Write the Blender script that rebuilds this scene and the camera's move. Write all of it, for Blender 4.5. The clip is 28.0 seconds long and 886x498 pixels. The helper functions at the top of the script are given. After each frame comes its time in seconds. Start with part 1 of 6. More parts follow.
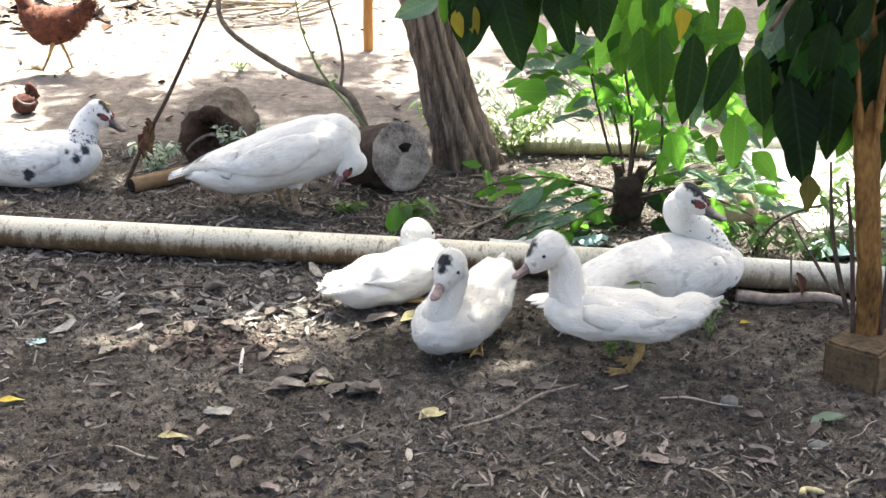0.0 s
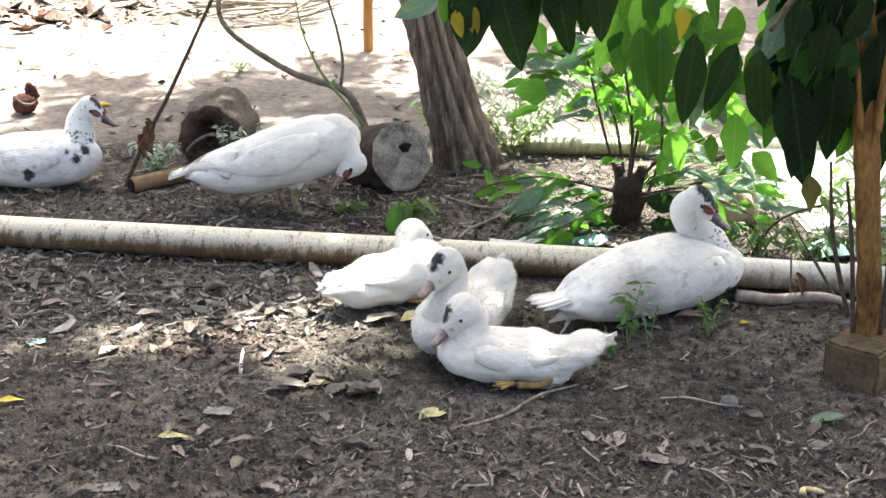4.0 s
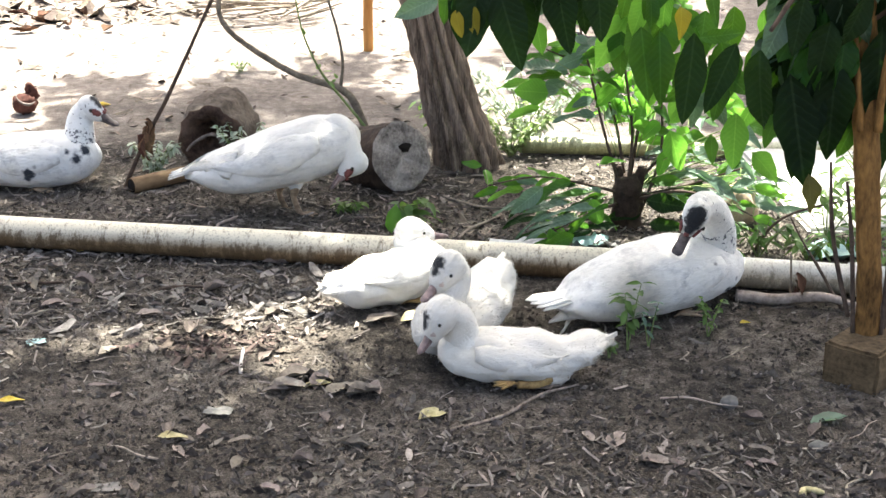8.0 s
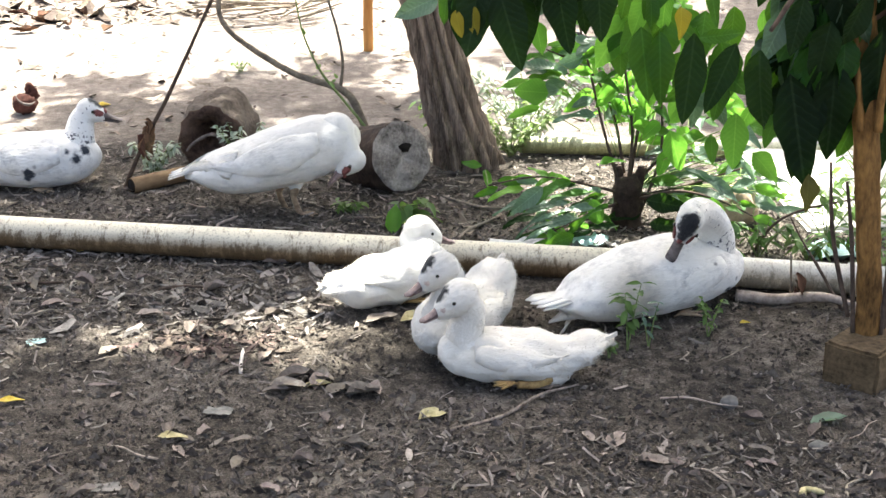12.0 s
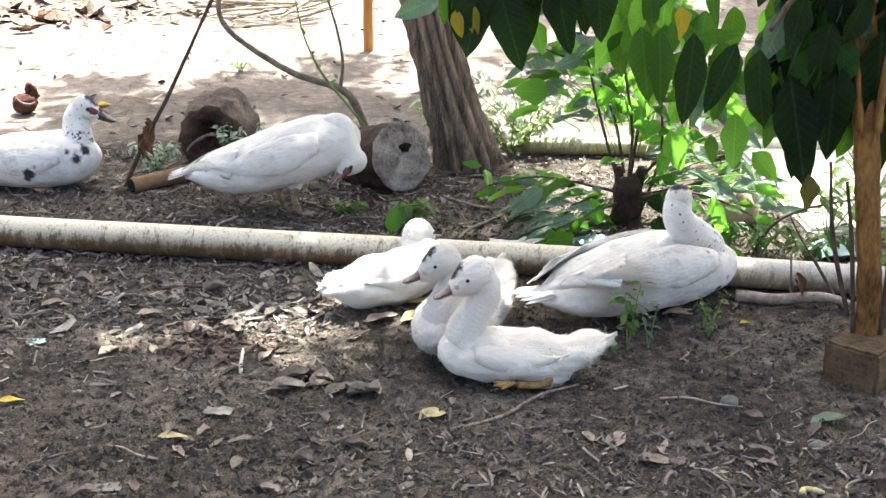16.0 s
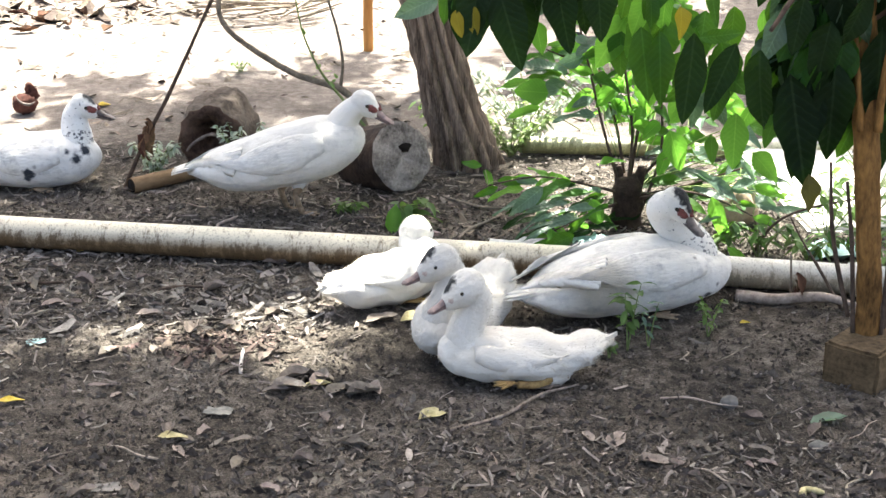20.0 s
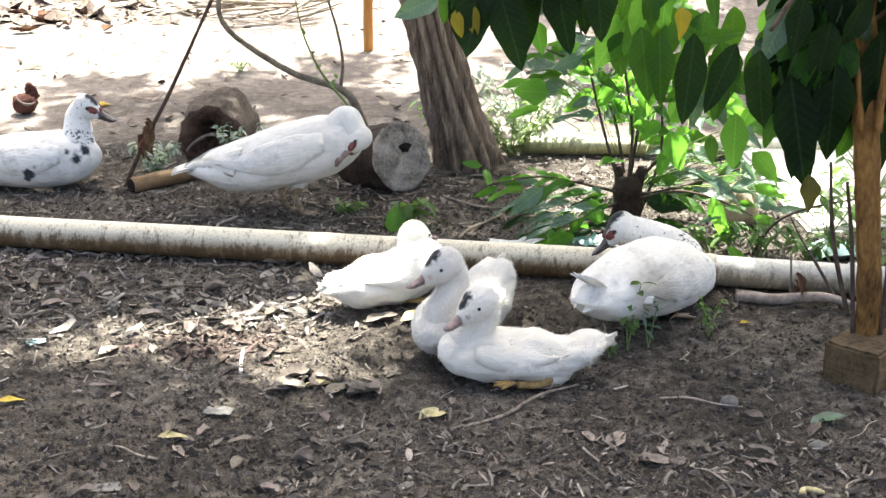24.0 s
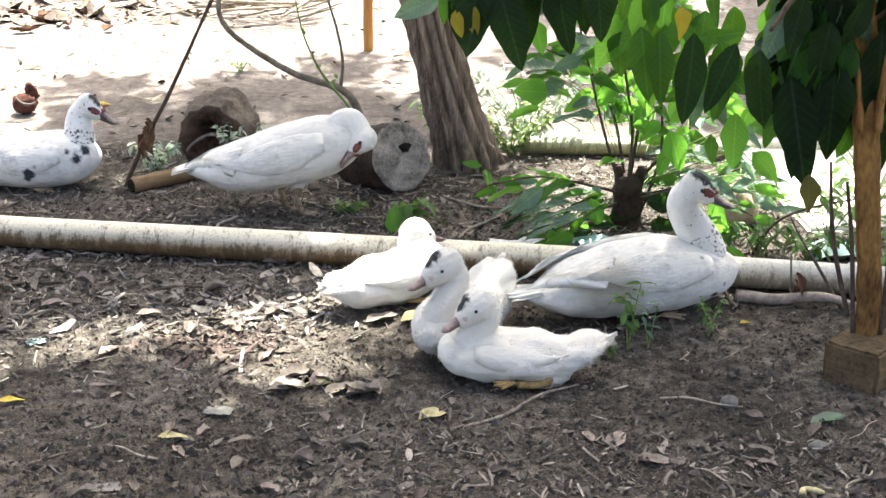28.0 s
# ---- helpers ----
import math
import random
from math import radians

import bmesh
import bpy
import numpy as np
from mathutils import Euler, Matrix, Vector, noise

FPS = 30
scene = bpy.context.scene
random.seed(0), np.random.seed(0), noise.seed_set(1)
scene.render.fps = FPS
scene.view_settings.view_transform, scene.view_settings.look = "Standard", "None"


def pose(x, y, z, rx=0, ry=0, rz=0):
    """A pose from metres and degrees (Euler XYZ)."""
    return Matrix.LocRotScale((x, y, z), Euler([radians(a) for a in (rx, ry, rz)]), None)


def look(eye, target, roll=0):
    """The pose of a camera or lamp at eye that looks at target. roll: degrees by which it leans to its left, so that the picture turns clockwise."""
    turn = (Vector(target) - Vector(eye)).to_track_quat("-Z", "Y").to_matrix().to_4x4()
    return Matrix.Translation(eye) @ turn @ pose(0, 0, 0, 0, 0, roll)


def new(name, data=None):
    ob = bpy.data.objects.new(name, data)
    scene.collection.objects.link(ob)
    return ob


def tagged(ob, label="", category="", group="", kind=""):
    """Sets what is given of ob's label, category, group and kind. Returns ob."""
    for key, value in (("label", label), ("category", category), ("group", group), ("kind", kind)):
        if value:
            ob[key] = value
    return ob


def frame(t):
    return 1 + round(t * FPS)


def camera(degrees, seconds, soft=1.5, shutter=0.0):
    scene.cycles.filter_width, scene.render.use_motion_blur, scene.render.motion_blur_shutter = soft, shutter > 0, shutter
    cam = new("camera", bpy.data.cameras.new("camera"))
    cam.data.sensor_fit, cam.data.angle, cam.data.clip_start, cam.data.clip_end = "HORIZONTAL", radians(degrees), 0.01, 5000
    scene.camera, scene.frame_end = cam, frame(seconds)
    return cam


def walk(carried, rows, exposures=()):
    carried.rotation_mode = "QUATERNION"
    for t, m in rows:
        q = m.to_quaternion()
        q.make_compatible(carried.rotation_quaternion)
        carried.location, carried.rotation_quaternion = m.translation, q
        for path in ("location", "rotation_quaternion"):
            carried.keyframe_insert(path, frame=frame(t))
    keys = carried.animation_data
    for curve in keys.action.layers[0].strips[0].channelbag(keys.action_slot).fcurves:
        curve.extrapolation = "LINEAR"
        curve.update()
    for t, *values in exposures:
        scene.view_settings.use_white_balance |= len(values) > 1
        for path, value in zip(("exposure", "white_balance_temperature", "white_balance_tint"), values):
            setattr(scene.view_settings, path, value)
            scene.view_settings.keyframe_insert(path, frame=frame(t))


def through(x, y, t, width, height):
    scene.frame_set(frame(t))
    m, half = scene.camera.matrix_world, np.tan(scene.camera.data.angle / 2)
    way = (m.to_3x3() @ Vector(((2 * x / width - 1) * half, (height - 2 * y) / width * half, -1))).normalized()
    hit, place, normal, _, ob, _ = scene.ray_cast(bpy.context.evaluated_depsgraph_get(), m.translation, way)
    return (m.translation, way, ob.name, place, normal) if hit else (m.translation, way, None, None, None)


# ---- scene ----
cam = camera(32, 28.0, soft=1.5)
walk(cam, [(0, pose(0, 0, 1.7, 70, 0, 0)), (28, pose(0, 0, 1.7, 70, 0, 0))], exposures=[(0, 2.5, 7300, 3), (28, 2.5, 7300, 3)])

# ---- light: a high sun behind the yard, clear sky ----
SUN_EL, SUN_AZ = 62.0, 12.0          # azimuth from +y towards +x
world = bpy.data.worlds.new("sky")
scene.world = world
world.use_nodes = True
wn = world.node_tree.nodes
sky = wn.new("ShaderNodeTexSky")
sky.sky_type = "NISHITA"
sky.sun_disc = False
sky.sun_elevation = radians(SUN_EL)
sky.sun_rotation = radians(SUN_AZ)
sky.air_density = 0.45
sky.dust_density = 5.0
world.node_tree.links.new(sky.outputs[0], wn["Background"].inputs[0])
wn["Background"].inputs[1].default_value = 0.125
sun = new("sun", bpy.data.lights.new("sun", "SUN"))
sun.data.energy = 5.0
sun.data.angle = radians(0.6)
sun.data.color = (1.0, 0.98, 0.99)
SUN_DIR = Vector((math.sin(radians(SUN_AZ)) * math.cos(radians(SUN_EL)), math.cos(radians(SUN_AZ)) * math.cos(radians(SUN_EL)), math.sin(radians(SUN_EL))))
sun.matrix_world = look(SUN_DIR * 20, (0, 0, 0))


# ---- materials ----
def nodes_of(name):
    m = bpy.data.materials.new(name)
    m.use_nodes = True
    return m, m.node_tree.nodes, m.node_tree.links, m.node_tree.nodes["Principled BSDF"]


def noise_node(nt, lk, coord, scale, detail=4, rough=0.6, stretch=None):
    n = nt.new("ShaderNodeTexNoise")
    n.inputs["Scale"].default_value = scale
    n.inputs["Detail"].default_value = detail
    n.inputs["Roughness"].default_value = rough
    if stretch:
        mp = nt.new("ShaderNodeMapping")
        mp.inputs["Scale"].default_value = stretch
        lk.new(coord, mp.inputs[0])
        coord = mp.outputs[0]
    lk.new(coord, n.inputs["Vector"])
    return n.outputs["Fac"]


def ramp(nt, lk, fac, stops):
    r = nt.new("ShaderNodeValToRGB")
    el = r.color_ramp.elements
    while len(el) < len(stops):
        el.new(0.5)
    for e, (p, c) in zip(el, stops):
        e.position, e.color = p, (*c, 1) if len(c) == 3 else c
    lk.new(fac, r.inputs[0])
    return r.outputs[0]


def mixed(nt, lk, fac, a, b, mode="MIX"):
    m = nt.new("ShaderNodeMix")
    m.data_type, m.blend_type = "RGBA", mode
    for sock, v in ((m.inputs[0], fac), (m.inputs[6], a), (m.inputs[7], b)):
        if isinstance(v, (int, float)):
            sock.default_value = v
        elif isinstance(v, tuple):
            sock.default_value = (*v, 1)
        else:
            lk.new(v, sock)
    return m.outputs[2]


def math_node(nt, lk, op, a, b=0.0, clamp=False):
    m = nt.new("ShaderNodeMath")
    m.operation, m.use_clamp = op, clamp
    for sock, v in ((m.inputs[0], a), (m.inputs[1], b)):
        if isinstance(v, (int, float)):
            sock.default_value = v
        else:
            lk.new(v, sock)
    return m.outputs[0]


def bumped(nt, lk, p, height, strength, distance=0.01):
    b = nt.new("ShaderNodeBump")
    b.inputs["Strength"].default_value = strength
    b.inputs["Distance"].default_value = distance
    lk.new(height, b.inputs["Height"])
    lk.new(b.outputs[0], p.inputs["Normal"])


def surface(name, dark, light, scale=8, fine=60, rough=0.85, bump=0.4, depth=0.006, stretch=None, island=0.0, single=0.0, spec=0.3):
    """A two-scale surface between two base colours; island / single: variation per piece."""
    m, nt, lk, p = nodes_of(name)
    c = nt.new("ShaderNodeTexCoord").outputs["Object"]
    a = noise_node(nt, lk, c, scale, 5, 0.65, stretch)
    b = noise_node(nt, lk, c, fine, 3, 0.6, stretch)
    f = math_node(nt, lk, "ADD", math_node(nt, lk, "MULTIPLY", a, 0.65), math_node(nt, lk, "MULTIPLY", b, 0.35))
    col = ramp(nt, lk, f, [(0.36, dark), (0.64, light)])
    vary = None
    if island:
        vary, amount = math_node(nt, lk, "POWER", nt.new("ShaderNodeNewGeometry").outputs["Random Per Island"], 2.2), island
    if single:
        vary, amount = nt.new("ShaderNodeObjectInfo").outputs["Random"], single
    if vary:
        h = nt.new("ShaderNodeHueSaturation")
        lk.new(col, h.inputs["Color"])
        lk.new(math_node(nt, lk, "ADD", math_node(nt, lk, "MULTIPLY", vary, 2 * amount), 1 - amount), h.inputs["Value"])
        lk.new(math_node(nt, lk, "ADD", math_node(nt, lk, "MULTIPLY", math_node(nt, lk, "FRACT", math_node(nt, lk, "MULTIPLY", vary, 7.3)), 0.05), 0.475), h.inputs["Hue"])
        col = h.outputs[0]
    lk.new(col, p.inputs["Base Color"])
    p.inputs["Roughness"].default_value = rough
    p.inputs["Specular IOR Level"].default_value = spec
    if bump:
        bumped(nt, lk, p, f, bump, depth)
    return m


def leafy(name, dark, light, through=0.35, tint=(0.25, 0.5, 0.03), island=False, rough=0.45, spec=0.28, veins=False):
    """A leaf: colour by piece, veins, and light that comes through the blade."""
    m, nt, lk, p = nodes_of(name)
    c = nt.new("ShaderNodeTexCoord").outputs["Object"]
    rnd = nt.new("ShaderNodeNewGeometry").outputs["Random Per Island"] if island else nt.new("ShaderNodeObjectInfo").outputs["Random"]
    col = mixed(nt, lk, rnd, dark, light)
    blot = noise_node(nt, lk, c, 14, 4)
    col = mixed(nt, lk, math_node(nt, lk, "MULTIPLY", blot, 0.5), col, tuple(x * 0.45 for x in dark))
    relief = noise_node(nt, lk, c, 6, 3, 0.5, (1, 0.5, 1))
    if veins:
        s = nt.new("ShaderNodeSeparateXYZ")
        lk.new(c, s.inputs[0])
        across = math_node(nt, lk, "ABSOLUTE", s.outputs[1])
        slant = math_node(nt, lk, "ADD", math_node(nt, lk, "SUBTRACT", s.outputs[0], math_node(nt, lk, "MULTIPLY", across, 0.9)), math_node(nt, lk, "MULTIPLY", blot, 0.06))
        rib = math_node(nt, lk, "POWER", math_node(nt, lk, "ABSOLUTE", math_node(nt, lk, "SINE", math_node(nt, lk, "MULTIPLY", slant, 34.0))), 0.45)
        mid = math_node(nt, lk, "MULTIPLY", math_node(nt, lk, "SUBTRACT", 0.016, across), 90.0, True)
        col = mixed(nt, lk, math_node(nt, lk, "ADD", math_node(nt, lk, "MULTIPLY", math_node(nt, lk, "SUBTRACT", 1.0, rib), 0.13), math_node(nt, lk, "MULTIPLY", mid, 0.28), True), col, tuple(min(0.6, x * 1.6 + 0.02) for x in light))
        relief = math_node(nt, lk, "ADD", relief, math_node(nt, lk, "MULTIPLY", rib, 0.2))
    lk.new(col, p.inputs["Base Color"])
    p.inputs["Roughness"].default_value = rough
    p.inputs["Specular IOR Level"].default_value = spec
    bumped(nt, lk, p, relief, 0.3, 0.04)
    t = nt.new("ShaderNodeBsdfTranslucent")
    lk.new(mixed(nt, lk, 0.35, col, tint), t.inputs[0])
    mx = nt.new("ShaderNodeMixShader")
    mx.inputs[0].default_value = through
    lk.new(p.outputs[0], mx.inputs[1])
    lk.new(t.outputs[0], mx.inputs[2])
    lk.new(mx.outputs[0], nt["Material Output"].inputs[0])
    return m


def plumage(name, base=(0.82, 0.8, 0.76), spots=(), speckle=0.0, soil=0.25, mark=(0.02, 0.022, 0.026), scale=1.0, stain=None, thin=False, smudge=0.0):
    """White plumage with dark marks: spots are (x, y, z, radius) on the bird; speckle scatters small flecks; soil dulls the underside feathers."""
    m, nt, lk, p = nodes_of(name)
    c = nt.new("ShaderNodeTexCoord").outputs["Object"]
    big = noise_node(nt, lk, c, 9 * scale, 4)
    fine = noise_node(nt, lk, c, 120 * scale, 4, 0.7, (0.35, 1, 1))
    col = ramp(nt, lk, big, [(0.35, tuple(b * k for b, k in zip(base, (0.9, 0.89, 0.86)))), (0.6, base)])
    dirt = noise_node(nt, lk, c, 5 * scale, 6, 0.75)
    col = mixed(nt, lk, math_node(nt, lk, "MULTIPLY", math_node(nt, lk, "SUBTRACT", dirt, 0.5, True), soil * 5, True), col, (0.5, 0.43, 0.33))
    wob = nt.new("ShaderNodeTexNoise")
    wob.inputs["Scale"].default_value = 60
    lk.new(c, wob.inputs["Vector"])
    if stain:
        d = nt.new("ShaderNodeVectorMath")
        d.operation = "DISTANCE"
        lk.new(c, d.inputs[0])
        d.inputs[1].default_value = stain[:3]
        k = math_node(nt, lk, "MULTIPLY", math_node(nt, lk, "SUBTRACT", stain[3], d.outputs["Value"]), 1.6 / stain[3], True)
        col = mixed(nt, lk, math_node(nt, lk, "MULTIPLY", k, math_node(nt, lk, "ADD", math_node(nt, lk, "MULTIPLY", big, 0.9), 0.2), True), col, (0.36, 0.31, 0.22))
    if smudge:
        shade = noise_node(nt, lk, c, 21, 6, 0.72, (0.6, 1, 1))
        k = math_node(nt, lk, "MULTIPLY", math_node(nt, lk, "SUBTRACT", shade, 0.49, True), 6 * smudge, True)
        col = mixed(nt, lk, math_node(nt, lk, "MINIMUM", k, 0.75), col, (0.2, 0.205, 0.22))
    for x, y, z, r in spots:
        d = nt.new("ShaderNodeVectorMath")
        d.operation = "DISTANCE"
        lk.new(c, d.inputs[0])
        d.inputs[1].default_value = (x, y, z)
        e = math_node(nt, lk, "ADD", d.outputs["Value"], math_node(nt, lk, "MULTIPLY", math_node(nt, lk, "SUBTRACT", wob.outputs["Fac"], 0.5), r * 0.9))
        k = math_node(nt, lk, "MULTIPLY", math_node(nt, lk, "SUBTRACT", r, e), 170.0 / (1 + r * 20), True)
        col = mixed(nt, lk, k, col, mark)
    if speckle:
        off = nt.new("ShaderNodeVectorMath")
        off.operation = "ADD"
        lk.new(c, off.inputs[0])
        lk.new(math_node(nt, lk, "MULTIPLY", nt.new("ShaderNodeObjectInfo").outputs["Random"], 23.0), off.inputs[1])
        sp = noise_node(nt, lk, off.outputs[0], 75, 3, 0.5)
        k = math_node(nt, lk, "MULTIPLY", math_node(nt, lk, "SUBTRACT", sp, 1 - speckle), 14, True)
        col = mixed(nt, lk, k, col, (0.1, 0.105, 0.12))
    lk.new(col, p.inputs["Base Color"])
    p.inputs["Roughness"].default_value = 0.8
    p.inputs["Specular IOR Level"].default_value = 0.2
    p.inputs["Sheen Weight"].default_value = 0.15
    vo = nt.new("ShaderNodeTexVoronoi")
    vo.inputs["Scale"].default_value = 34 * scale
    mp = nt.new("ShaderNodeMapping")
    mp.inputs["Scale"].default_value = (0.55, 1, 1)
    lk.new(c, mp.inputs[0])
    lk.new(mp.outputs[0], vo.inputs["Vector"])
    h = math_node(nt, lk, "ADD", math_node(nt, lk, "MULTIPLY", vo.outputs["Distance"], 0.7), math_node(nt, lk, "MULTIPLY", fine, 0.6))
    bumped(nt, lk, p, h, 0.55, 0.008)
    if thin:
        t = nt.new("ShaderNodeBsdfTranslucent")
        lk.new(col, t.inputs[0])
        mx = nt.new("ShaderNodeMixShader")
        mx.inputs[0].default_value = 0.5
        lk.new(p.outputs[0], mx.inputs[1])
        lk.new(t.outputs[0], mx.inputs[2])
        lk.new(mx.outputs[0], nt["Material Output"].inputs[0])
    return m




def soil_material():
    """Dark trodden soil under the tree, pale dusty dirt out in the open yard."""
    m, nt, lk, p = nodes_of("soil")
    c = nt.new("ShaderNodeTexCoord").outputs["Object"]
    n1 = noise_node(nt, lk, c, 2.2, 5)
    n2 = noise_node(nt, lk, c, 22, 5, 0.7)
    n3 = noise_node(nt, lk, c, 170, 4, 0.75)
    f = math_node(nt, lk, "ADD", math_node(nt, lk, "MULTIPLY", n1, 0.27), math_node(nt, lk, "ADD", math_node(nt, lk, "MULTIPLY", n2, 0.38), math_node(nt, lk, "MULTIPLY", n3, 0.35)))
    # the darkest near stop also paints the shade of crevices into the soil
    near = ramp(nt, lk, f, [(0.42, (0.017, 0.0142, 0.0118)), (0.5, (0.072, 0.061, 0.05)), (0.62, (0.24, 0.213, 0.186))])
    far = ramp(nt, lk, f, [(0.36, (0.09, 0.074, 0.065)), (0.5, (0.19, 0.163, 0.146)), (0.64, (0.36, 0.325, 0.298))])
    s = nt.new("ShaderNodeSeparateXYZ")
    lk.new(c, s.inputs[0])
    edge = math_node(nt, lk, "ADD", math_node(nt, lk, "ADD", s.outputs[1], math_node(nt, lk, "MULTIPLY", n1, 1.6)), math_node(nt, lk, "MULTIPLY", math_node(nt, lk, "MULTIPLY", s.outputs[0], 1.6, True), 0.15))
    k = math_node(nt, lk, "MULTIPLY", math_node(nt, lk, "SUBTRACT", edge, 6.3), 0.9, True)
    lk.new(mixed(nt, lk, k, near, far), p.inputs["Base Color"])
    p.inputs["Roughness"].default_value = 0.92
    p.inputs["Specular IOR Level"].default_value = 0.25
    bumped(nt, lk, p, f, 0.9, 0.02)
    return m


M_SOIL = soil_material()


def pipe_material(name, base, grime, amount=0.55):
    """Plastic pipe with streaks of grime that run down its sides."""
    m, nt, lk, p = nodes_of(name)
    c = nt.new("ShaderNodeTexCoord").outputs["Object"]
    streak = noise_node(nt, lk, c, 48, 6, 0.8, (0.9, 0.25, 0.4))
    blot = noise_node(nt, lk, c, 7, 5, 0.7, (0.5, 1, 1))
    fine = noise_node(nt, lk, c, 160, 3)
    s = nt.new("ShaderNodeSeparateXYZ")
    lk.new(c, s.inputs[0])
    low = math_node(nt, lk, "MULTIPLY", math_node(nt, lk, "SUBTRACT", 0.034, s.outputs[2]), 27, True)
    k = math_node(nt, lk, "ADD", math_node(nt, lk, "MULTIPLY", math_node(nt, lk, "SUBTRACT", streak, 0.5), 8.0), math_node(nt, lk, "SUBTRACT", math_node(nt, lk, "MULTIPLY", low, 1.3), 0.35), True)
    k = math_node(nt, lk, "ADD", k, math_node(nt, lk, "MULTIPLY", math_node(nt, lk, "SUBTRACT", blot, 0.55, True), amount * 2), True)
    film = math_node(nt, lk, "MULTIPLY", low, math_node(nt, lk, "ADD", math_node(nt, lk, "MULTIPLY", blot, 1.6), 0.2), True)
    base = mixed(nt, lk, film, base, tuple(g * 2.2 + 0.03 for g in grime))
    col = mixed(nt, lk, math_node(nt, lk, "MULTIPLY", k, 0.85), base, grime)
    col = mixed(nt, lk, math_node(nt, lk, "MULTIPLY", math_node(nt, lk, "SUBTRACT", fine, 0.53, True), 3.5, True), col, tuple(g * 0.4 for g in grime))
    lk.new(col, p.inputs["Base Color"])
    p.inputs["Roughness"].default_value = 0.6
    bumped(nt, lk, p, math_node(nt, lk, "ADD", streak, fine), 0.15, 0.003)
    return m


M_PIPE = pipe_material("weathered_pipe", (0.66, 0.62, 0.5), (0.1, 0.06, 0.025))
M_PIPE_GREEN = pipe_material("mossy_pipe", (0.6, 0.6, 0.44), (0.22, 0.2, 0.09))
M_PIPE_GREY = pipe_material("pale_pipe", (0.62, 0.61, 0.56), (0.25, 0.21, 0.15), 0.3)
M_TUBE = surface("brown_tube", (0.09, 0.055, 0.03), (0.27, 0.18, 0.1), 14, 80, 0.75, 0.4, stretch=(0.3, 1, 1))
M_BARK = surface("furrowed_bark", (0.035, 0.024, 0.017), (0.42, 0.315, 0.24), 9, 60, 0.95, 0.9, 0.02, stretch=(4.5, 4.5, 0.3))
M_STEM = surface("tan_stem_bark", (0.05, 0.024, 0.007), (0.36, 0.19, 0.06), 16, 90, 0.9, 1.0, 0.012, stretch=(1, 1, 0.35))
M_LOG = surface("old_log_bark", (0.014, 0.009, 0.007), (0.075, 0.05, 0.037), 12, 60, 0.95, 1.0, 0.015)
M_LOGEND = surface("cut_log_face", (0.09, 0.076, 0.067), (0.42, 0.372, 0.335), 14, 90, 0.95, 0.7, 0.01)
M_OLDLOG = surface("grey_weathered_bark", (0.032, 0.024, 0.019), (0.15, 0.122, 0.1), 12, 70, 0.95, 1.0, 0.015)
M_ROT = surface("rotten_brown_wood", (0.03, 0.017, 0.012), (0.15, 0.095, 0.07), 14, 70, 0.95, 1.0, 0.015)
# near-black colour that stands for the shade inside holes
M_HOLE_SHADE = surface("painted_hole_shade", (0.008, 0.006, 0.005), (0.02, 0.015, 0.012), 20, 60, 1.0, 0.0)
M_STICK = surface("dark_stick", (0.035, 0.024, 0.018), (0.12, 0.085, 0.065), 20, 90, 0.9, 0.4, 0.003)
M_VINE = surface("grey_vine_bark", (0.1, 0.08, 0.06), (0.3, 0.25, 0.19), 26, 120, 0.9, 0.5, 0.004)
M_GVINE = surface("green_vine", (0.1, 0.15, 0.05), (0.25, 0.32, 0.12), 20, 90, 0.7, 0.2)
M_ORANGE = surface("orange_post_wood", (0.4, 0.17, 0.05), (0.6, 0.31, 0.1), 10, 60, 0.8, 0.4, stretch=(1, 1, 0.2))
M_CONCRETE = surface("stained_concrete", (0.05, 0.033, 0.016), (0.17, 0.118, 0.066), 11, 90, 0.95, 0.7, 0.006)
M_SLAB = surface("pale_concrete", (0.5, 0.48, 0.45), (0.72, 0.7, 0.67), 6, 60, 0.9, 0.4)
M_ROCK = surface("beige_rock", (0.22, 0.16, 0.11), (0.48, 0.38, 0.28), 9, 60, 0.95, 0.8, 0.01)
M_STONE = surface("grey_pebble", (0.1, 0.1, 0.095), (0.24, 0.23, 0.21), 18, 90, 0.9, 0.4, single=0.4)
M_LITTER = surface("dry_litter", (0.048, 0.041, 0.035), (0.27, 0.24, 0.213), 9, 70, 0.85, 0.4, 0.003, island=0.75)
M_LITTER_FAR = surface("dry_straw_litter", (0.1, 0.077, 0.06), (0.31, 0.255, 0.21), 9, 70, 0.9, 0.4, 0.003, island=0.6)
M_CRUMB = surface("soil_clods", (0.032, 0.027, 0.023), (0.18, 0.157, 0.137), 9, 70, 0.95, 0.4, 0.003, island=0.5)
M_STRAW = surface("dry_stalks", (0.075, 0.064, 0.055), (0.3, 0.265, 0.235), 20, 90, 0.85, 0.4, 0.003, island=0.65)
M_TWIG = surface("grey_twig", (0.11, 0.09, 0.073), (0.38, 0.325, 0.27), 20, 90, 0.9, 0.4, 0.003, single=0.45)
M_DEAD = surface("dead_leaf", (0.1, 0.082, 0.07), (0.3, 0.257, 0.22), 22, 120, 0.85, 0.4, 0.003, single=0.45)
M_BRUSH = surface("brown_brush", (0.035, 0.025, 0.021), (0.17, 0.125, 0.105), 22, 120, 0.85, 0.4, 0.003, island=0.7)
M_DEADBROWN = surface("red_brown_leaf", (0.04, 0.02, 0.012), (0.14, 0.068, 0.038), 22, 120, 0.85, 0.4, 0.003, single=0.4)
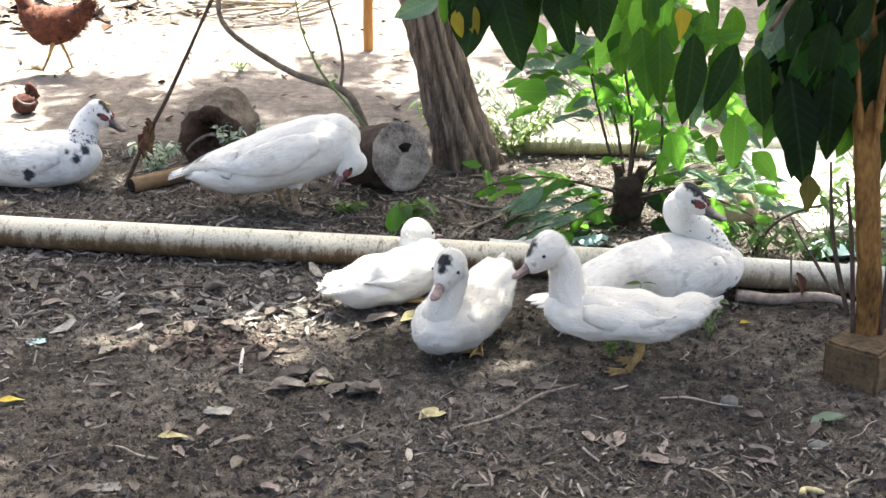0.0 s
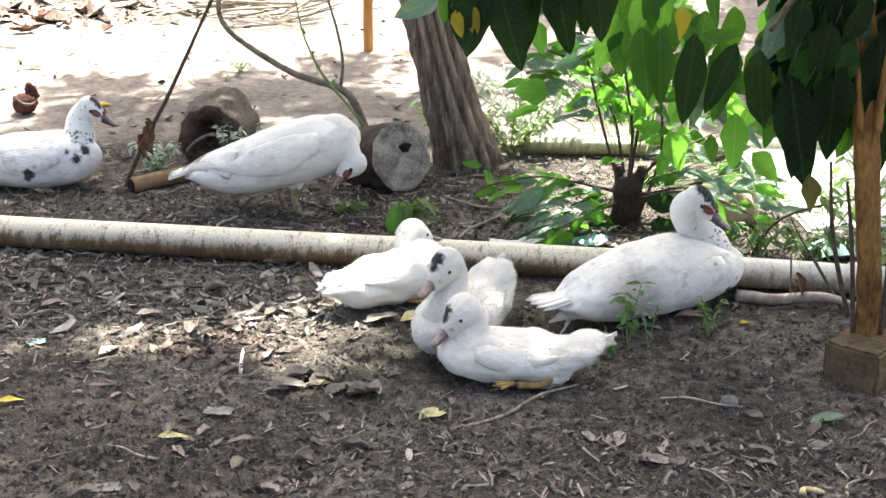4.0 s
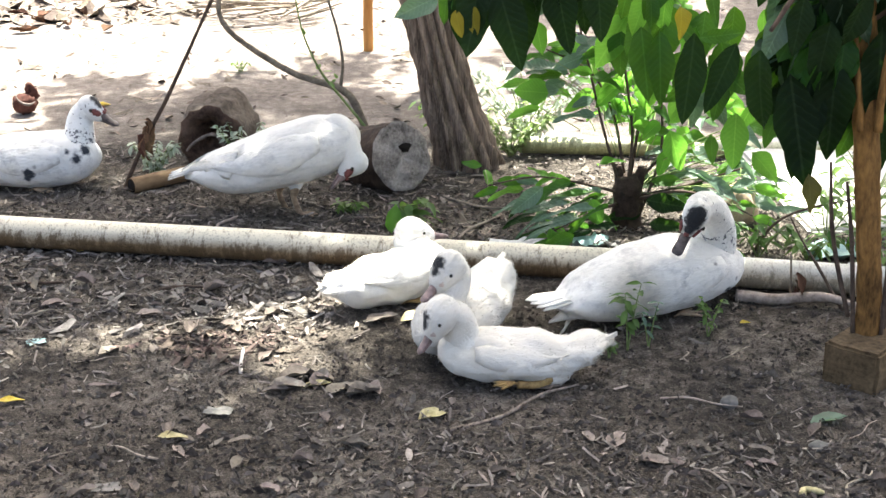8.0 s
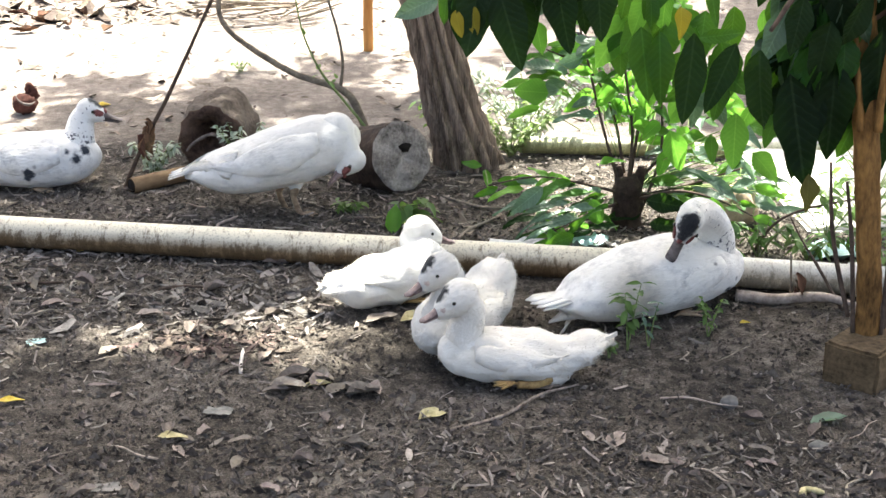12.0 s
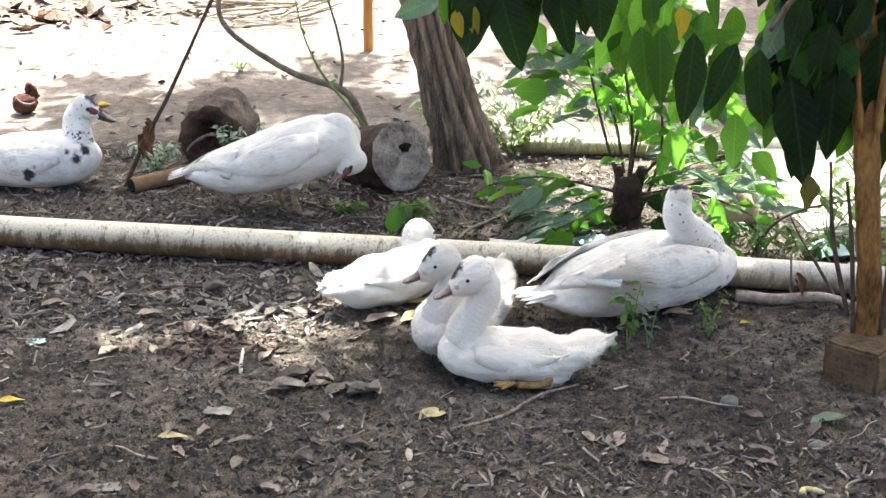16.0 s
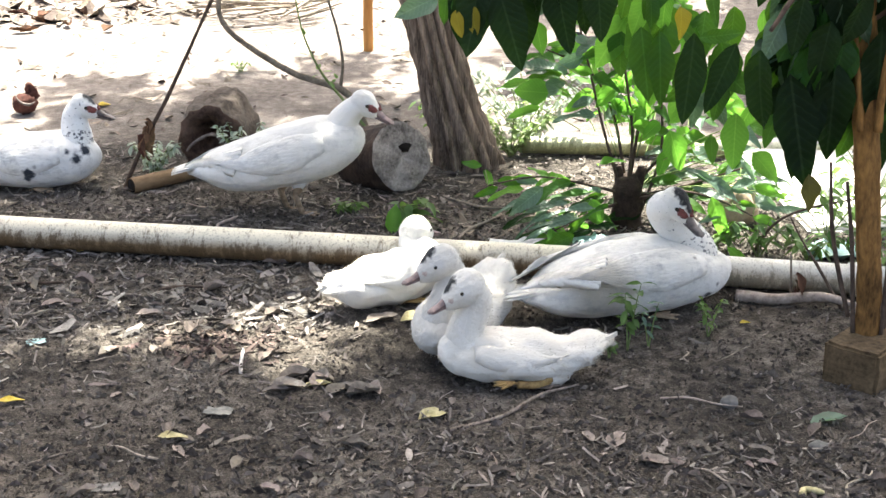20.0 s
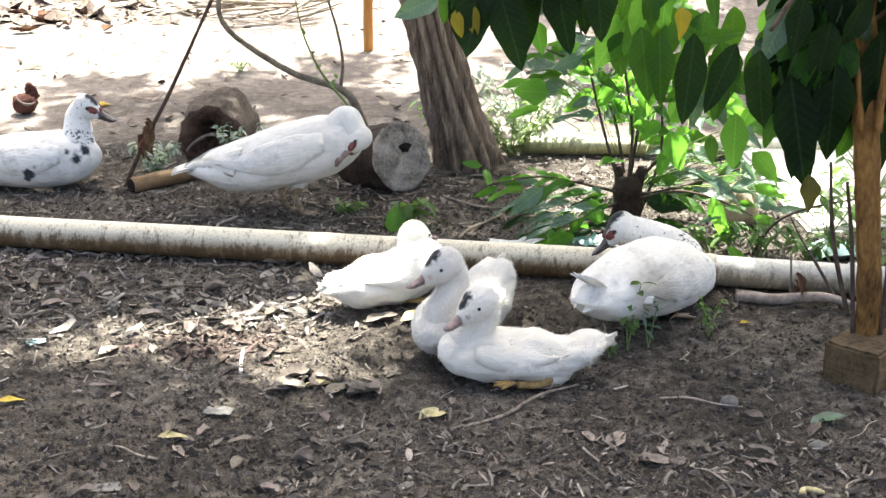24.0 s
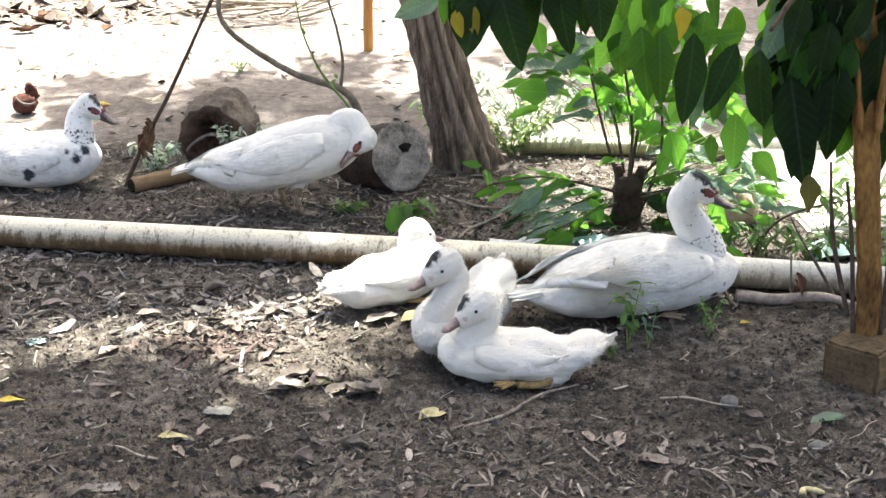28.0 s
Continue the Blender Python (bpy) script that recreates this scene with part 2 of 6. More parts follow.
M_SPLINT = surface("bleached_wood", (0.45, 0.41, 0.37), (0.7, 0.66, 0.61), 20, 90, 0.85, 0.4, 0.003, stretch=(1, 0.2, 1))
M_YELLOW = surface("yellow_leaf", (0.42, 0.3, 0.03), (0.72, 0.56, 0.1), 30, 120, 0.6, 0.3, 0.002)
M_PALE = surface("pale_yellow_leaf", (0.32, 0.28, 0.13), (0.58, 0.52, 0.3), 30, 120, 0.7, 0.3, 0.002)
M_TEAL = surface("teal_plastic", (0.22, 0.4, 0.4), (0.42, 0.6, 0.58), 30, 90, 0.4, 0.2)
M_WHITEPLASTIC = surface("white_plastic", (0.45, 0.46, 0.46), (0.75, 0.76, 0.75), 30, 90, 0.4, 0.3)
M_BLACK = surface("black_plastic", (0.012, 0.012, 0.014), (0.04, 0.04, 0.044), 30, 90, 0.5, 0.2)
M_GREYLEAF = surface("grey_leaf_litter", (0.09, 0.082, 0.075), (0.32, 0.295, 0.272), 14, 90, 0.8, 0.4, 0.003, island=0.6)
# dark, mid and bright leaf: shade and sunlight are put into the green
M_LEAF_SHADED = leafy("shaded_green_leaf", (0.006, 0.017, 0.007), (0.02, 0.045, 0.013), 0.22, (0.1, 0.28, 0.02), rough=0.55, spec=0.1, veins=True)
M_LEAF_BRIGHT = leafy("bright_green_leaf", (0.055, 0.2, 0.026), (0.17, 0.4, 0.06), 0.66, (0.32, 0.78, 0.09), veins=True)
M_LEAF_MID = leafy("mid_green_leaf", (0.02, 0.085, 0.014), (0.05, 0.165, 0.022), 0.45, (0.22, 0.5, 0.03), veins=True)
M_LEAF_GREY = leafy("grey_green_leaf", (0.05, 0.105, 0.07), (0.13, 0.21, 0.15), 0.35, (0.25, 0.5, 0.15), rough=0.3, spec=0.6, veins=True)
M_LEAF_YELLOW = leafy("yellowing_leaf", (0.35, 0.3, 0.03), (0.6, 0.45, 0.04), 0.5, (0.7, 0.55, 0.05), veins=True)
M_LEAF_OLIVE = leafy("olive_leaf", (0.06, 0.055, 0.012), (0.1, 0.09, 0.02), 0.35, (0.3, 0.3, 0.03), veins=True)
M_WEED = leafy("weed_leaf", (0.07, 0.14, 0.04), (0.16, 0.27, 0.08), 0.4, (0.35, 0.6, 0.1), island=True)
M_SHRUB = leafy("small_shrub_leaf", (0.12, 0.2, 0.06), (0.34, 0.42, 0.2), 0.4, (0.4, 0.6, 0.15), island=True)
M_SILVER = leafy("silvery_leaf", (0.38, 0.46, 0.38), (0.64, 0.7, 0.6), 0.45, (0.4, 0.55, 0.3), island=True)
M_CROWN = leafy("crown_leaf", (0.03, 0.09, 0.02), (0.08, 0.18, 0.03), 0.25, (0.2, 0.45, 0.03), island=True)
M_FOOT = surface("yellow_web", (0.2, 0.12, 0.05), (0.45, 0.3, 0.12), 30, 120, 0.6, 0.4, 0.002)
M_FOOT_GREY = surface("grey_leg_skin", (0.2, 0.14, 0.09), (0.42, 0.31, 0.21), 30, 120, 0.6, 0.4, 0.002)
M_BILL_PINK = surface("pink_bill", (0.1, 0.075, 0.072), (0.38, 0.27, 0.25), 40, 120, 0.45, 0.2, 0.002)
M_BILL_DARK = surface("dark_bill", (0.03, 0.028, 0.032), (0.12, 0.095, 0.09), 30, 120, 0.4, 0.2, 0.002)
M_BILL_PALE = surface("pale_bill_dark_base", (0.05, 0.044, 0.043), (0.22, 0.18, 0.17), 40, 120, 0.45, 0.2, 0.002)
M_FACE_RED = surface("red_face_skin", (0.07, 0.024, 0.024), (0.27, 0.085, 0.075), 60, 200, 0.6, 0.7, 0.003)
M_FACE_PINK = surface("pale_pink_face", (0.5, 0.4, 0.35), (0.68, 0.57, 0.5), 60, 200, 0.6, 0.4, 0.002)
M_EYE = surface("dark_eye", (0.01, 0.007, 0.005), (0.03, 0.02, 0.012), 40, 90, 0.12, 0.0, spec=0.6)
M_RED = surface("red_comb", (0.4, 0.03, 0.03), (0.6, 0.08, 0.06), 40, 120, 0.5, 0.4, 0.003)
M_HEN = surface("russet_hen_plumage", (0.03, 0.014, 0.01), (0.2, 0.06, 0.03), 18, 120, 0.8, 0.6, 0.005)
M_HENDARK = surface("dark_hen_plumage", (0.015, 0.014, 0.017), (0.07, 0.065, 0.07), 18, 120, 0.7, 0.6, 0.005)
M_HUSK = surface("brown_husk", (0.03, 0.013, 0.01), (0.15, 0.06, 0.045), 18, 90, 0.95, 0.8, 0.006, stretch=(1, 0.3, 1))


# ---- mesh helpers ----
def mesh(name, verts, faces, material, smooth=True):
    me = bpy.data.meshes.new(name)
    me.from_pydata([tuple(map(float, v)) for v in verts], [], faces)
    me.materials.append(material)
    if smooth:
        me.polygons.foreach_set("use_smooth", [True] * len(me.polygons))
    me.update()
    return me


def part(name, data, parent=None, label="", m=None):
    ob = new(name, data)
    if parent:
        ob.parent = parent
    if m is not None:
        ob.matrix_basis = m
    if label:
        ob["label"] = label
    return ob


def thing(name, m, label, category, group="", kind=""):
    ob = new(name)
    ob.empty_display_size = 0.05
    ob.matrix_basis = m
    return tagged(ob, label, category, group, kind)


def smooth_line(points, n):
    """n points along a smooth curve through the given ones (any number of columns)."""
    pts = np.array(points, float)
    out = []
    for u in np.linspace(0, len(pts) - 1, n):
        i = min(int(u), len(pts) - 2)
        f = u - i
        a, b, c, d = pts[max(i - 1, 0)], pts[i], pts[i + 1], pts[min(i + 2, len(pts) - 1)]
        out.append(0.5 * (2 * b + (c - a) * f + (2 * a - 5 * b + 4 * c - d) * f * f + (3 * b - 3 * c + d - a) * f ** 3))
    return np.array(out)


def rings(loops, close=True):
    """Faces over loops of equal length, capped by fans at both ends."""
    n, verts, faces = len(loops[0]), [v for l in loops for v in l], []
    for i in range(len(loops) - 1):
        for j in range(n):
            k = (j + 1) % n
            faces.append((i * n + j, i * n + k, (i + 1) * n + k, (i + 1) * n + j))
    if close:
        faces.append(tuple(range(n))[::-1])
        faces.append(tuple((len(loops) - 1) * n + j for j in range(n)))
    return verts, faces


def tube_data(points, radii, segs=8, steps=None, rough=0.0, ridges=0, ridge=0.0, twist=0.0, freq=18.0, close=True):
    """A tapered tube through the points, with knobbly skin and optional lengthwise ridges."""
    steps = steps or len(points) * 4
    line = smooth_line([(*p, r) for p, r in zip(points, radii)], steps)
    loops, side = [], None
    for i, (x, y, z, r) in enumerate(line):
        a, b = line[max(i - 1, 0)][:3], line[min(i + 1, steps - 1)][:3]
        t = Vector(b - a).normalized()
        side = (t.orthogonal() if side is None else side - t * side.dot(t)).normalized()
        up = t.cross(side)
        loop = []
        for j in range(segs):
            th = 2 * math.pi * j / segs
            q = r
            if ridges:
                w = th * ridges + twist * i / steps + 2.2 * noise.noise(Vector((math.cos(th) * 2, math.sin(th) * 2, i * 3.0 / steps + 7)))
                q *= 1 + ridge * (abs(math.sin(w / 2)) - 0.6)
            p = Vector((x, y, z)) + (side * math.cos(th) + up * math.sin(th)) * q
            if rough:
                p += (side * math.cos(th) + up * math.sin(th)) * q * rough * noise.noise(p * freq)
            loop.append(p)
        loops.append(loop)
    return rings(loops, close)


def tube(name, points, radii, material, parent=None, label="", m=None, **kw):
    return part(name, mesh(name, *tube_data(points, radii, **kw), material), parent, label, m)


def blob_data(rx, ry, rz, rows=12, segs=16, rough=0.0, freq=4.0, seed=0.0):
    loops = []
    for i in range(rows + 1):
        ph = math.pi * (i + 0.02 if i == 0 else i - 0.02 if i == rows else i) / rows
        loop = []
        for j in range(segs):
            th = 2 * math.pi * j / segs
            d = Vector((math.sin(ph) * math.cos(th), math.sin(ph) * math.sin(th), -math.cos(ph)))
            k = 1 + rough * noise.noise(d * freq + Vector((seed, seed * 2, 0)))
            loop.append((d.x * rx * k, d.y * ry * k, d.z * rz * k))
        loops.append(loop)
    return rings(loops)


def join(*datas):
    verts, faces = [], []
    for v, f in datas:
        o = len(verts)
        verts += [tuple(p) for p in v]
        faces += [tuple(i + o for i in q) for q in f]
    return verts, faces


def moved(data, m):
    return [m @ Vector(v) for v in data[0]], data[1]


def leaf_data(length, width, n=7, droop=0.25, cup=0.12, wave=0.02, seed=0, shape=0.85):
    """A leaf blade along +x from its stalk at the origin: two halves with a midrib fold, drooping tip, and thickness."""
    rng = random.Random(seed)
    ph = rng.uniform(0, 6)
    top = []
    for i in range(n + 1):
        u = i / n
        w = width / 2 * math.sin(math.pi * min(1, u ** shape)) ** 0.75 * (1 - 0.25 * u) + 0.0006
        z = -droop * length * u * u
        wv = wave * length * math.sin(ph + u * 9)
        w *= 1 + 0.07 * math.sin(ph * 3 + u * 13)
        top.append([(u * length, -w, z + cup * w + wv), (u * length, -w * 0.5, z + cup * w * 0.35 + wv * 0.4), (u * length, 0, z), (u * length, w * 0.5, z + cup * w * 0.35 - wv * 0.4), (u * length, w, z + cup * w - wv)])
    verts, faces = [p for r in top for p in r], []
    for i in range(n):
        for j in range(4):
            a = i * 5 + j
            faces.append((a, a + 1, a + 6, a + 5))
    return verts, faces


def aim(p, q, roll=0.0):
    """A pose at p whose x axis points at q."""
    x = (Vector(q) - Vector(p)).normalized()
    z = Vector((0, 0, 1)) if abs(x.z) < 0.98 else Vector((0, 1, 0))
    y = z.cross(x).normalized()
    z = x.cross(y)
    r = Matrix((x, y, z)).transposed().to_4x4()
    return Matrix.Translation(p) @ r @ pose(0, 0, 0, roll)


# ---- ground ----
def ground_height(x, y):
    h = 0.012 * noise.noise(Vector((x * 1.7, y * 1.7, 0))) + 0.005 * noise.noise(Vector((x * 9, y * 9, 3)))
    return h * max(0.0, min(1.0, (14 - y) / 4, (6 - abs(x)) / 2))


def build_ground():
    xs = sorted([*np.arange(-3.0, 3.01, 0.03), -300, -100, -40, -15, -7, -4, 300, 100, 40, 15, 7, 4])
    ys = sorted([*np.arange(2.4, 9.6, 0.03), -300, -100, -30, -8, -2, 1, 11, 14, 20, 40, 100, 400])
    verts = []
    for y in ys:
        for x in xs:
            fine = 0.0035 * noise.noise(Vector((x * 31, y * 31, 1))) if 2 < y < 9.6 and abs(x) < 3 else 0
            verts.append((x, y, ground_height(x, y) + fine))
    w = len(xs)
    faces = [(j * w + i, j * w + i + 1, (j + 1) * w + i + 1, (j + 1) * w + i) for j in range(len(ys) - 1) for i in range(w - 1)]
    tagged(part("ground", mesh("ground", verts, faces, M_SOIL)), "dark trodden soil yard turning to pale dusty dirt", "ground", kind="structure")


build_ground()


# ---- shade tree: furrowed trunk with a crown high over the yard ----
def leaf_clump(center, size, count, rng, leaf=0.15):
    """A loose clump of leaves round a branch end."""
    verts, faces = [], []
    for _ in range(count):
        d = Vector((rng.gauss(0, 1), rng.gauss(0, 1), rng.gauss(0, 0.45)))
        if d.length > 1.6:
            d *= 1.6 / d.length * rng.random()
        p = d * size * 0.5
        L, W = leaf * rng.uniform(0.6, 1.2), leaf * rng.uniform(0.35, 0.6)
        m = Matrix.Translation(p) @ pose(0, 0, 0, rng.uniform(-50, 50), rng.uniform(-10, 70), rng.uniform(0, 360))
        o = len(verts)
        for q in ((0, 0, 0), (L * 0.4, -W / 2, 0.01), (L * 0.45, 0, -0.008), (L * 0.4, W / 2, 0.01), (L, 0, -0.03)):
            verts.append(m @ Vector(q))
        faces += [(o, o + 1, o + 2), (o, o + 2, o + 3), (o + 1, o + 4, o + 2), (o + 2, o + 4, o + 3)]
    return verts, faces


swaying = []


def shade_tree():
    t = thing("shade_tree", pose(0.1, 5.62, 0), "leaning tree with grey-brown furrowed bark and a high leafy crown", "tree")
    trunk = tube("trunk", [(0.0, 0, -0.06), (-0.015, 0, 0.04), (-0.065, 0, 0.22), (-0.125, 0.01, 0.45), (-0.18, 0.02, 0.75), (-0.27, 0.1, 1.4), (-0.05, 0.4, 2.2), (0.3, 0.8, 3.2), (0.45, 1.0, 4.1)],
                 [0.13, 0.112, 0.094, 0.086, 0.086, 0.086, 0.08, 0.07, 0.05], M_BARK, t, segs=120, steps=80, ridges=13, ridge=0.36, twist=4, rough=0.12, freq=26)
    rng = random.Random(5)
    top = Vector((0.43, 0.97, 4.05))
    # clump places: the crown above the yard; gaps let the sun through to the ground
    spots = []
    gaps = [(-0.46, 3.92, 0.3, -0.05), (-0.99, 3.9, 0.06, -0.09), (-1.0, 3.36, -0.06, -0.14), (1.12, 4.0, -0.1, -0.16), (-0.95, 4.5, -0.04, -0.14)]
    lean_x, lean_y = SUN_DIR.x / SUN_DIR.z, SUN_DIR.y / SUN_DIR.z
    for gx in np.arange(-1.6, 3.3, 0.29):
        for gy_ in np.arange(4.4, 12.2, 0.3):
            z = 4.4 + 0.4 * math.sin(gx * 1.3) + rng.uniform(-0.25, 0.6)
            x, y = gx + rng.uniform(-0.12, 0.12), gy_ + rng.uniform(-0.12, 0.12)
            sx, sy = x - lean_x * z, y - lean_y * z
            if sy < 2.5 or sx < -1.7:
                continue
            if sy > 5.7 and rng.random() > ((0.85 if sy < 6.6 else 0.35 if sy < 7.2 else 0.05) if sx < 0.3 else 0.65 if sy < 8.4 else 0.3):
                continue
            if any(math.hypot((sx - a) / (r + 0.22), (sy - b) / (q + 0.22)) < 1 for a, b, r, q in gaps):
                continue
            if 0.25 < sx and 5.0 < sy < 5.9 and rng.random() < 0.5:
                continue
            # the shrub by the trunk and the bush stand in the sun
            if 0.05 < sx < 0.75 and 5.35 < sy < 6.6:
                continue
            if 0.15 < sx + lean_x * 0.45 < 1.5 and 4.66 < sy + lean_y * 0.45 < 5.7:
                continue
            spots.append((x, y, z, 0.36, int(CROWN_DENSE * (1.6 if (sx > 0.1 and sy < 4.4) or sy < 3.6 else 1.15 if sx < 0 and 4.5 < sy < 5.4 else 1)), sx, sy))
    for i, (x, y, z, size, count, sx, sy) in enumerate(spots):
        c = Vector((x, y, z)) - t.matrix_basis.translation
        cl = part("leaf_clump", mesh("leaf_clump", *leaf_clump(c, size, count, rng), M_CROWN, False), t, m=Matrix.Translation(c))
        # clumps round the two large gaps give way to the breeze
        off = [Vector((sx - a, sy - b, 0)) for a, b in ((-0.4, 3.92), (-0.99, 3.92))]
        away = min(off, key=lambda v: v.length)
        if away.length < 0.62:
            swaying.append((cl, c, rng.uniform(0, 6), away.normalized() * 0.1))
        elif rng.random() < 0.4:
            swaying.append((cl, c, rng.uniform(0, 6), Vector()))
    for k, a in enumerate((-25, 10, 40, 75, 110, 145, 170)):
        e = top + Vector((1.3 * math.cos(radians(a)), 1.1 * math.sin(radians(a)), 1.1 + 0.2 * (k % 3)))
        tube("branch", [tuple(top - Vector((0, 0, 0.1 * (k % 4)))), tuple(top.lerp(e, 0.5) + Vector((0, 0, 0.2))), tuple(e)], [0.045, 0.03, 0.012], M_BARK, t, segs=7, rough=0.1)
    return t


CROWN_DENSE = 150
shade_tree()


# ---- pipes, logs, posts ----
def long_pipe():
    t = thing("drain_pipe", pose(0, 0, 0), "long dirty white plastic pipe lying across the yard", "pipe")
    a, b, c = Vector((-2.6, 4.885, 0.05)), Vector((0.82, 4.345, 0.05)), Vector((2.6, 3.985, 0.05))

    def section(name, p, q, r, mat, label=""):
        d = q - p
        me = mesh(name, *tube_data([(0, 0, 0), (d.length / 2, 0, 0.002), (d.length, 0, 0)], [r, r, r], segs=28, steps=40, rough=0.015, freq=3), mat)
        return part(name, me, t, label, aim(p, q))
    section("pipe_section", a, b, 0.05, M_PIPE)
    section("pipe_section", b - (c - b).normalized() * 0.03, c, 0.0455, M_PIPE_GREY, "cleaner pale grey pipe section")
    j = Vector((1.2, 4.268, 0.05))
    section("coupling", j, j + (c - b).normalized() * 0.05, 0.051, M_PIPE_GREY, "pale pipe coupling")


long_pipe()


def back_pipe():
    p, q = Vector((0.3, 5.76, 0.035)), Vector((1.9, 5.6, 0.035))
    t = thing("back_pipe", Matrix.Identity(4), "greenish old plastic pipe lying behind the bush", "pipe")
    part("pipe_section", mesh("pipe_section", *tube_data([(0, 0, 0), (0.8, 0, 0.003), (1.61, 0, 0)], [0.034] * 3, segs=20, steps=24, rough=0.02), M_PIPE_GREEN), t, m=aim(p, q))


back_pipe()


def brown_tube():
    p, q = Vector((-1.112, 5.25, 0.028)), Vector((-0.62, 5.69, 0.028))
    t = thing("brown_tube", Matrix.Identity(4), "short brown open tube lying on the soil", "tube")
    L = (q - p).length
    outer = tube_data([(0, 0, 0), (L / 2, 0, 0), (L, 0, 0)], [0.029] * 3, segs=20, steps=16, rough=0.04, close=False)
    part("wall", mesh("wall", *outer, M_TUBE), t, m=aim(p, q))
    # a capped solid whose near-black colour paints the shade inside the tube
    part("bore_shade_plug", mesh("bore_shade_plug", *tube_data([(0.001, 0, 0), (L / 2, 0, 0), (L, 0, 0)], [0.0235] * 3, segs=20, steps=8), M_HOLE_SHADE), t, "near-black plug painted as the shade inside", aim(p + Vector((0.0, 0, 0)), q))


brown_tube()


def log_thing(p, axis, r, length, label, hole=None, hollow=False):
    t = thing("log", aim(p, Vector(p) + Vector(axis)), label, "log")
    n = 44
    loops, face = [], []
    for i in range(15):
        u = i / 14
        loop = []
        for j in range(n):
            th = 2 * math.pi * j / n
            d = Vector((0, math.cos(th), math.sin(th)))
            k = r * (1 + (0.2 if hollow else 0.1) * noise.noise(d * 1.5 + Vector((u * 1.2, 3, r * 9))) + (0.12 if hollow else 0.06) * noise.noise(d * 9 + Vector((u * 4, 0, 0))))
            loop.append((u * length, d.y * k, d.z * k))
        loops.append(loop)
    v, f = rings(loops, False)
    f.append(tuple(14 * n + j for j in range(n)))
    part("bark", mesh("bark", v, f, M_OLDLOG if hollow else M_LOG), t)
    # the sawn face: rings of uneven height round the hollow
    rows = [1.0, 0.94, 0.86, 0.76, 0.62, 0.45, 0.3, 0.2, 0.1]
    fl = []
    for k, s in enumerate(rows):
        loop = []
        for j in range(n):
            x0, y0, z0 = loops[0][j]
            p0 = Vector((0, y0 * s, z0 * s))
            dz = -0.006 + 0.012 * noise.noise(p0 * 25 + Vector((9, 0, 0))) + 0.004 * noise.noise(p0 * 90)
            if hollow and s < 0.7:
                dz += 0.26 * (0.7 - s) * (1 + 0.8 * noise.noise(p0 * 14))
            loop.append((dz if k else 0.0, p0.y, p0.z))
        fl.append(loop)
    v, f = rings(fl, False)
    f.append(tuple((len(rows) - 1) * n + j for j in range(n)))
    f = [tuple(reversed(q)) for q in f]
    part("cut_face", mesh("cut_face", v, f, M_ROT if hollow else M_LOGEND), t, "rough grey cut end" if not hollow else "dark rotten hollow end")
    if hollow:
        tube("root", [(-0.01, -0.07, -0.06), (-0.016, -0.02, 0.03), (-0.014, 0.06, 0.0), (0.0, 0.1, -0.05)], [0.006, 0.007, 0.006, 0.004], M_TWIG, t, "thin bent root across the hollow", segs=8, steps=16, rough=0.3, freq=40)
    if hole:
        # a solid plug; the shade of the hole is put into its colour
        hv = [(-0.0075, hole[0] + hole[2] * math.cos(a) * (1 + 0.3 * math.sin(3 * a)), hole[1] + hole[3] * math.sin(a)) for a in np.linspace(0, 2 * math.pi, 14, False)]
        hb = [(0.04, y, z) for x, y, z in hv]
        part("knot_shade_plug", mesh("knot_shade_plug", *rings([hb, hv]), M_HOLE_SHADE), t, "near-black plug painted as a shaded knot hole")
    return t


log_thing((-0.15, 5.29, 0.125), (-0.52, 0.76, -0.26), 0.122, 0.26, "short grey log with a dark hole in its cut end", hole=(-0.02, 0.03, 0.024, 0.017))
log_thing((-0.865, 5.56, 0.105), (0.02, 1.0, 0.02), 0.128, 0.3, "dark weathered hollow log lying behind the ducks", hollow=True)


def post(name, p, r, h, lean, label):
    t = thing(name, pose(*p), label, "post")
    tube("post_shaft", [(0, 0, -0.05), (0.005, 0, h * 0.5), (lean, 0, h)], [r * 1.05, r, r * 0.95], M_ORANGE, t, segs=12, steps=14, rough=0.08)


post("wooden_post", (-0.372, 7.58, 0), 0.024, 1.3, 0.02, "slim orange-brown wooden post in the sunny yard")
post("wooden_post", (0.068, 7.28, 0), 0.036, 1.3, -0.05, "orange-brown wooden post behind the trunk")


# ---- sticks and vines that hang behind the ducks ----
def leaning_stick():
    t = thing("leaning_stick", pose(-1.163, 5.33, 0), "thin dark stick leaning in the soil with a dry leaf", "stick")
    tube("shaft", [(0, 0, -0.03), (0.09, 0.0, 0.16), (0.2, 0.01, 0.36), (0.36, 0.02, 0.68), (0.7, 0.05, 1.35)], [0.008, 0.0075, 0.007, 0.006, 0.004], M_STICK, t, segs=8, steps=26, rough=0.25, freq=30)
    for i in range(7):
        part("dry_leaf", mesh("dry_leaf", *leaf_data(0.075, 0.055, 5, 0.6, 0.7, 0.12, i), M_DEADBROWN), t, "curled dry brown leaf" if i == 0 else "", pose(0.105, -0.005, 0.255 - 0.012 * i, 40 * i, 60 + 13 * i, 70 * i))


leaning_stick()


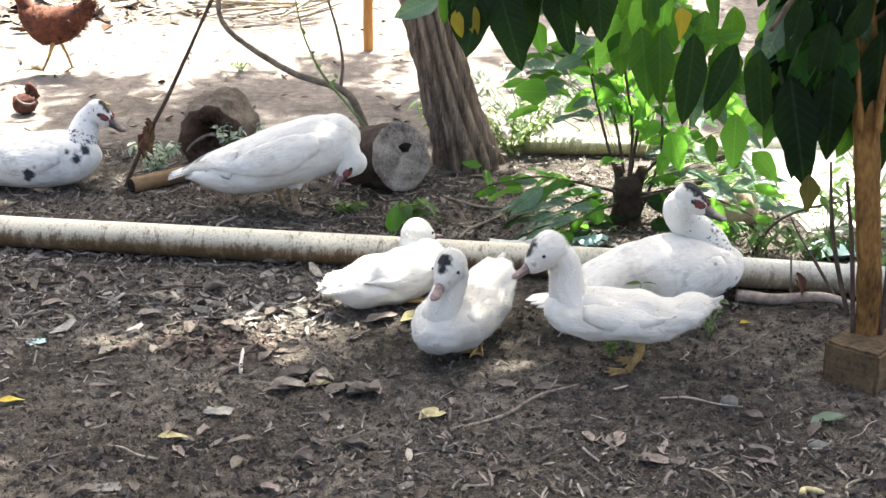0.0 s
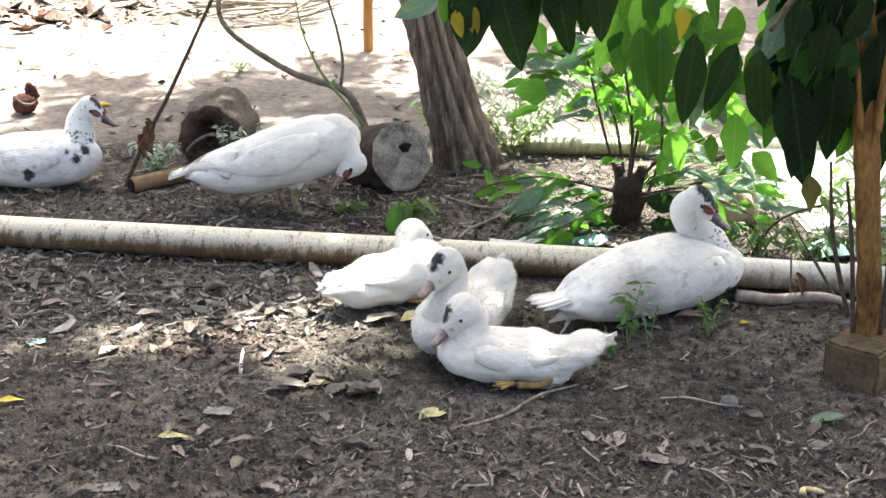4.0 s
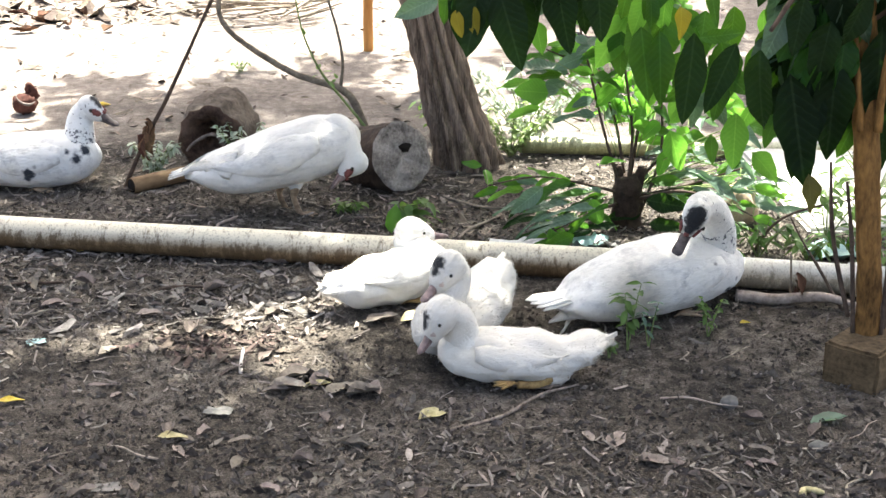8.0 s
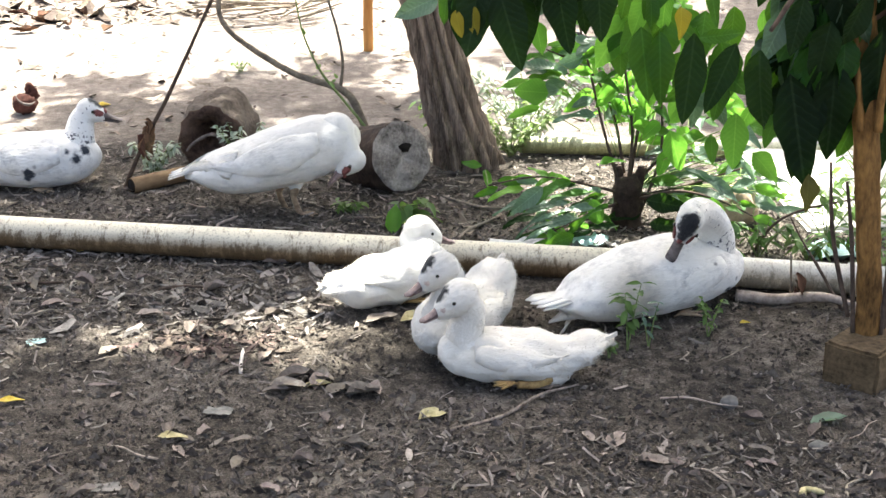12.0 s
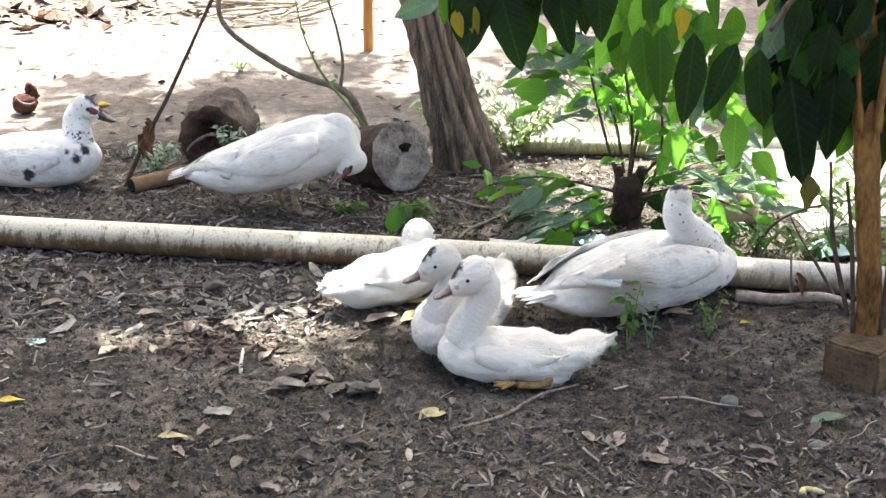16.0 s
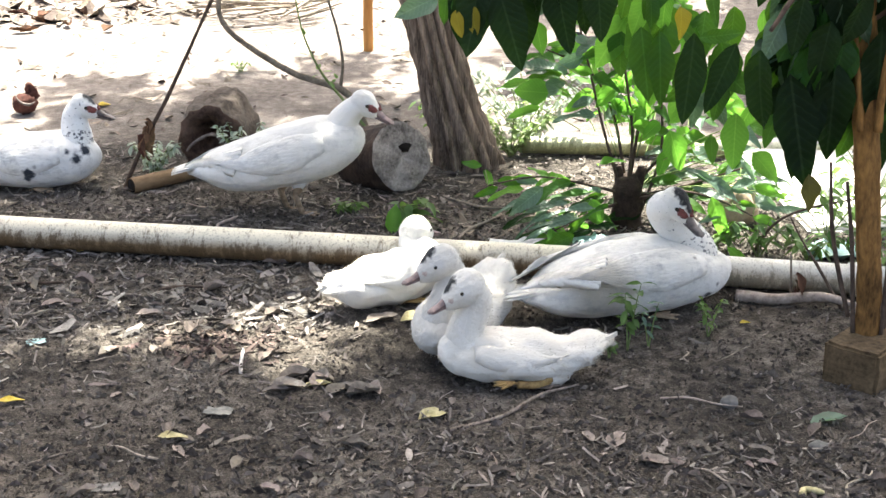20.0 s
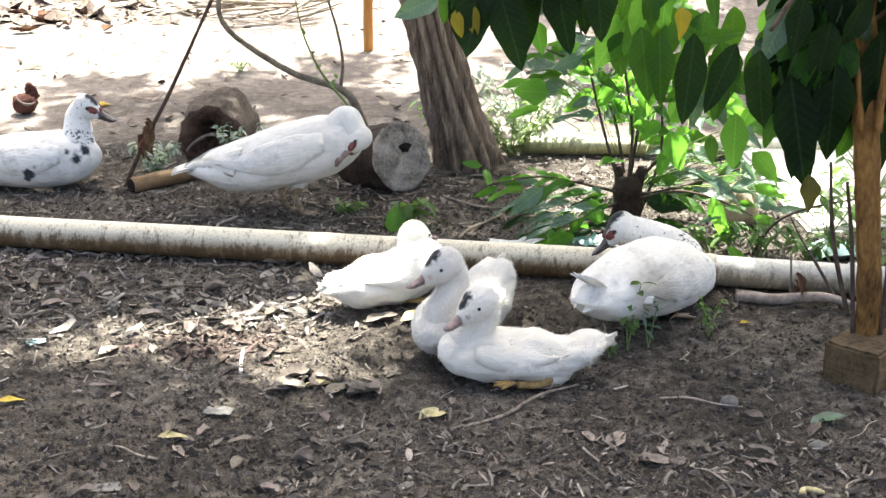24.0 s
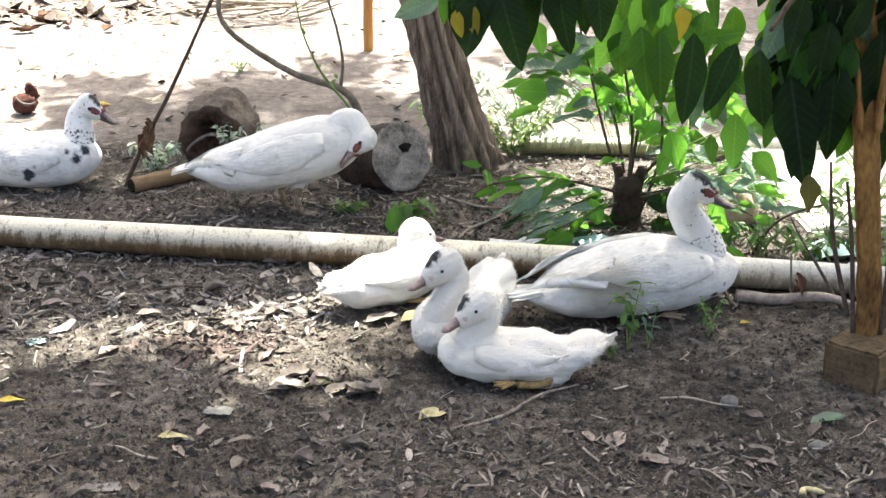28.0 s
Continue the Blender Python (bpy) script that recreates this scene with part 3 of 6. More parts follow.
def hanging_vine():
    t = thing("hanging_vine", pose(-0.302, 5.75, 0), "bent grey woody vine rising from the ground", "vine")
    tube("stem", [(0.03, 0, -0.02), (0.01, 0, 0.08), (-0.04, 0, 0.208), (-0.095, 0, 0.262), (-0.18, 0, 0.288), (-0.265, 0, 0.318), (-0.35, 0, 0.367), (-0.433, 0, 0.423), (-0.495, 0, 0.472), (-0.53, 0, 0.525), (-0.537, 0, 0.6), (-0.5, 0.02, 0.9), (-0.3, 0.05, 1.6)],
         [0.017, 0.016, 0.0155, 0.015, 0.014, 0.0125, 0.012, 0.011, 0.0105, 0.01, 0.009, 0.008, 0.006], M_VINE, t, segs=10, steps=70, rough=0.25, freq=40)
    tube("side_twig", [(-0.09, 0, 0.258), (-0.078, -0.01, 0.36), (-0.094, 0, 0.47), (-0.129, 0, 0.6), (-0.25, 0, 1.0)], [0.0075, 0.006, 0.005, 0.0045, 0.003], M_VINE, t, segs=7, steps=24, rough=0.2, freq=40)
    for i, (x, z) in enumerate([(-0.2, 0.3), (-0.12, 0.28), (-0.1, 0.3)]):
        part("tendril_leaf", mesh("tendril_leaf", *leaf_data(0.03, 0.016, 4, 0.2, 0.2, 0.02, i), M_WEED), t, "", pose(x, -0.01, z, 0, -40, 60 * i))
    g = thing("green_vine", pose(-0.274, 5.6, 0), "thin green vine climbing past the log", "vine")
    tube("stem", [(0.05, 0, -0.01), (0, 0, 0.12), (-0.093, 0, 0.247), (-0.174, 0, 0.354), (-0.233, 0, 0.482), (-0.26, 0, 0.607), (-0.3, 0, 0.9)], [0.006, 0.006, 0.0055, 0.005, 0.0035, 0.003, 0.002], M_GVINE, g, segs=6, steps=30)
    for i, (x, z) in enumerate([(-0.17, 0.36), (-0.19, 0.37), (-0.13, 0.3), (-0.235, 0.5)]):
        part("vine_leaf", mesh("vine_leaf", *leaf_data(0.035, 0.022, 4, 0.3, 0.2, 0.02, i), M_WEED), g, "", pose(x, -0.008, z, 0, -20 - 20 * i, 75 * i))


hanging_vine()


# ---- broad-leaved sapling: stem in a concrete block, dark hanging leaves ----
LEAVES = {}
fluttering = []


def leaf_mesh(kind, material, i, ratio=0.55, droop=0.3, shape=0.85):
    key = (kind, i)
    if key not in LEAVES:
        LEAVES[key] = mesh(kind, *leaf_data(1.0, ratio, 9, droop * (0.5 + 0.5 * i), 0.15 + 0.12 * i, 0.025 + 0.012 * i, i, shape), material)
    return LEAVES[key]


def put_leaf(parent, kind, material, p, q, i, facing, label="", ratio=0.55, droop=0.3):
    """A leaf from stalk p to tip q whose upper side faces the given way."""
    p, q = Vector(p), Vector(q)
    x = (q - p).normalized()
    n = Vector(facing) - x * x.dot(Vector(facing))
    n = n.normalized() if n.length > 0.05 else x.orthogonal()
    ob = part("leaf", leaf_mesh(f"{kind}_{ratio}", material, i % 4, ratio, droop), parent, label)
    ob.matrix_basis = Matrix.Translation(p) @ Matrix((x, n.cross(x), n)).transposed().to_4x4() @ Matrix.Scale((q - p).length, 4)
    fluttering.append(ob)
    return ob


def sapling():
    bx, by = 1.11, 3.74
    t = thing("broad_leaved_sapling", pose(bx, by, 0), "sapling with tan bark and large dark hanging leaves", "tree")
    tube("stem", [(0.0, 0, 0.02), (0.0, 0, 0.2), (-0.02, 0.0, 0.4), (-0.05, 0.02, 0.7), (-0.075, 0.03, 0.95), (-0.1, 0.03, 1.5)], [0.034, 0.032, 0.032, 0.034, 0.032, 0.022], M_STEM, t, segs=22, steps=44, rough=0.14, freq=22)
    for pts, r in (([(-0.035, -0.01, 0.1), (-0.06, -0.01, 0.35), (-0.085, 0, 0.52)], 0.0065), ([(0.035, -0.02, 0.1), (0.03, -0.02, 0.4), (0.0, -0.01, 0.75)], 0.006),
                   ([(-0.05, 0, 0.15), (-0.1, 0.03, 0.36), (-0.12, 0.04, 0.56)], 0.0065), ([(-0.07, -0.02, 0.66), (-0.085, -0.02, 0.78), (-0.1, -0.01, 0.9)], 0.01),
                   ([(-0.03, -0.03, 0.66), (-0.025, -0.03, 0.8), (-0.01, -0.02, 0.95)], 0.011), ([(0.05, 0.02, 0.1), (0.075, 0.05, 0.4), (0.06, 0.06, 0.8)], 0.007)):
        tube("side_shoot", pts, [r, r * 0.9, r * 0.6], M_STEM if r > 0.0095 else M_STICK, t, segs=8, steps=14, rough=0.2, freq=40)
    for e in ((-0.45, -0.05, 1.0), (-0.95, 0.05, 1.12), (0.4, 0.0, 1.1), (-0.35, -0.2, 0.95), (-0.2, 0.1, 0.9)):
        tube("branch", [(-0.075, 0.03, 0.92), (e[0] * 0.5 - 0.04, e[1] * 0.5, 1.08), e], [0.014, 0.01, 0.005], M_STICK, t, segs=7, steps=12)
    rng = random.Random(11)
    D, M, B, G, Y, O = (M_LEAF_SHADED, "dark_leaf"), (M_LEAF_MID, "mid_leaf"), (M_LEAF_BRIGHT, "bright_leaf"), (M_LEAF_GREY, "grey_leaf"), (M_LEAF_YELLOW, "yellowing_leaf"), (M_LEAF_OLIVE, "olive_leaf")

    def leaf(x, y, z, x2, y2, z2, look_of, ratio):
        put_leaf(t, look_of[1], look_of[0], (x - bx, y - by, z), (x2 - bx, y2 - by, z2), rng.randrange(4), (rng.uniform(-0.6, 0.6), -1, rng.uniform(0.1, 0.5)), "yellowing leaf" if look_of is Y else "", ratio, 0.15)

    def mass(count, xs, zs, ys, looks, size=(0.13, 0.2)):
        for _ in range(count):
            x, y, z, L, a = rng.uniform(*xs), rng.uniform(*ys), rng.uniform(*zs), rng.uniform(*size), rng.gauss(0, 0.45)
            leaf(x, y, z, x + math.sin(a) * L, y - rng.uniform(-0.02, 0.08), z - math.cos(a) * L, rng.choice(looks), rng.choice((0.4, 0.5, 0.62)))

    # leaves that stand out one by one
    leaf(-0.01, 3.70, 1.00, -0.114, 3.67, 0.957, G, 0.55)
    leaf(0.01, 3.72, 1.01, 0.001, 3.69, 0.936, M, 0.5)
    leaf(0.03, 3.68, 0.97, 0.042, 3.65, 0.911, Y, 0.55)
    leaf(0.07, 3.69, 0.98, 0.076, 3.66, 0.912, Y, 0.6)
    leaf(0.09, 3.74, 1.01, 0.079, 3.71, 0.940, M, 0.6)
    leaf(0.13, 3.70, 1.03, 0.195, 3.67, 0.821, D, 0.46)
    leaf(0.18, 3.74, 1.04, 0.218, 3.71, 0.862, D, 0.5)
    leaf(0.12, 3.76, 1.03, 0.133, 3.73, 0.900, D, 0.55)
    leaf(0.27, 3.69, 1.05, 0.302, 3.66, 0.865, D, 0.5)
    leaf(0.37, 3.72, 1.05, 0.389, 3.69, 0.889, D, 0.55)
    leaf(0.23, 3.80, 0.92, 0.247, 3.77, 0.843, B, 0.6)
    leaf(0.33, 3.76, 1.03, 0.354, 3.73, 0.900, D, 0.5)
    leaf(0.49, 3.78, 0.91, 0.514, 3.75, 0.724, M, 0.45)
    leaf(0.61, 3.70, 0.91, 0.594, 3.67, 0.682, D, 0.4)
    leaf(0.53, 3.74, 0.91, 0.542, 3.71, 0.720, M, 0.38)
    leaf(0.72, 3.73, 0.88, 0.645, 3.70, 0.708, D, 0.38)
    leaf(0.77, 3.69, 0.87, 0.771, 3.66, 0.673, D, 0.42)
    leaf(0.85, 3.70, 0.81, 0.902, 3.67, 0.520, D, 0.4)
    leaf(0.91, 3.72, 0.82, 0.874, 3.69, 0.536, D, 0.4)
    leaf(0.96, 3.71, 0.84, 0.963, 3.68, 0.583, D, 0.42)
    leaf(0.91, 3.68, 0.56, 0.917, 3.65, 0.467, O, 0.62)
    leaf(0.74, 3.78, 0.69, 0.734, 3.75, 0.547, B, 0.52)
    leaf(0.79, 3.80, 0.58, 0.861, 3.77, 0.514, B, 0.6)
    leaf(0.63, 3.74, 0.89, 0.727, 3.71, 0.907, M, 0.4)
    leaf(0.57, 3.68, 0.98, 0.577, 3.65, 0.909, Y, 0.6)
    leaf(0.84, 3.72, 0.97, 0.779, 3.69, 0.839, G, 0.5)
    leaf(0.87, 3.70, 1.00, 0.842, 3.67, 0.860, D, 0.5)
    leaf(1.07, 3.72, 0.92, 1.075, 3.69, 0.653, D, 0.4)
    leaf(1.13, 3.78, 0.82, 1.105, 3.75, 0.645, M, 0.5)
    leaf(1.02, 3.69, 1.02, 0.975, 3.66, 0.873, D, 0.5)
    leaf(0.71, 3.82, 0.77, 0.685, 3.79, 0.665, M, 0.5)
    leaf(0.85, 3.82, 0.68, 0.818, 3.79, 0.595, M, 0.5)
    leaf(0.94, 3.70, 0.94, 0.903, 3.67, 0.776, D, 0.5)
    leaf(0.51, 3.80, 1.00, 0.525, 3.77, 0.894, M, 0.4)
    leaf(0.66, 3.80, 1.01, 0.675, 3.77, 0.908, M, 0.35)
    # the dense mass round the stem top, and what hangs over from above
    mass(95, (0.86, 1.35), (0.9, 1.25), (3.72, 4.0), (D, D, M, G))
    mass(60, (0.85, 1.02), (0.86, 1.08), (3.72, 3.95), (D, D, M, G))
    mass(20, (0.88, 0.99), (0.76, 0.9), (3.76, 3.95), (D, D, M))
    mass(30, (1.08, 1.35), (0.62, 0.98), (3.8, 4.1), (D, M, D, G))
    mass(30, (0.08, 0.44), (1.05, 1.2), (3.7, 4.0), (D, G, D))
    mass(18, (0.47, 0.6), (0.8, 1.04), (3.8, 4.15), (M, B, M), (0.09, 0.16))
    mass(16, (0.62, 0.88), (0.76, 0.92), (3.82, 4.15), (M, B, M), (0.09, 0.15))
    mass(12, (0.6, 0.9), (0.6, 0.76), (3.9, 4.3), (B, M, G), (0.08, 0.12))


sapling()


def concrete_block():
    t = thing("concrete_block", pose(0.986, 3.674, 0, 0, 0, -39.6), "stained brown concrete block round the sapling foot", "block")
    bm = bmesh.new()
    bmesh.ops.create_cube(bm, size=1)
    bmesh.ops.scale(bm, vec=(0.152, 0.22, 0.165), verts=bm.verts)
    bmesh.ops.translate(bm, vec=(0.076, 0.11, 0.026), verts=bm.verts)
    bmesh.ops.bevel(bm, geom=bm.edges[:], offset=0.008, segments=2, affect="EDGES")
    bmesh.ops.subdivide_edges(bm, edges=[e for e in bm.edges if e.calc_length() > 0.05], cuts=6, use_grid_fill=True)
    for v in bm.verts:
        v.co += v.co.normalized() * 0.006 * noise.noise(v.co * 28)
    me = bpy.data.meshes.new("block_body")
    bm.to_mesh(me)
    bm.free()
    me.materials.append(M_CONCRETE)
    part("block_body", me, t)


concrete_block()


# ---- bush: dark stump with thin shoots and bright leaves ----
def bush():
    t = thing("bush", pose(0.618, 4.92, 0), "leafy green bush sprouting from a dark stump", "bush")
    tube("stump", [(0, 0, -0.03), (0, 0, 0.06), (0.0, 0, 0.13), (-0.005, 0, 0.17)], [0.06, 0.052, 0.046, 0.036], M_LOG, t, segs=18, steps=16, rough=0.25, freq=20)
    tube("stump_fork", [(0.02, 0, 0.08), (0.045, 0, 0.2)], [0.022, 0.016], M_LOG, t, segs=10, steps=8, rough=0.2)
    tube("stump_fork", [(-0.02, 0, 0.1), (-0.035, 0.01, 0.2)], [0.022, 0.013], M_LOG, t, segs=10, steps=8, rough=0.2)
    rng = random.Random(21)
    B, G, D, M = (M_LEAF_BRIGHT, "bright_leaf"), (M_LEAF_GREY, "grey_leaf"), (M_LEAF_SHADED, "dark_leaf"), (M_LEAF_MID, "mid_leaf")

    def leaf(x, y, z, x2, y2, z2, look_of, ratio, upright):
        put_leaf(t, look_of[1], look_of[0], (x - 0.618, y - 4.92, z), (x2 - 0.618, y2 - 4.92, z2), rng.randrange(4), (rng.uniform(-0.4, 0.4), -1, 0.35) if upright else (rng.uniform(-0.3, 0.3), -0.45, 1), "", ratio, 0.2)

    shoots = (((-0.03, 0, 0.14), (-0.09, -0.02, 0.33), (-0.16, -0.03, 0.6), (-0.2, -0.03, 0.75)), ((0, 0, 0.15), (0.006, 0, 0.33), (-0.03, 0, 0.56), (-0.06, 0, 0.85)),
              ((0.05, 0, 0.06), (0.105, 0, 0.25), (0.09, 0, 0.5), (0.06, 0, 0.85)), ((0.03, 0, 0.15), (0.1, 0.02, 0.22), (0.2, 0.02, 0.33), (0.32, 0.0, 0.4)),
              ((0.01, 0.02, 0.17), (0.05, 0.04, 0.45), (0.13, 0.06, 0.75)), ((-0.01, 0.03, 0.16), (-0.05, 0.08, 0.36), (-0.13, 0.1, 0.5), (-0.28, 0.08, 0.58)))
    low_shoots = (((-0.04, -0.02, 0.12), (-0.2, -0.06, 0.17), (-0.32, -0.08, 0.19), (-0.47, -0.08, 0.16)), ((-0.04, -0.03, 0.08), (-0.15, -0.14, 0.08), (-0.28, -0.22, 0.04)),
              ((0.04, -0.03, 0.1), (0.14, -0.14, 0.16), (0.24, -0.24, 0.17), (0.36, -0.3, 0.13)), ((0.03, 0, 0.1), (0.16, -0.04, 0.14), (0.3, -0.08, 0.2), (0.4, -0.1, 0.24)))
    for k, pts in enumerate(shoots + low_shoots):
        tube("shoot", pts, np.linspace(0.0062, 0.0025, len(pts)), M_STICK, t, segs=6, steps=18, rough=0.2, freq=40)
        line = smooth_line(pts, 12)
        for i in (4, 5, 6, 6, 7, 7, 8, 8, 9, 9, 10, 10, 11, 11) if k < 6 else (5, 6, 7, 8, 9, 10, 10, 11, 11):
            if rng.random() < 0.15:
                continue
            p = Vector(line[i]) + Vector((rng.uniform(-0.05, 0.05), rng.uniform(-0.06, 0.14), rng.uniform(-0.03, 0.03)))
            a, L = rng.uniform(0, 6.28), rng.uniform(0.07, 0.12)
            q = p + Vector((math.cos(a), math.sin(a) * 0.6 - 0.2, rng.uniform(-0.45, 0.2))).normalized() * L
            q.z = max(q.z, 0.015)
            upright = rng.random() < 0.55
            mat, kind = rng.choice((B, B, G, M, G))
            put_leaf(t, kind, mat, p, q, rng.randrange(4), (rng.uniform(-0.4, 0.4), -1, 0.4) if upright else (rng.uniform(-0.4, 0.4), -0.4, 1), "", 0.5 if k < 6 else 0.34, 0.25)
            if i % 2:
                tube("leaf_stalk", [tuple(line[i]), tuple((Vector(line[i]) + p) / 2 + Vector((0, 0, 0.006))), tuple(p)], [0.0018, 0.0015, 0.0012], M_GVINE, t, segs=5, steps=5)
    # leaves that stand out one by one
    leaf(0.34, 4.85, 0.47, 0.231, 4.81, 0.489, B, 0.8, True)
    leaf(0.33, 4.88, 0.49, 0.195, 4.84, 0.532, B, 0.3, False)
    leaf(0.40, 4.90, 0.52, 0.271, 4.86, 0.595, G, 0.42, False)
    leaf(0.50, 4.86, 0.39, 0.365, 4.82, 0.417, G, 0.32, False)
    leaf(0.48, 4.90, 0.45, 0.396, 4.86, 0.409, B, 0.5, True)
    leaf(0.55, 4.92, 0.59, 0.633, 4.88, 0.722, B, 0.55, True)
    leaf(0.48, 4.95, 0.56, 0.411, 4.91, 0.654, B, 0.5, True)
    leaf(0.62, 4.85, 0.56, 0.517, 4.81, 0.552, M, 0.35, False)
    leaf(0.57, 4.90, 0.48, 0.497, 4.86, 0.431, B, 0.55, True)
    leaf(0.55, 4.92, 0.43, 0.622, 4.88, 0.388, B, 0.5, True)
    leaf(0.64, 4.95, 0.51, 0.682, 4.91, 0.384, B, 0.5, True)
    leaf(0.73, 4.80, 0.36, 0.768, 4.76, 0.233, B, 0.62, True)
    leaf(0.51, 4.88, 0.22, 0.582, 4.84, 0.262, B, 0.4, False)
    leaf(0.71, 4.90, 0.36, 0.653, 4.86, 0.318, B, 0.6, True)
    leaf(0.74, 4.88, 0.27, 0.704, 4.84, 0.193, B, 0.55, True)
    leaf(0.84, 4.60, 0.20, 0.894, 4.56, 0.046, B, 0.34, True)
    leaf(0.88, 4.50, 0.07, 0.955, 4.46, 0.012, B, 0.34, True)
    leaf(0.77, 4.70, 0.26, 0.982, 4.66, 0.185, G, 0.24, False)
    leaf(0.79, 4.66, 0.21, 0.903, 4.62, 0.187, G, 0.3, False)
    leaf(0.66, 4.78, 0.13, 0.793, 4.74, 0.117, D, 0.5, True)
    leaf(0.41, 4.75, 0.20, 0.257, 4.71, 0.169, M, 0.34, False)
    leaf(0.32, 4.70, 0.20, 0.216, 4.66, 0.124, G, 0.45, True)
    leaf(0.48, 4.76, 0.14, 0.515, 4.72, 0.058, B, 0.6, True)
    leaf(0.48, 4.80, 0.15, 0.344, 4.76, 0.152, G, 0.24, False)
    leaf(0.40, 4.72, 0.14, 0.260, 4.68, 0.141, G, 0.24, False)
    leaf(0.52, 4.84, 0.14, 0.394, 4.80, 0.170, G, 0.28, False)
    leaf(0.38, 4.86, 0.19, 0.303, 4.82, 0.180, B, 0.4, False)
    leaf(0.27, 4.90, 0.13, 0.153, 4.86, 0.132, B, 0.36, False)
    leaf(0.67, 4.75, 0.06, 0.777, 4.71, 0.061, D, 0.45, True)
    leaf(0.41, 4.55, 0.09, 0.309, 4.51, 0.060, M, 0.5, True)
    for _ in range(16):
        x, y, z = rng.uniform(-0.34, 0.0), rng.uniform(-0.1, 0.15), rng.uniform(0.4, 0.62)
        a, L = rng.uniform(2.2, 4.2), rng.uniform(0.07, 0.13)
        mat, kind = rng.choice((B, G, B, M))
        put_leaf(t, kind, mat, (x, y, z), (x + math.cos(a) * L, y - 0.04, z + math.sin(a) * L * 0.6), rng.randrange(4), (0.2, rng.uniform(-1, -0.3), 0.7), "", rng.choice((0.34, 0.5)), 0.25)
        tube("leaf_stalk", [(x, y, z), (x * 0.7, y * 0.6, z - 0.05), (x * 0.45 - 0.03, 0, z - 0.08)], [0.0014, 0.0016, 0.002], M_GVINE, t, segs=5, steps=6)
    for _ in range(30):
        x, y, z = rng.uniform(0.12, 0.46), rng.uniform(-0.25, 0.2), rng.uniform(0.08, 0.42)
        a, L = rng.uniform(-1.2, 0.9), rng.uniform(0.07, 0.13)
        mat, kind = rng.choice((B, G, M, G))
        put_leaf(t, kind, mat, (x, y, z), (x + math.cos(a) * L, y - 0.05, max(0.02, z + math.sin(a) * L * 0.7)), rng.randrange(4), (-0.1, rng.uniform(-1, -0.3), 0.7), "", rng.choice((0.26, 0.34, 0.5)), 0.25)
        tube("leaf_stalk", [(x, y, z), (x * 0.7, y * 0.7, z * 0.8 + 0.02), (x * 0.4, y * 0.3, z * 0.5 + 0.05)], [0.0014, 0.0016, 0.002], M_GVINE, t, segs=5, steps=6)
    for _ in range(24):
        x, y, z = rng.uniform(-0.14, 0.14), rng.uniform(0.0, 0.28), rng.uniform(0.28, 0.62)
        a, L = rng.uniform(0, 6.28), rng.uniform(0.07, 0.12)
        mat, kind = rng.choice((B, G, B, M))
        put_leaf(t, kind, mat, (x, y, z), (x + math.cos(a) * L, y - 0.05, z + math.sin(a) * L * 0.6), rng.randrange(4), (rng.uniform(-0.3, 0.3), rng.uniform(-1, -0.2), 0.7), "", rng.choice((0.34, 0.5)), 0.25)
        tube("leaf_stalk", [(x, y, z), (x * 0.8, y * 0.6, z - 0.04), (x * 0.5, y * 0.2, z - 0.1)], [0.0014, 0.0016, 0.002], M_GVINE, t, segs=5, steps=6)
    # narrow arching leaves low beside the stump
    for _ in range(30):
        x, y, z = rng.uniform(-0.34, -0.04), rng.uniform(-0.3, 0.1), rng.uniform(0.03, 0.17)
        a, L = rng.uniform(2.5, 3.9), rng.uniform(0.1, 0.19)
        mat, kind = rng.choice((G, G, M, D))
        put_leaf(t, kind, mat, (x, y, z), (x + math.cos(a) * L, y - 0.05, max(0.012, z + math.sin(a) * L * 0.4)), rng.randrange(4), (0, -0.5, 1), "", 0.16, 0.3)
    # a low tangle behind the foot, its shade put into dark leaf colours
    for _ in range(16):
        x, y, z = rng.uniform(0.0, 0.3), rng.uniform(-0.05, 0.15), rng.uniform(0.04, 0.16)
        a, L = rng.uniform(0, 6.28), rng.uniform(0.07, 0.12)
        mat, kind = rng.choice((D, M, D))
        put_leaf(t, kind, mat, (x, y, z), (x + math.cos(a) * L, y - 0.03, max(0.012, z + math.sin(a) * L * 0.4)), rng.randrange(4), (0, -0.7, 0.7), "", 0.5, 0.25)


bush()


def small_plant(name, p, stems, height, leaf, label, mat=None, seed=0, spread=0.25, count=7, lean=(0, 0)):
    """A weed: thin stems with pairs of small leaves."""
    t = thing(name, pose(*p), label, "plant")
    rng = random.Random(seed)
    for k in range(stems):
        a = 2 * math.pi * k / stems + rng.uniform(-0.4, 0.4)
        e = Vector((math.cos(a) * spread * height + lean[0], math.sin(a) * spread * height * 0.5 + lean[1], height * rng.uniform(0.75, 1.05)))
        pts = [(0, 0, -0.01), tuple(e * 0.5 + Vector((0, 0, height * 0.08))), tuple(e)]
        tube("stem", pts, [0.0028, 0.002, 0.001], M_GVINE, t, segs=5, steps=8)
        line = smooth_line(pts, count + 2)
        datas = []
        for i in range(2, count + 2):
            for s in (0, math.pi):
                m = Matrix.Translation(line[i]) @ pose(0, 0, 0, rng.uniform(-30, 30), rng.uniform(-20, 40), math.degrees(s + i * 1.3) + rng.uniform(-30, 30))
                datas.append(moved(leaf_data(leaf * rng.uniform(0.6, 1.1), leaf * 0.4, 4, 0.25, 0.2, 0.02, i), m))
        part("leaves", mesh("leaves", *join(*datas), mat or M_WEED), t)
    return t


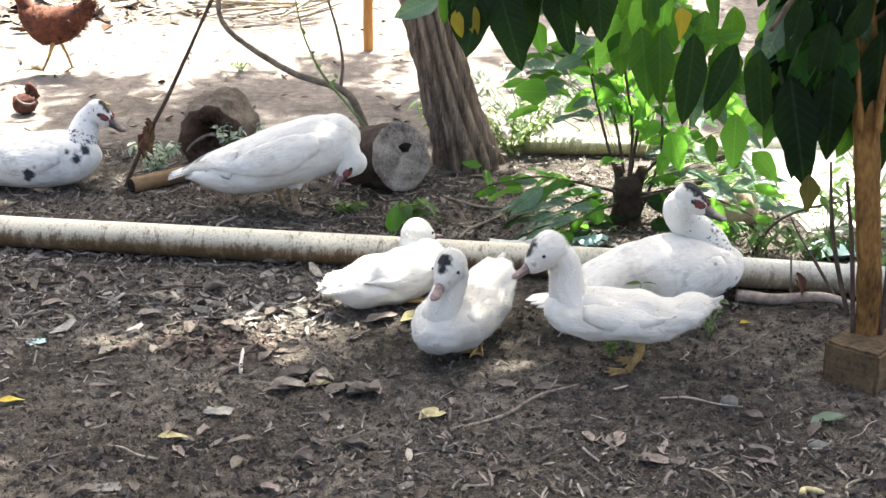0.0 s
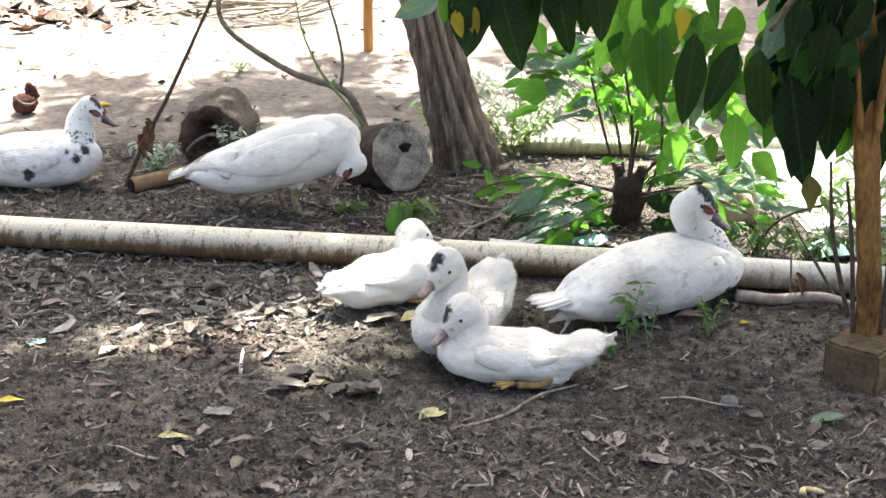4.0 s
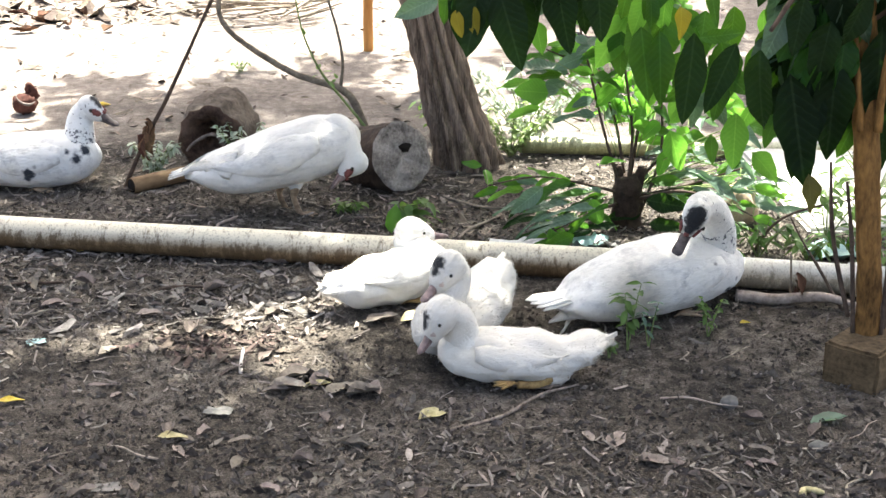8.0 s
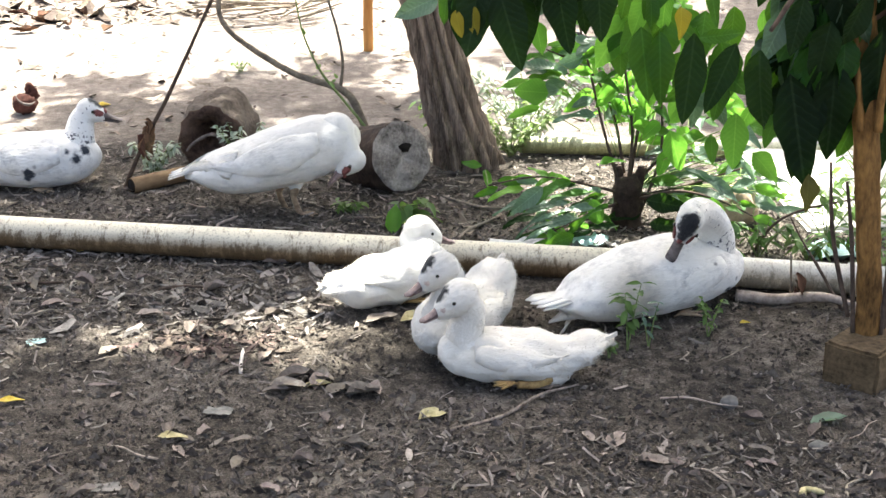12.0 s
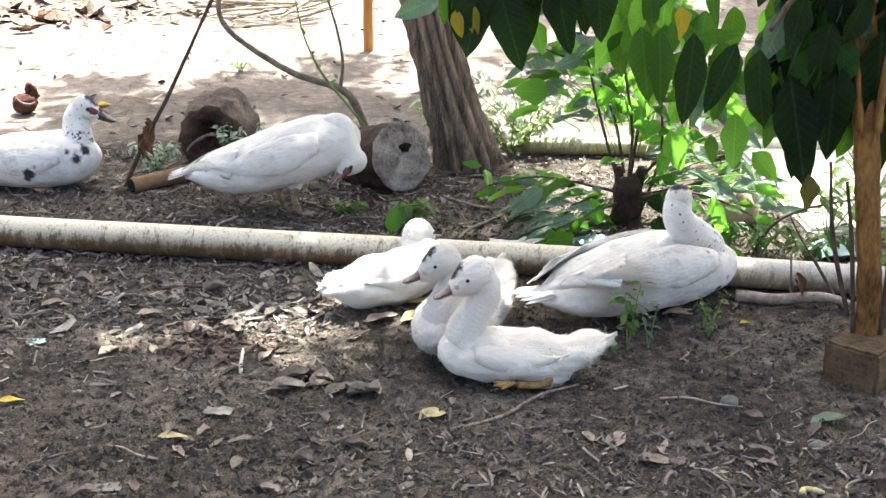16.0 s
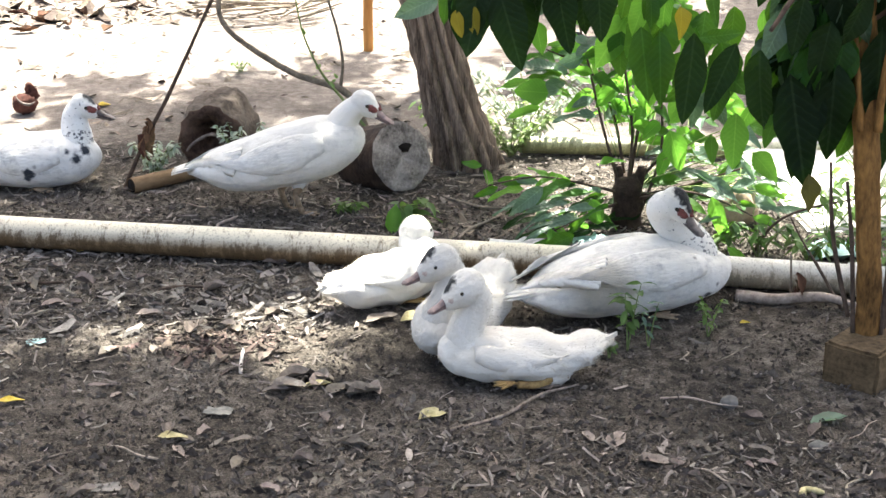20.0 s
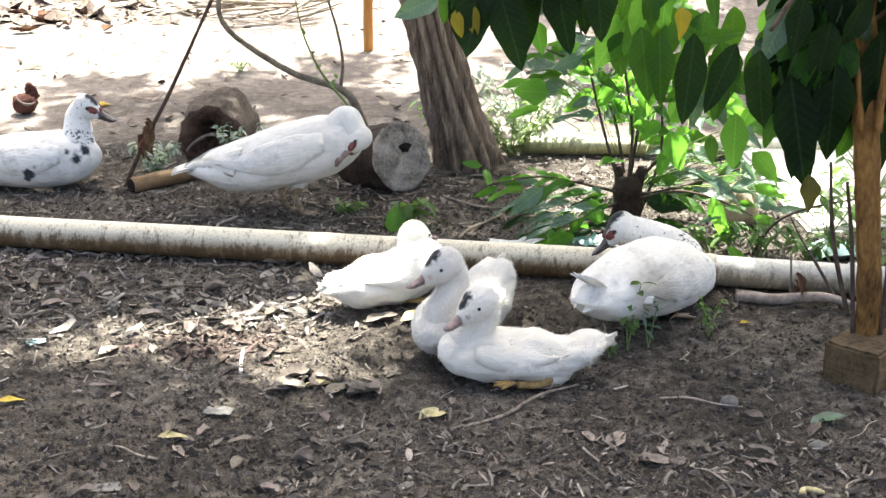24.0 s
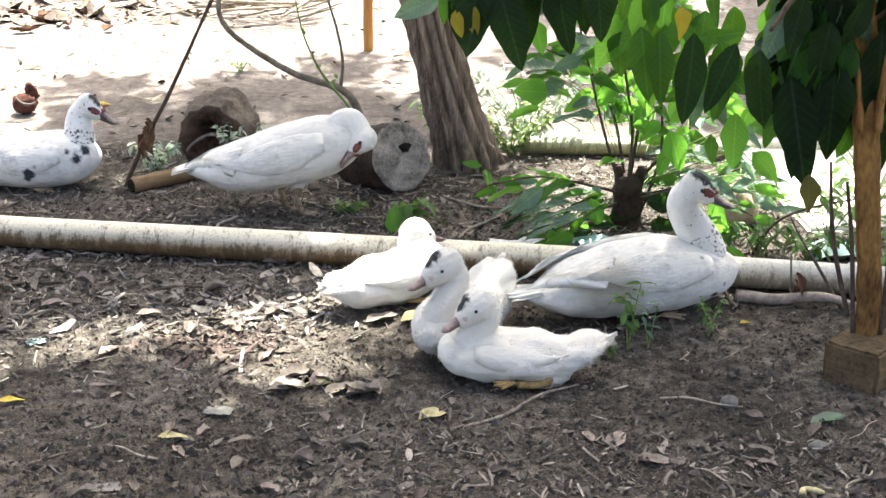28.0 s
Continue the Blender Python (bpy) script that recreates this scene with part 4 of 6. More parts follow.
small_plant("weed", (0.505, 3.88, 0), 3, 0.19, 0.05, "small yellow-green weed sprouting from the soil", M_WEED, seed=1, spread=0.16, count=4)
small_plant("weed", (0.565, 3.9, 0), 2, 0.12, 0.03, "thin green weed with tiny leaves", M_LEAF_GREY, seed=2, spread=0.2, count=4)
small_plant("weed", (0.74, 3.97, 0), 3, 0.12, 0.03, "thin green weed with tiny leaves", M_WEED, seed=3, spread=0.3, count=5)
small_plant("weed", (0.45, 3.83, 0), 2, 0.05, 0.03, "low green weed at the edge of the soil", seed=4, count=4)
small_plant("green_seedling", (-0.1, 4.86, 0), 4, 0.1, 0.085, "green seedling with broad leaves behind the pipe", seed=5, spread=0.5, count=3, mat=M_WEED)
small_plant("small_shrub", (0.33, 5.85, 0), 26, 0.3, 0.04, "small pale green shrub beside the trunk", M_SILVER, 6, 0.75, 10)
small_plant("small_shrub", (0.26, 5.72, 0), 18, 0.2, 0.035, "small pale green shrub beside the trunk", M_SHRUB, 7, 0.8, 8)
small_plant("grey_weed", (-1.06, 5.45, 0), 12, 0.12, 0.036, "silvery weed beside the hollow log", M_SILVER, 8, 0.7, 7)
small_plant("grey_weed", (-0.74, 5.5, 0), 9, 0.2, 0.034, "silvery weed beside the hollow log", M_SILVER, 9, 0.5, 7)
small_plant("low_weed", (-0.32, 5.02, 0), 6, 0.05, 0.04, "low dark green weed by the log", M_WEED, 10, 0.9, 3)
small_plant("low_weed", (-0.02, 5.9, 0), 5, 0.18, 0.05, "bright green weed beside the trunk", M_WEED, 12, 0.5, 4)
small_plant("low_weed", (-0.95, 7.1, 0), 4, 0.05, 0.03, "tiny green weed in the sunny yard", M_WEED, 13, 0.8, 3)
for i, (x, y, h) in enumerate([(1.0, 4.6, 0.12), (1.15, 4.55, 0.1), (1.3, 4.5, 0.16), (1.25, 4.75, 0.2), (1.05, 5.0, 0.14), (0.85, 4.62, 0.1), (1.4, 4.3, 0.14), (1.34, 4.42, 0.3), (1.52, 5.2, 0.32), (1.42, 4.9, 0.2)]):
    small_plant("low_weed", (x, y, 0), 6, h, 0.06, "broad-leaved low weed behind the pipe", M_WEED if i % 2 else M_CROWN, 30 + i, 0.7, 3)


# ---- bright slab, boulder, scraps behind the pipe ----
def rough_solid(name, p, size, material, label, category, rough=0.25, freq=2.0, seed=1.0, rz=0):
    t = thing(name, pose(*p, 0, 0, rz), label, category)
    part(name + "_body", mesh(name + "_body", *blob_data(*size, 14, 18, rough, freq, seed), material), t)
    return t


def slab():
    t = thing("pale_slab", pose(1.58, 5.32, 0.0, 2.5, 0, 6), "sunlit pale concrete slab behind the bush", "slab")
    bm = bmesh.new()
    bmesh.ops.create_cube(bm, size=1)
    bmesh.ops.scale(bm, vec=(0.85, 0.95, 0.08), verts=bm.verts)
    bmesh.ops.bevel(bm, geom=bm.edges[:], offset=0.012, segments=2, affect="EDGES")
    bmesh.ops.subdivide_edges(bm, edges=[e for e in bm.edges if e.calc_length() > 0.2], cuts=8, use_grid_fill=True)
    for v in bm.verts:
        v.co.z += 0.012 * noise.noise(v.co * 6)
    me = bpy.data.meshes.new("slab_body")
    bm.to_mesh(me)
    bm.free()
    me.materials.append(M_SLAB)
    part("slab_body", me, t)


slab()
rough_solid("boulder", (0.985, 4.93, 0.05), (0.075, 0.06, 0.085), M_ROCK, "beige rough boulder beside the bush", "rock")
husk = rough_solid("coconut_husk", (-1.77, 6.35, 0.042), (0.05, 0.04, 0.044), M_HUSK, "broken red-brown coconut husk with a pale rim", "husk", 0.35, 2.5, 2.0)
tube("husk_rim", [(-0.03, -0.03, 0.045), (-0.005, -0.042, 0.018), (0.03, -0.04, 0.006), (0.052, -0.025, 0.016)], [0.002, 0.006, 0.006, 0.002], M_DEAD, husk, "pale torn inner rim", segs=8, steps=14, rough=0.3, freq=40)
part("husk_flap", mesh("husk_flap", *blob_data(0.026, 0.018, 0.042, 12, 14, 0.4, 3.0, 5.0), M_HUSK), husk, "upright dark flap of husk", pose(0.028, 0.025, 0.045, 8, -14, 0))
rough_solid("pebble", (0.72, 3.52, 0.008), (0.024, 0.02, 0.018), M_STONE, "smooth grey pebble on the soil", "stone", 0.2, 1.5, 3.0)
rough_solid("pebble", (0.89, 3.28, 0.008), (0.022, 0.018, 0.016), M_STONE, "smooth grey pebble on the soil", "stone", 0.2, 1.5, 4.0)


def scrap(name, p, size, material, label, category, seed=0, rz=0.0, crumple=0.35):
    """A crumpled sheet lying on the ground."""
    n = 9
    verts = []
    for j in range(n):
        for i in range(n):
            u, v = i / (n - 1) - 0.5, j / (n - 1) - 0.5
            q = Vector((u * 3, v * 3, seed * 3.1))
            verts.append((u * size[0] * (1 + 0.25 * noise.noise(q)), v * size[1] * (1 + 0.3 * noise.noise(q + Vector((5, 0, 0)))), 0.004 + max(0, (0.5 + noise.noise(q * 1.3)) * crumple * size[1])))
    faces = [(j * n + i, j * n + i + 1, (j + 1) * n + i + 1, (j + 1) * n + i) for j in range(n - 1) for i in range(n - 1)]
    t = thing(name, pose(*p, 0, 0, rz), label, category)
    part("sheet", mesh("sheet", verts, faces, material), t)


scrap("plastic_scrap", (0.475, 4.7, 0), (0.12, 0.09), M_TEAL, "crumpled teal plastic bag behind the pipe", "plastic scrap", 1)
scrap("plastic_scrap", (0.53, 4.66, 0.01), (0.08, 0.05), M_BLACK, "crumpled black plastic scrap behind the pipe", "plastic scrap", 2)
scrap("plastic_scrap", (0.24, 4.66, 0), (0.18, 0.09), M_WHITEPLASTIC, "crumpled white plastic sheet behind the pipe", "plastic scrap", 3)
scrap("plastic_scrap", (-1.117, 3.9, 0.004), (0.05, 0.035), M_TEAL, "small pale teal plastic scrap on the soil", "plastic scrap", 4, 20, 0.15)
scrap("plastic_scrap", (1.25, 4.6, 0), (0.2, 0.12), M_TEAL, "crumpled teal plastic sheet behind the pipe", "plastic scrap", 5)
scrap("plastic_scrap", (-0.76, 3.08, 0.003), (0.07, 0.04), M_STONE, "flat grey plastic scrap on the soil", "plastic scrap", 6, 10, 0.1)
scrap("plastic_scrap", (-0.56, 3.47, 0.003), (0.07, 0.04), M_STONE, "flat grey plastic scrap on the soil", "plastic scrap", 7, -10, 0.15)


def stray_twigs():
    t = thing("bare_twig", pose(0.98, 4.62, 0), "thin bare twig standing behind the pipe", "twig")
    tube("twig_stem", [(0, 0, -0.01), (0.06, -0.01, 0.1), (0.16, -0.02, 0.16), (0.34, -0.03, 0.2)], [0.005, 0.0045, 0.004, 0.0025], M_STICK, t, segs=6, steps=16, rough=0.2, freq=50)
    tube("side_twig", [(0.16, -0.02, 0.16), (0.2, -0.03, 0.12)], [0.003, 0.0015], M_STICK, t, segs=5, steps=6)
    t = thing("dried_seedling", pose(1.02, 4.2, 0), "dried brown seedling leaning on the pipe", "plant")
    tube("stem", [(0, 0, -0.01), (-0.005, 0.0, 0.07), (-0.012, 0, 0.16)], [0.005, 0.004, 0.002], M_VINE, t, segs=6, steps=10)
    for i in range(3):
        part("dry_leaf", mesh("dry_leaf", *leaf_data(0.06, 0.035, 5, 0.5, 0.7, 0.1, i), M_DEADBROWN), t, "curled dry brown leaf", pose(0.005, -0.01, 0.1 - 0.02 * i, 30 * i, 35 + 30 * i, -60 + 50 * i))
    t = thing("bare_twig", pose(1.1, 4.25, 0), "thin bare twig leaning against the pipe", "twig")
    tube("twig_stem", [(0.06, -0.1, -0.005), (0.0, -0.04, 0.1), (-0.05, 0.02, 0.18), (-0.08, 0.05, 0.24)], [0.005, 0.0045, 0.003, 0.002], M_STICK, t, segs=6, steps=14, rough=0.2, freq=50)


stray_twigs()
upright = thing("broken_leaf", pose(-0.165, 4.8, 0.0), "fresh green leaf standing against the pipe", "leaf")
part("blade", mesh("blade", *leaf_data(0.1, 0.06, 7, 0.3, 0.3, 0.05, 2), M_LEAF_BRIGHT), upright, m=pose(0, 0, 0.006, 0, -72, 80))

scrap("plastic_scrap", (1.52, 5.75, 0.02), (0.06, 0.05), M_RED, "small red plastic scrap behind the sapling", "plastic scrap", 8)


# ---- litter on the ground ----
def fallen(name, p, L, W, rz, material, label, i=0, curl=0.5):
    t = thing(name, pose(p[0], p[1], 0.006, 0, 0, rz), label, "leaf", group="fallen leaves")
    part("blade", mesh("blade", *leaf_data(L, W, 7, -0.12 * curl, curl, 0.05 * curl, i), material), t)


COLOURED_LEAVES = [(-0.36, 3.62, 0.075, 0.035, 10, M_PALE, "pale yellow fallen leaf on the soil"), (-1.13, 3.53, 0.075, 0.03, 0, M_YELLOW, "bright yellow fallen leaf on the soil"),
        (-0.06, 3.43, 0.075, 0.06, 20, M_PALE, "buff fallen leaf on the soil"), (-0.69, 3.335, 0.08, 0.035, -8, M_PALE, "pale yellow fallen leaf on the soil"),
        (0.4, 3.27, 0.09, 0.05, 70, M_DEAD, "curled grey-brown dead leaf"), (0.45, 3.22, 0.08, 0.05, -20, M_DEAD, "curled grey-brown dead leaf"),
        (0.9, 3.41, 0.1, 0.05, 15, M_LEAF_GREY, "dull green fallen leaf on the soil"), (-1.18, 4.63, 0.06, 0.03, 10, M_YELLOW, "yellow fallen leaf under the pipe"),
        (0.84, 4.04, 0.03, 0.022, 0, M_YELLOW, "small yellow fallen leaf on the soil"), (-0.72, 4.3, 0.06, 0.04, 30, M_PALE, "buff fallen leaf on the soil")]
DULL_LEAVES = [(-0.22, 4.05, 0.1, 0.05, 25, M_DEAD, "long dry leaf beside the ducks"), (-0.3, 3.57, 0.09, 0.05, 40, M_DEAD, "curled grey-brown dead leaf"), (-0.45, 3.63, 0.1, 0.06, -10, M_DEAD, "large flat dead leaf"),
        (-0.64, 3.29, 0.07, 0.022, -60, M_DEAD, "narrow dead leaf on the soil"), (0.23, 3.6, 0.08, 0.04, 10, M_DEAD, "curled grey-brown dead leaf"), (0.13, 3.64, 0.07, 0.04, -30, M_DEAD, "curled grey-brown dead leaf"),
        (-0.93, 3.62, 0.1, 0.02, 0, M_DEAD, "narrow dead leaf on the soil"), (0.3, 4.75, 0.05, 0.02, 20, M_YELLOW, "yellow fallen leaf behind the pipe"), (-1.49, 6.45, 0.06, 0.05, 10, M_YELLOW, "yellow fallen leaf on the dusty yard"),
        (-0.12, 4.06, 0.14, 0.075, 15, M_PALE, "large pale torn leaf beside the ducks")]
for i, (x, y, L, W, rz, m, lab) in enumerate(COLOURED_LEAVES + DULL_LEAVES):
    fallen("fallen_leaf", (x, y), L, W, rz, m, lab, i, 0.5)


for i, (x, y, L, rz) in enumerate([(-0.43, 3.66, 0.13, 20), (-0.35, 3.69, 0.11, -35), (-0.33, 3.6, 0.12, 75), (-0.25, 3.57, 0.13, 10), (-0.2, 3.63, 0.11, -60), (-0.19, 3.58, 0.1, 150), (-0.39, 3.6, 0.1, 200)]):
    fallen("fallen_leaf", (x, y), L * 0.75, L * 0.42, rz, M_DEAD, "crumpled grey-brown dead leaf in a small heap", i, 0.8)
for i in range(8):
    _a = random.Random(i * 3 + 1)
    fallen("fallen_leaf", (_a.uniform(-2.35, -1.75), _a.uniform(7.9, 8.5)), _a.uniform(0.08, 0.13), _a.uniform(0.04, 0.07), _a.uniform(0, 360), M_DEADBROWN, "large red-brown dead leaf in the sunny yard", i % 9, _a.uniform(0.8, 1.6))


def twig(p, q, r, label, name="twig", z=0.006, bend=0.02, fork=False, mat=None):
    t = thing(name, pose(*p, z), label, "twig", group="fallen twigs")
    d = Vector((q[0] - p[0], q[1] - p[1], 0))
    s = Vector((-d.y, d.x, 0)).normalized()
    pts = [(0, 0, 0), tuple(d * 0.35 + s * bend), tuple(d * 0.7 - s * bend * 0.3 + Vector((0, 0, r))), tuple(d)]
    tube("twig_stem", pts, [r, r * 0.9, r * 0.8, r * 0.5], mat or M_TWIG, t, segs=7, steps=16, rough=0.3, freq=60)
    if fork:
        tube("side_twig", [tuple(d * 0.7), tuple(d * 0.85 + s * 0.03 + Vector((0, 0, 0.004))), tuple(d * 0.95 + s * 0.06)], [r * 0.6, r * 0.5, r * 0.3], mat or M_TWIG, t, segs=6, steps=8)


twig((0.015, 3.37), (0.35, 3.63), 0.0055, "long brown twig lying on the soil", bend=-0.02, fork=True)
twig((0.86, 4.22), (1.2, 4.13), 0.019, "thick grey dead branch against the pipe", "dead_branch", 0.02, 0.0)
twig((0.55, 3.55), (0.75, 3.5), 0.003, "thin brown twig on the soil", bend=0.02)
twig((0.9, 3.04), (0.99, 3.17), 0.004, "thin grey twig on the soil")
twig((-0.53, 3.7), (-0.545, 3.86), 0.006, "bleached splinter of wood on the soil", bend=0.003, mat=M_SPLINT)
twig((0.8, 3.05), (0.85, 3.06), 0.009, "short pale stub of wood", mat=M_PALE)
twig((0.06, 3.38), (0.07, 3.46), 0.003, "thin grey twig on the soil")
twig((0.05, 4.75), (0.2, 5.0), 0.006, "grey twig behind the pipe", bend=0.02)
twig((0.0, 5.2), (0.45, 4.95), 0.006, "grey twig behind the pipe", bend=-0.04, fork=True)
twig((-0.75, 4.85), (-0.7, 4.98), 0.006, "grey twig behind the pipe")
twig((-0.4, 4.92), (-0.2, 4.98), 0.005, "grey twig behind the pipe")
twig((-0.85, 4.3), (-0.65, 4.32), 0.005, "dark twig on the soil", mat=M_STICK)
twig((-1.4, 4.3), (-1.15, 4.36), 0.006, "dark twig on the soil", mat=M_STICK)
twig((-0.36, 4.18), (-0.28, 4.08), 0.004, "grey twig on the soil")
_rng = random.Random(77)
for _ in range(46):
    x, y = _rng.uniform(-1.5, 1.3), _rng.uniform(3.0, 5.4)
    a, L = _rng.uniform(0, math.pi), _rng.uniform(0.05, 0.16)
    twig((x, y), (x + math.cos(a) * L, y + math.sin(a) * L), _rng.uniform(0.0016, 0.0035), "thin dry twig on the soil", bend=_rng.uniform(-0.012, 0.012))
for _ in range(60):
    x, y = _rng.uniform(-1.6, 1.3), _rng.uniform(3.0, 5.6)
    L = _rng.uniform(0.03, 0.075)
    fallen("fallen_leaf", (x, y), L, L * _rng.uniform(0.35, 0.6), _rng.uniform(0, 360), M_DEAD, "dry grey-brown fallen leaf on the soil", _rng.randrange(9), _rng.uniform(0.3, 1.0))


for _ in range(60):
    x, y = (_rng.uniform(-1.35, -0.45), _rng.uniform(3.85, 4.65)) if _rng.random() < 0.55 else (_rng.uniform(-0.9, 0.95), _rng.uniform(2.98, 3.45))
    L = _rng.uniform(0.03, 0.08)
    fallen("fallen_leaf", (x, y), L, L * _rng.uniform(0.35, 0.65), _rng.uniform(0, 360), M_DEAD, "torn grey-brown dead leaf on the soil", _rng.randrange(9), _rng.uniform(0.5, 1.4))


def litter(name, count, area, size, material, label, seed, weight=None, lump=False):
    """Chips, husks and torn leaves strewn thickly: small bent flakes."""
    rng = random.Random(seed)
    verts, faces = [], []
    made = 0
    while made < count:
        x, y = rng.uniform(area[0], area[1]), rng.uniform(area[2], area[3])
        if weight and rng.random() > weight(x, y):
            continue
        made += 1
        L = rng.choice((0.4, 0.6, 0.9, 1.3, 2.1)) * size * rng.uniform(0.6, 1.3)
        W = L * rng.uniform(0.08, 0.42)
        m = Matrix.Translation((x, y, ground_height(x, y) + 0.003 + rng.random() * 0.005)) @ pose(0, 0, 0, rng.uniform(-28, 28), rng.uniform(-22, 22), rng.uniform(0, 360))
        c = rng.uniform(-0.25, 0.35) * L
        o = len(verts)
        if lump:
            h = L * rng.uniform(0.12, 0.38)
            for q in ((-L / 2, -W * 0.4, -0.003), (L * 0.1, -W * 0.6, -0.003), (L / 2, W * 0.1, -0.003), (-L * 0.1, W * 0.6, -0.003), (L * rng.uniform(-0.25, 0.25), 0, h)):
                verts.append(m @ Vector(q))
            faces += [(o, o + 1, o + 4), (o + 1, o + 2, o + 4), (o + 2, o + 3, o + 4), (o + 3, o, o + 4)]
            continue
        for q in ((-L / 2, -W * 0.2, c * 0.6), (-L / 2, W * 0.25, c * 0.5), (-L * 0.1, -W / 2, 0), (-L * 0.05, W / 2, 0.1 * c), (L * 0.3, -W * 0.4, 0.2 * c), (L / 2, W * 0.15, c * 0.7)):
            verts.append(m @ Vector(q))
        faces += [(o, o + 2, o + 3, o + 1), (o + 2, o + 4, o + 5, o + 3)]
    tagged(part(name, mesh(name, verts, faces, material, False)), label, "litter", kind="stuff")


def near_weight(x, y):
    """How thick the litter lies: dense by the pipe and in the foreground, sparse on the trodden soil between."""
    n = 0.5 + 0.5 * noise.noise(Vector((x * 2.2, y * 2.2, 5)))
    patch = 0.5 + 0.5 * noise.noise(Vector((x * 6, y * 6, 9)))
    w = 0.06 + 0.32 * n * patch * 2
    if x < -0.35 and y < 3.55:
        w *= 0.5
    elif y < 3.35:
        w += 0.5
    elif x > -0.15 and y < 4.3:
        w *= 0.55
    if y > 4.45 or (x < -0.3 and y > 4.0):
        w += 0.55 if x < -0.1 else 0.3
    return w


litter("leaf_litter", 17000, (-1.9, 1.7, 2.85, 5.9), 0.0185, M_LITTER, "dry grey-brown leaf litter and chips on the soil", 31, near_weight)
litter("soil_crumbs", 26000, (-1.5, 1.5, 2.9, 5.3), 0.009, M_CRUMB, "small clods and crumbs of trodden soil", 32, None, True)
litter("soil_clods", 2800, (-1.15, 1.15, 2.9, 3.75), 0.017, M_CRUMB, "coarse grey clods of soil in the foreground", 38, lambda x, y: min(1, max(0.05, 1.2 - (y - 2.9) * 1.5) + 0.5 * max(0, noise.noise(Vector((x * 3, y * 3, 1))))), True)
litter("straw_litter", 3200, (-3.0, 3.0, 5.6, 9.3), 0.035, M_LITTER_FAR, "pale straw and leaf scraps on the dusty yard", 33, lambda x, y: 0.25 + 0.6 * max(0, noise.noise(Vector((x * 1.5, y * 1.5, 2)))) + (0.5 if y > 8.2 and x < 0.3 else 0))
litter("grey_leaf_litter", 520, (-1.4, -0.3, 3.95, 4.75), 0.04, M_GREYLEAF, "flat grey leaf flakes on the soil before the pipe", 41, lambda x, y: 0.5 + 0.8 * noise.noise(Vector((x * 3, y * 3, 4))))
litter("leaf_pile", 230, (-2.7, -1.3, 8.2, 8.9), 0.1, M_LITTER_FAR, "heap of dry fallen leaves at the edge of the yard", 34)
litter("pale_litter", 380, (-0.35, 0.75, 4.5, 5.6), 0.034, M_LITTER_FAR, "pale dry leaf scraps between the pipe and the logs", 37, lambda x, y: math.exp(-((x - 0.2) / 0.4) ** 2 - ((y - 5.0) / 0.4) ** 2))
litter("brush_litter", 420, (-0.9, -0.3, 3.7, 4.15), 0.03, M_BRUSH, "patch of dry shredded leaves on the soil", 35, lambda x, y: math.exp(-((x + 0.62) / 0.17) ** 2 - ((y - 3.9) / 0.09) ** 2))


def splinters(name, count, area, material, label, seed):
    """Thin broken stalks and splinters lying every way on the soil."""
    rng = random.Random(seed)
    verts, faces = [], []
    for _ in range(count):
        x, y = rng.uniform(area[0], area[1]), rng.uniform(area[2], area[3])
        if rng.random() > near_weight(x, y) * 1.1:
            continue
        L, W = rng.choice((0.015, 0.02, 0.03, 0.06)) * rng.uniform(0.7, 1.2), rng.uniform(0.0012, 0.004)
        a = rng.uniform(0, math.pi)
        d, s = Vector((math.cos(a), math.sin(a), 0)), Vector((-math.sin(a), math.cos(a), 0))
        c = Vector((x, y, ground_height(x, y) + 0.006 + rng.random() * 0.006))
        bend = s * rng.uniform(-0.12, 0.12) * L
        tilt = Vector((0, 0, rng.uniform(-0.004, 0.008)))
        o = len(verts)
        for k, off in ((-0.5, Vector()), (0.0, bend), (0.5, Vector())):
            p = c + d * L * k + off + tilt * k * 2
            verts += [p - s * W, p + Vector((0, 0, W)), p + s * W]
        faces += [(o, o + 1, o + 4, o + 3), (o + 1, o + 2, o + 5, o + 4), (o + 3, o + 4, o + 7, o + 6), (o + 4, o + 5, o + 8, o + 7)]
    tagged(part(name, mesh(name, verts, faces, material, False)), label, "litter", kind="stuff")


splinters("dry_stalk_litter", 7500, (-1.8, 1.6, 2.9, 5.8), M_STRAW, "thin dry stalks and splinters on the soil", 36)


def woodpile():
    t = thing("brushwood_pile", pose(-0.95, 8.2, 0), "heap of dry sticks and fronds in the yard", "brushwood")
    rng = random.Random(8)
    for i in range(34):
        x, y, z = rng.uniform(-0.25, 0.3), rng.uniform(-0.15, 0.3), 0.02 + 0.09 * rng.random()
        a = rng.gauss(0.25, 0.3)
        L = rng.uniform(0.2, 0.45)
        d = Vector((math.cos(a), math.sin(a), rng.uniform(-0.12, 0.2))) * L * 0.5
        c = Vector((x, y, z + 0.02))
        q0, q1 = c - d, c + d
        q0.z, q1.z = max(q0.z, 0.006), max(q1.z, 0.006)
        tube("stick", [tuple(q0), tuple(c), tuple(q1)], [0.006, 0.009, 0.004], M_TWIG, t, segs=6, steps=7, rough=0.2)


woodpile()


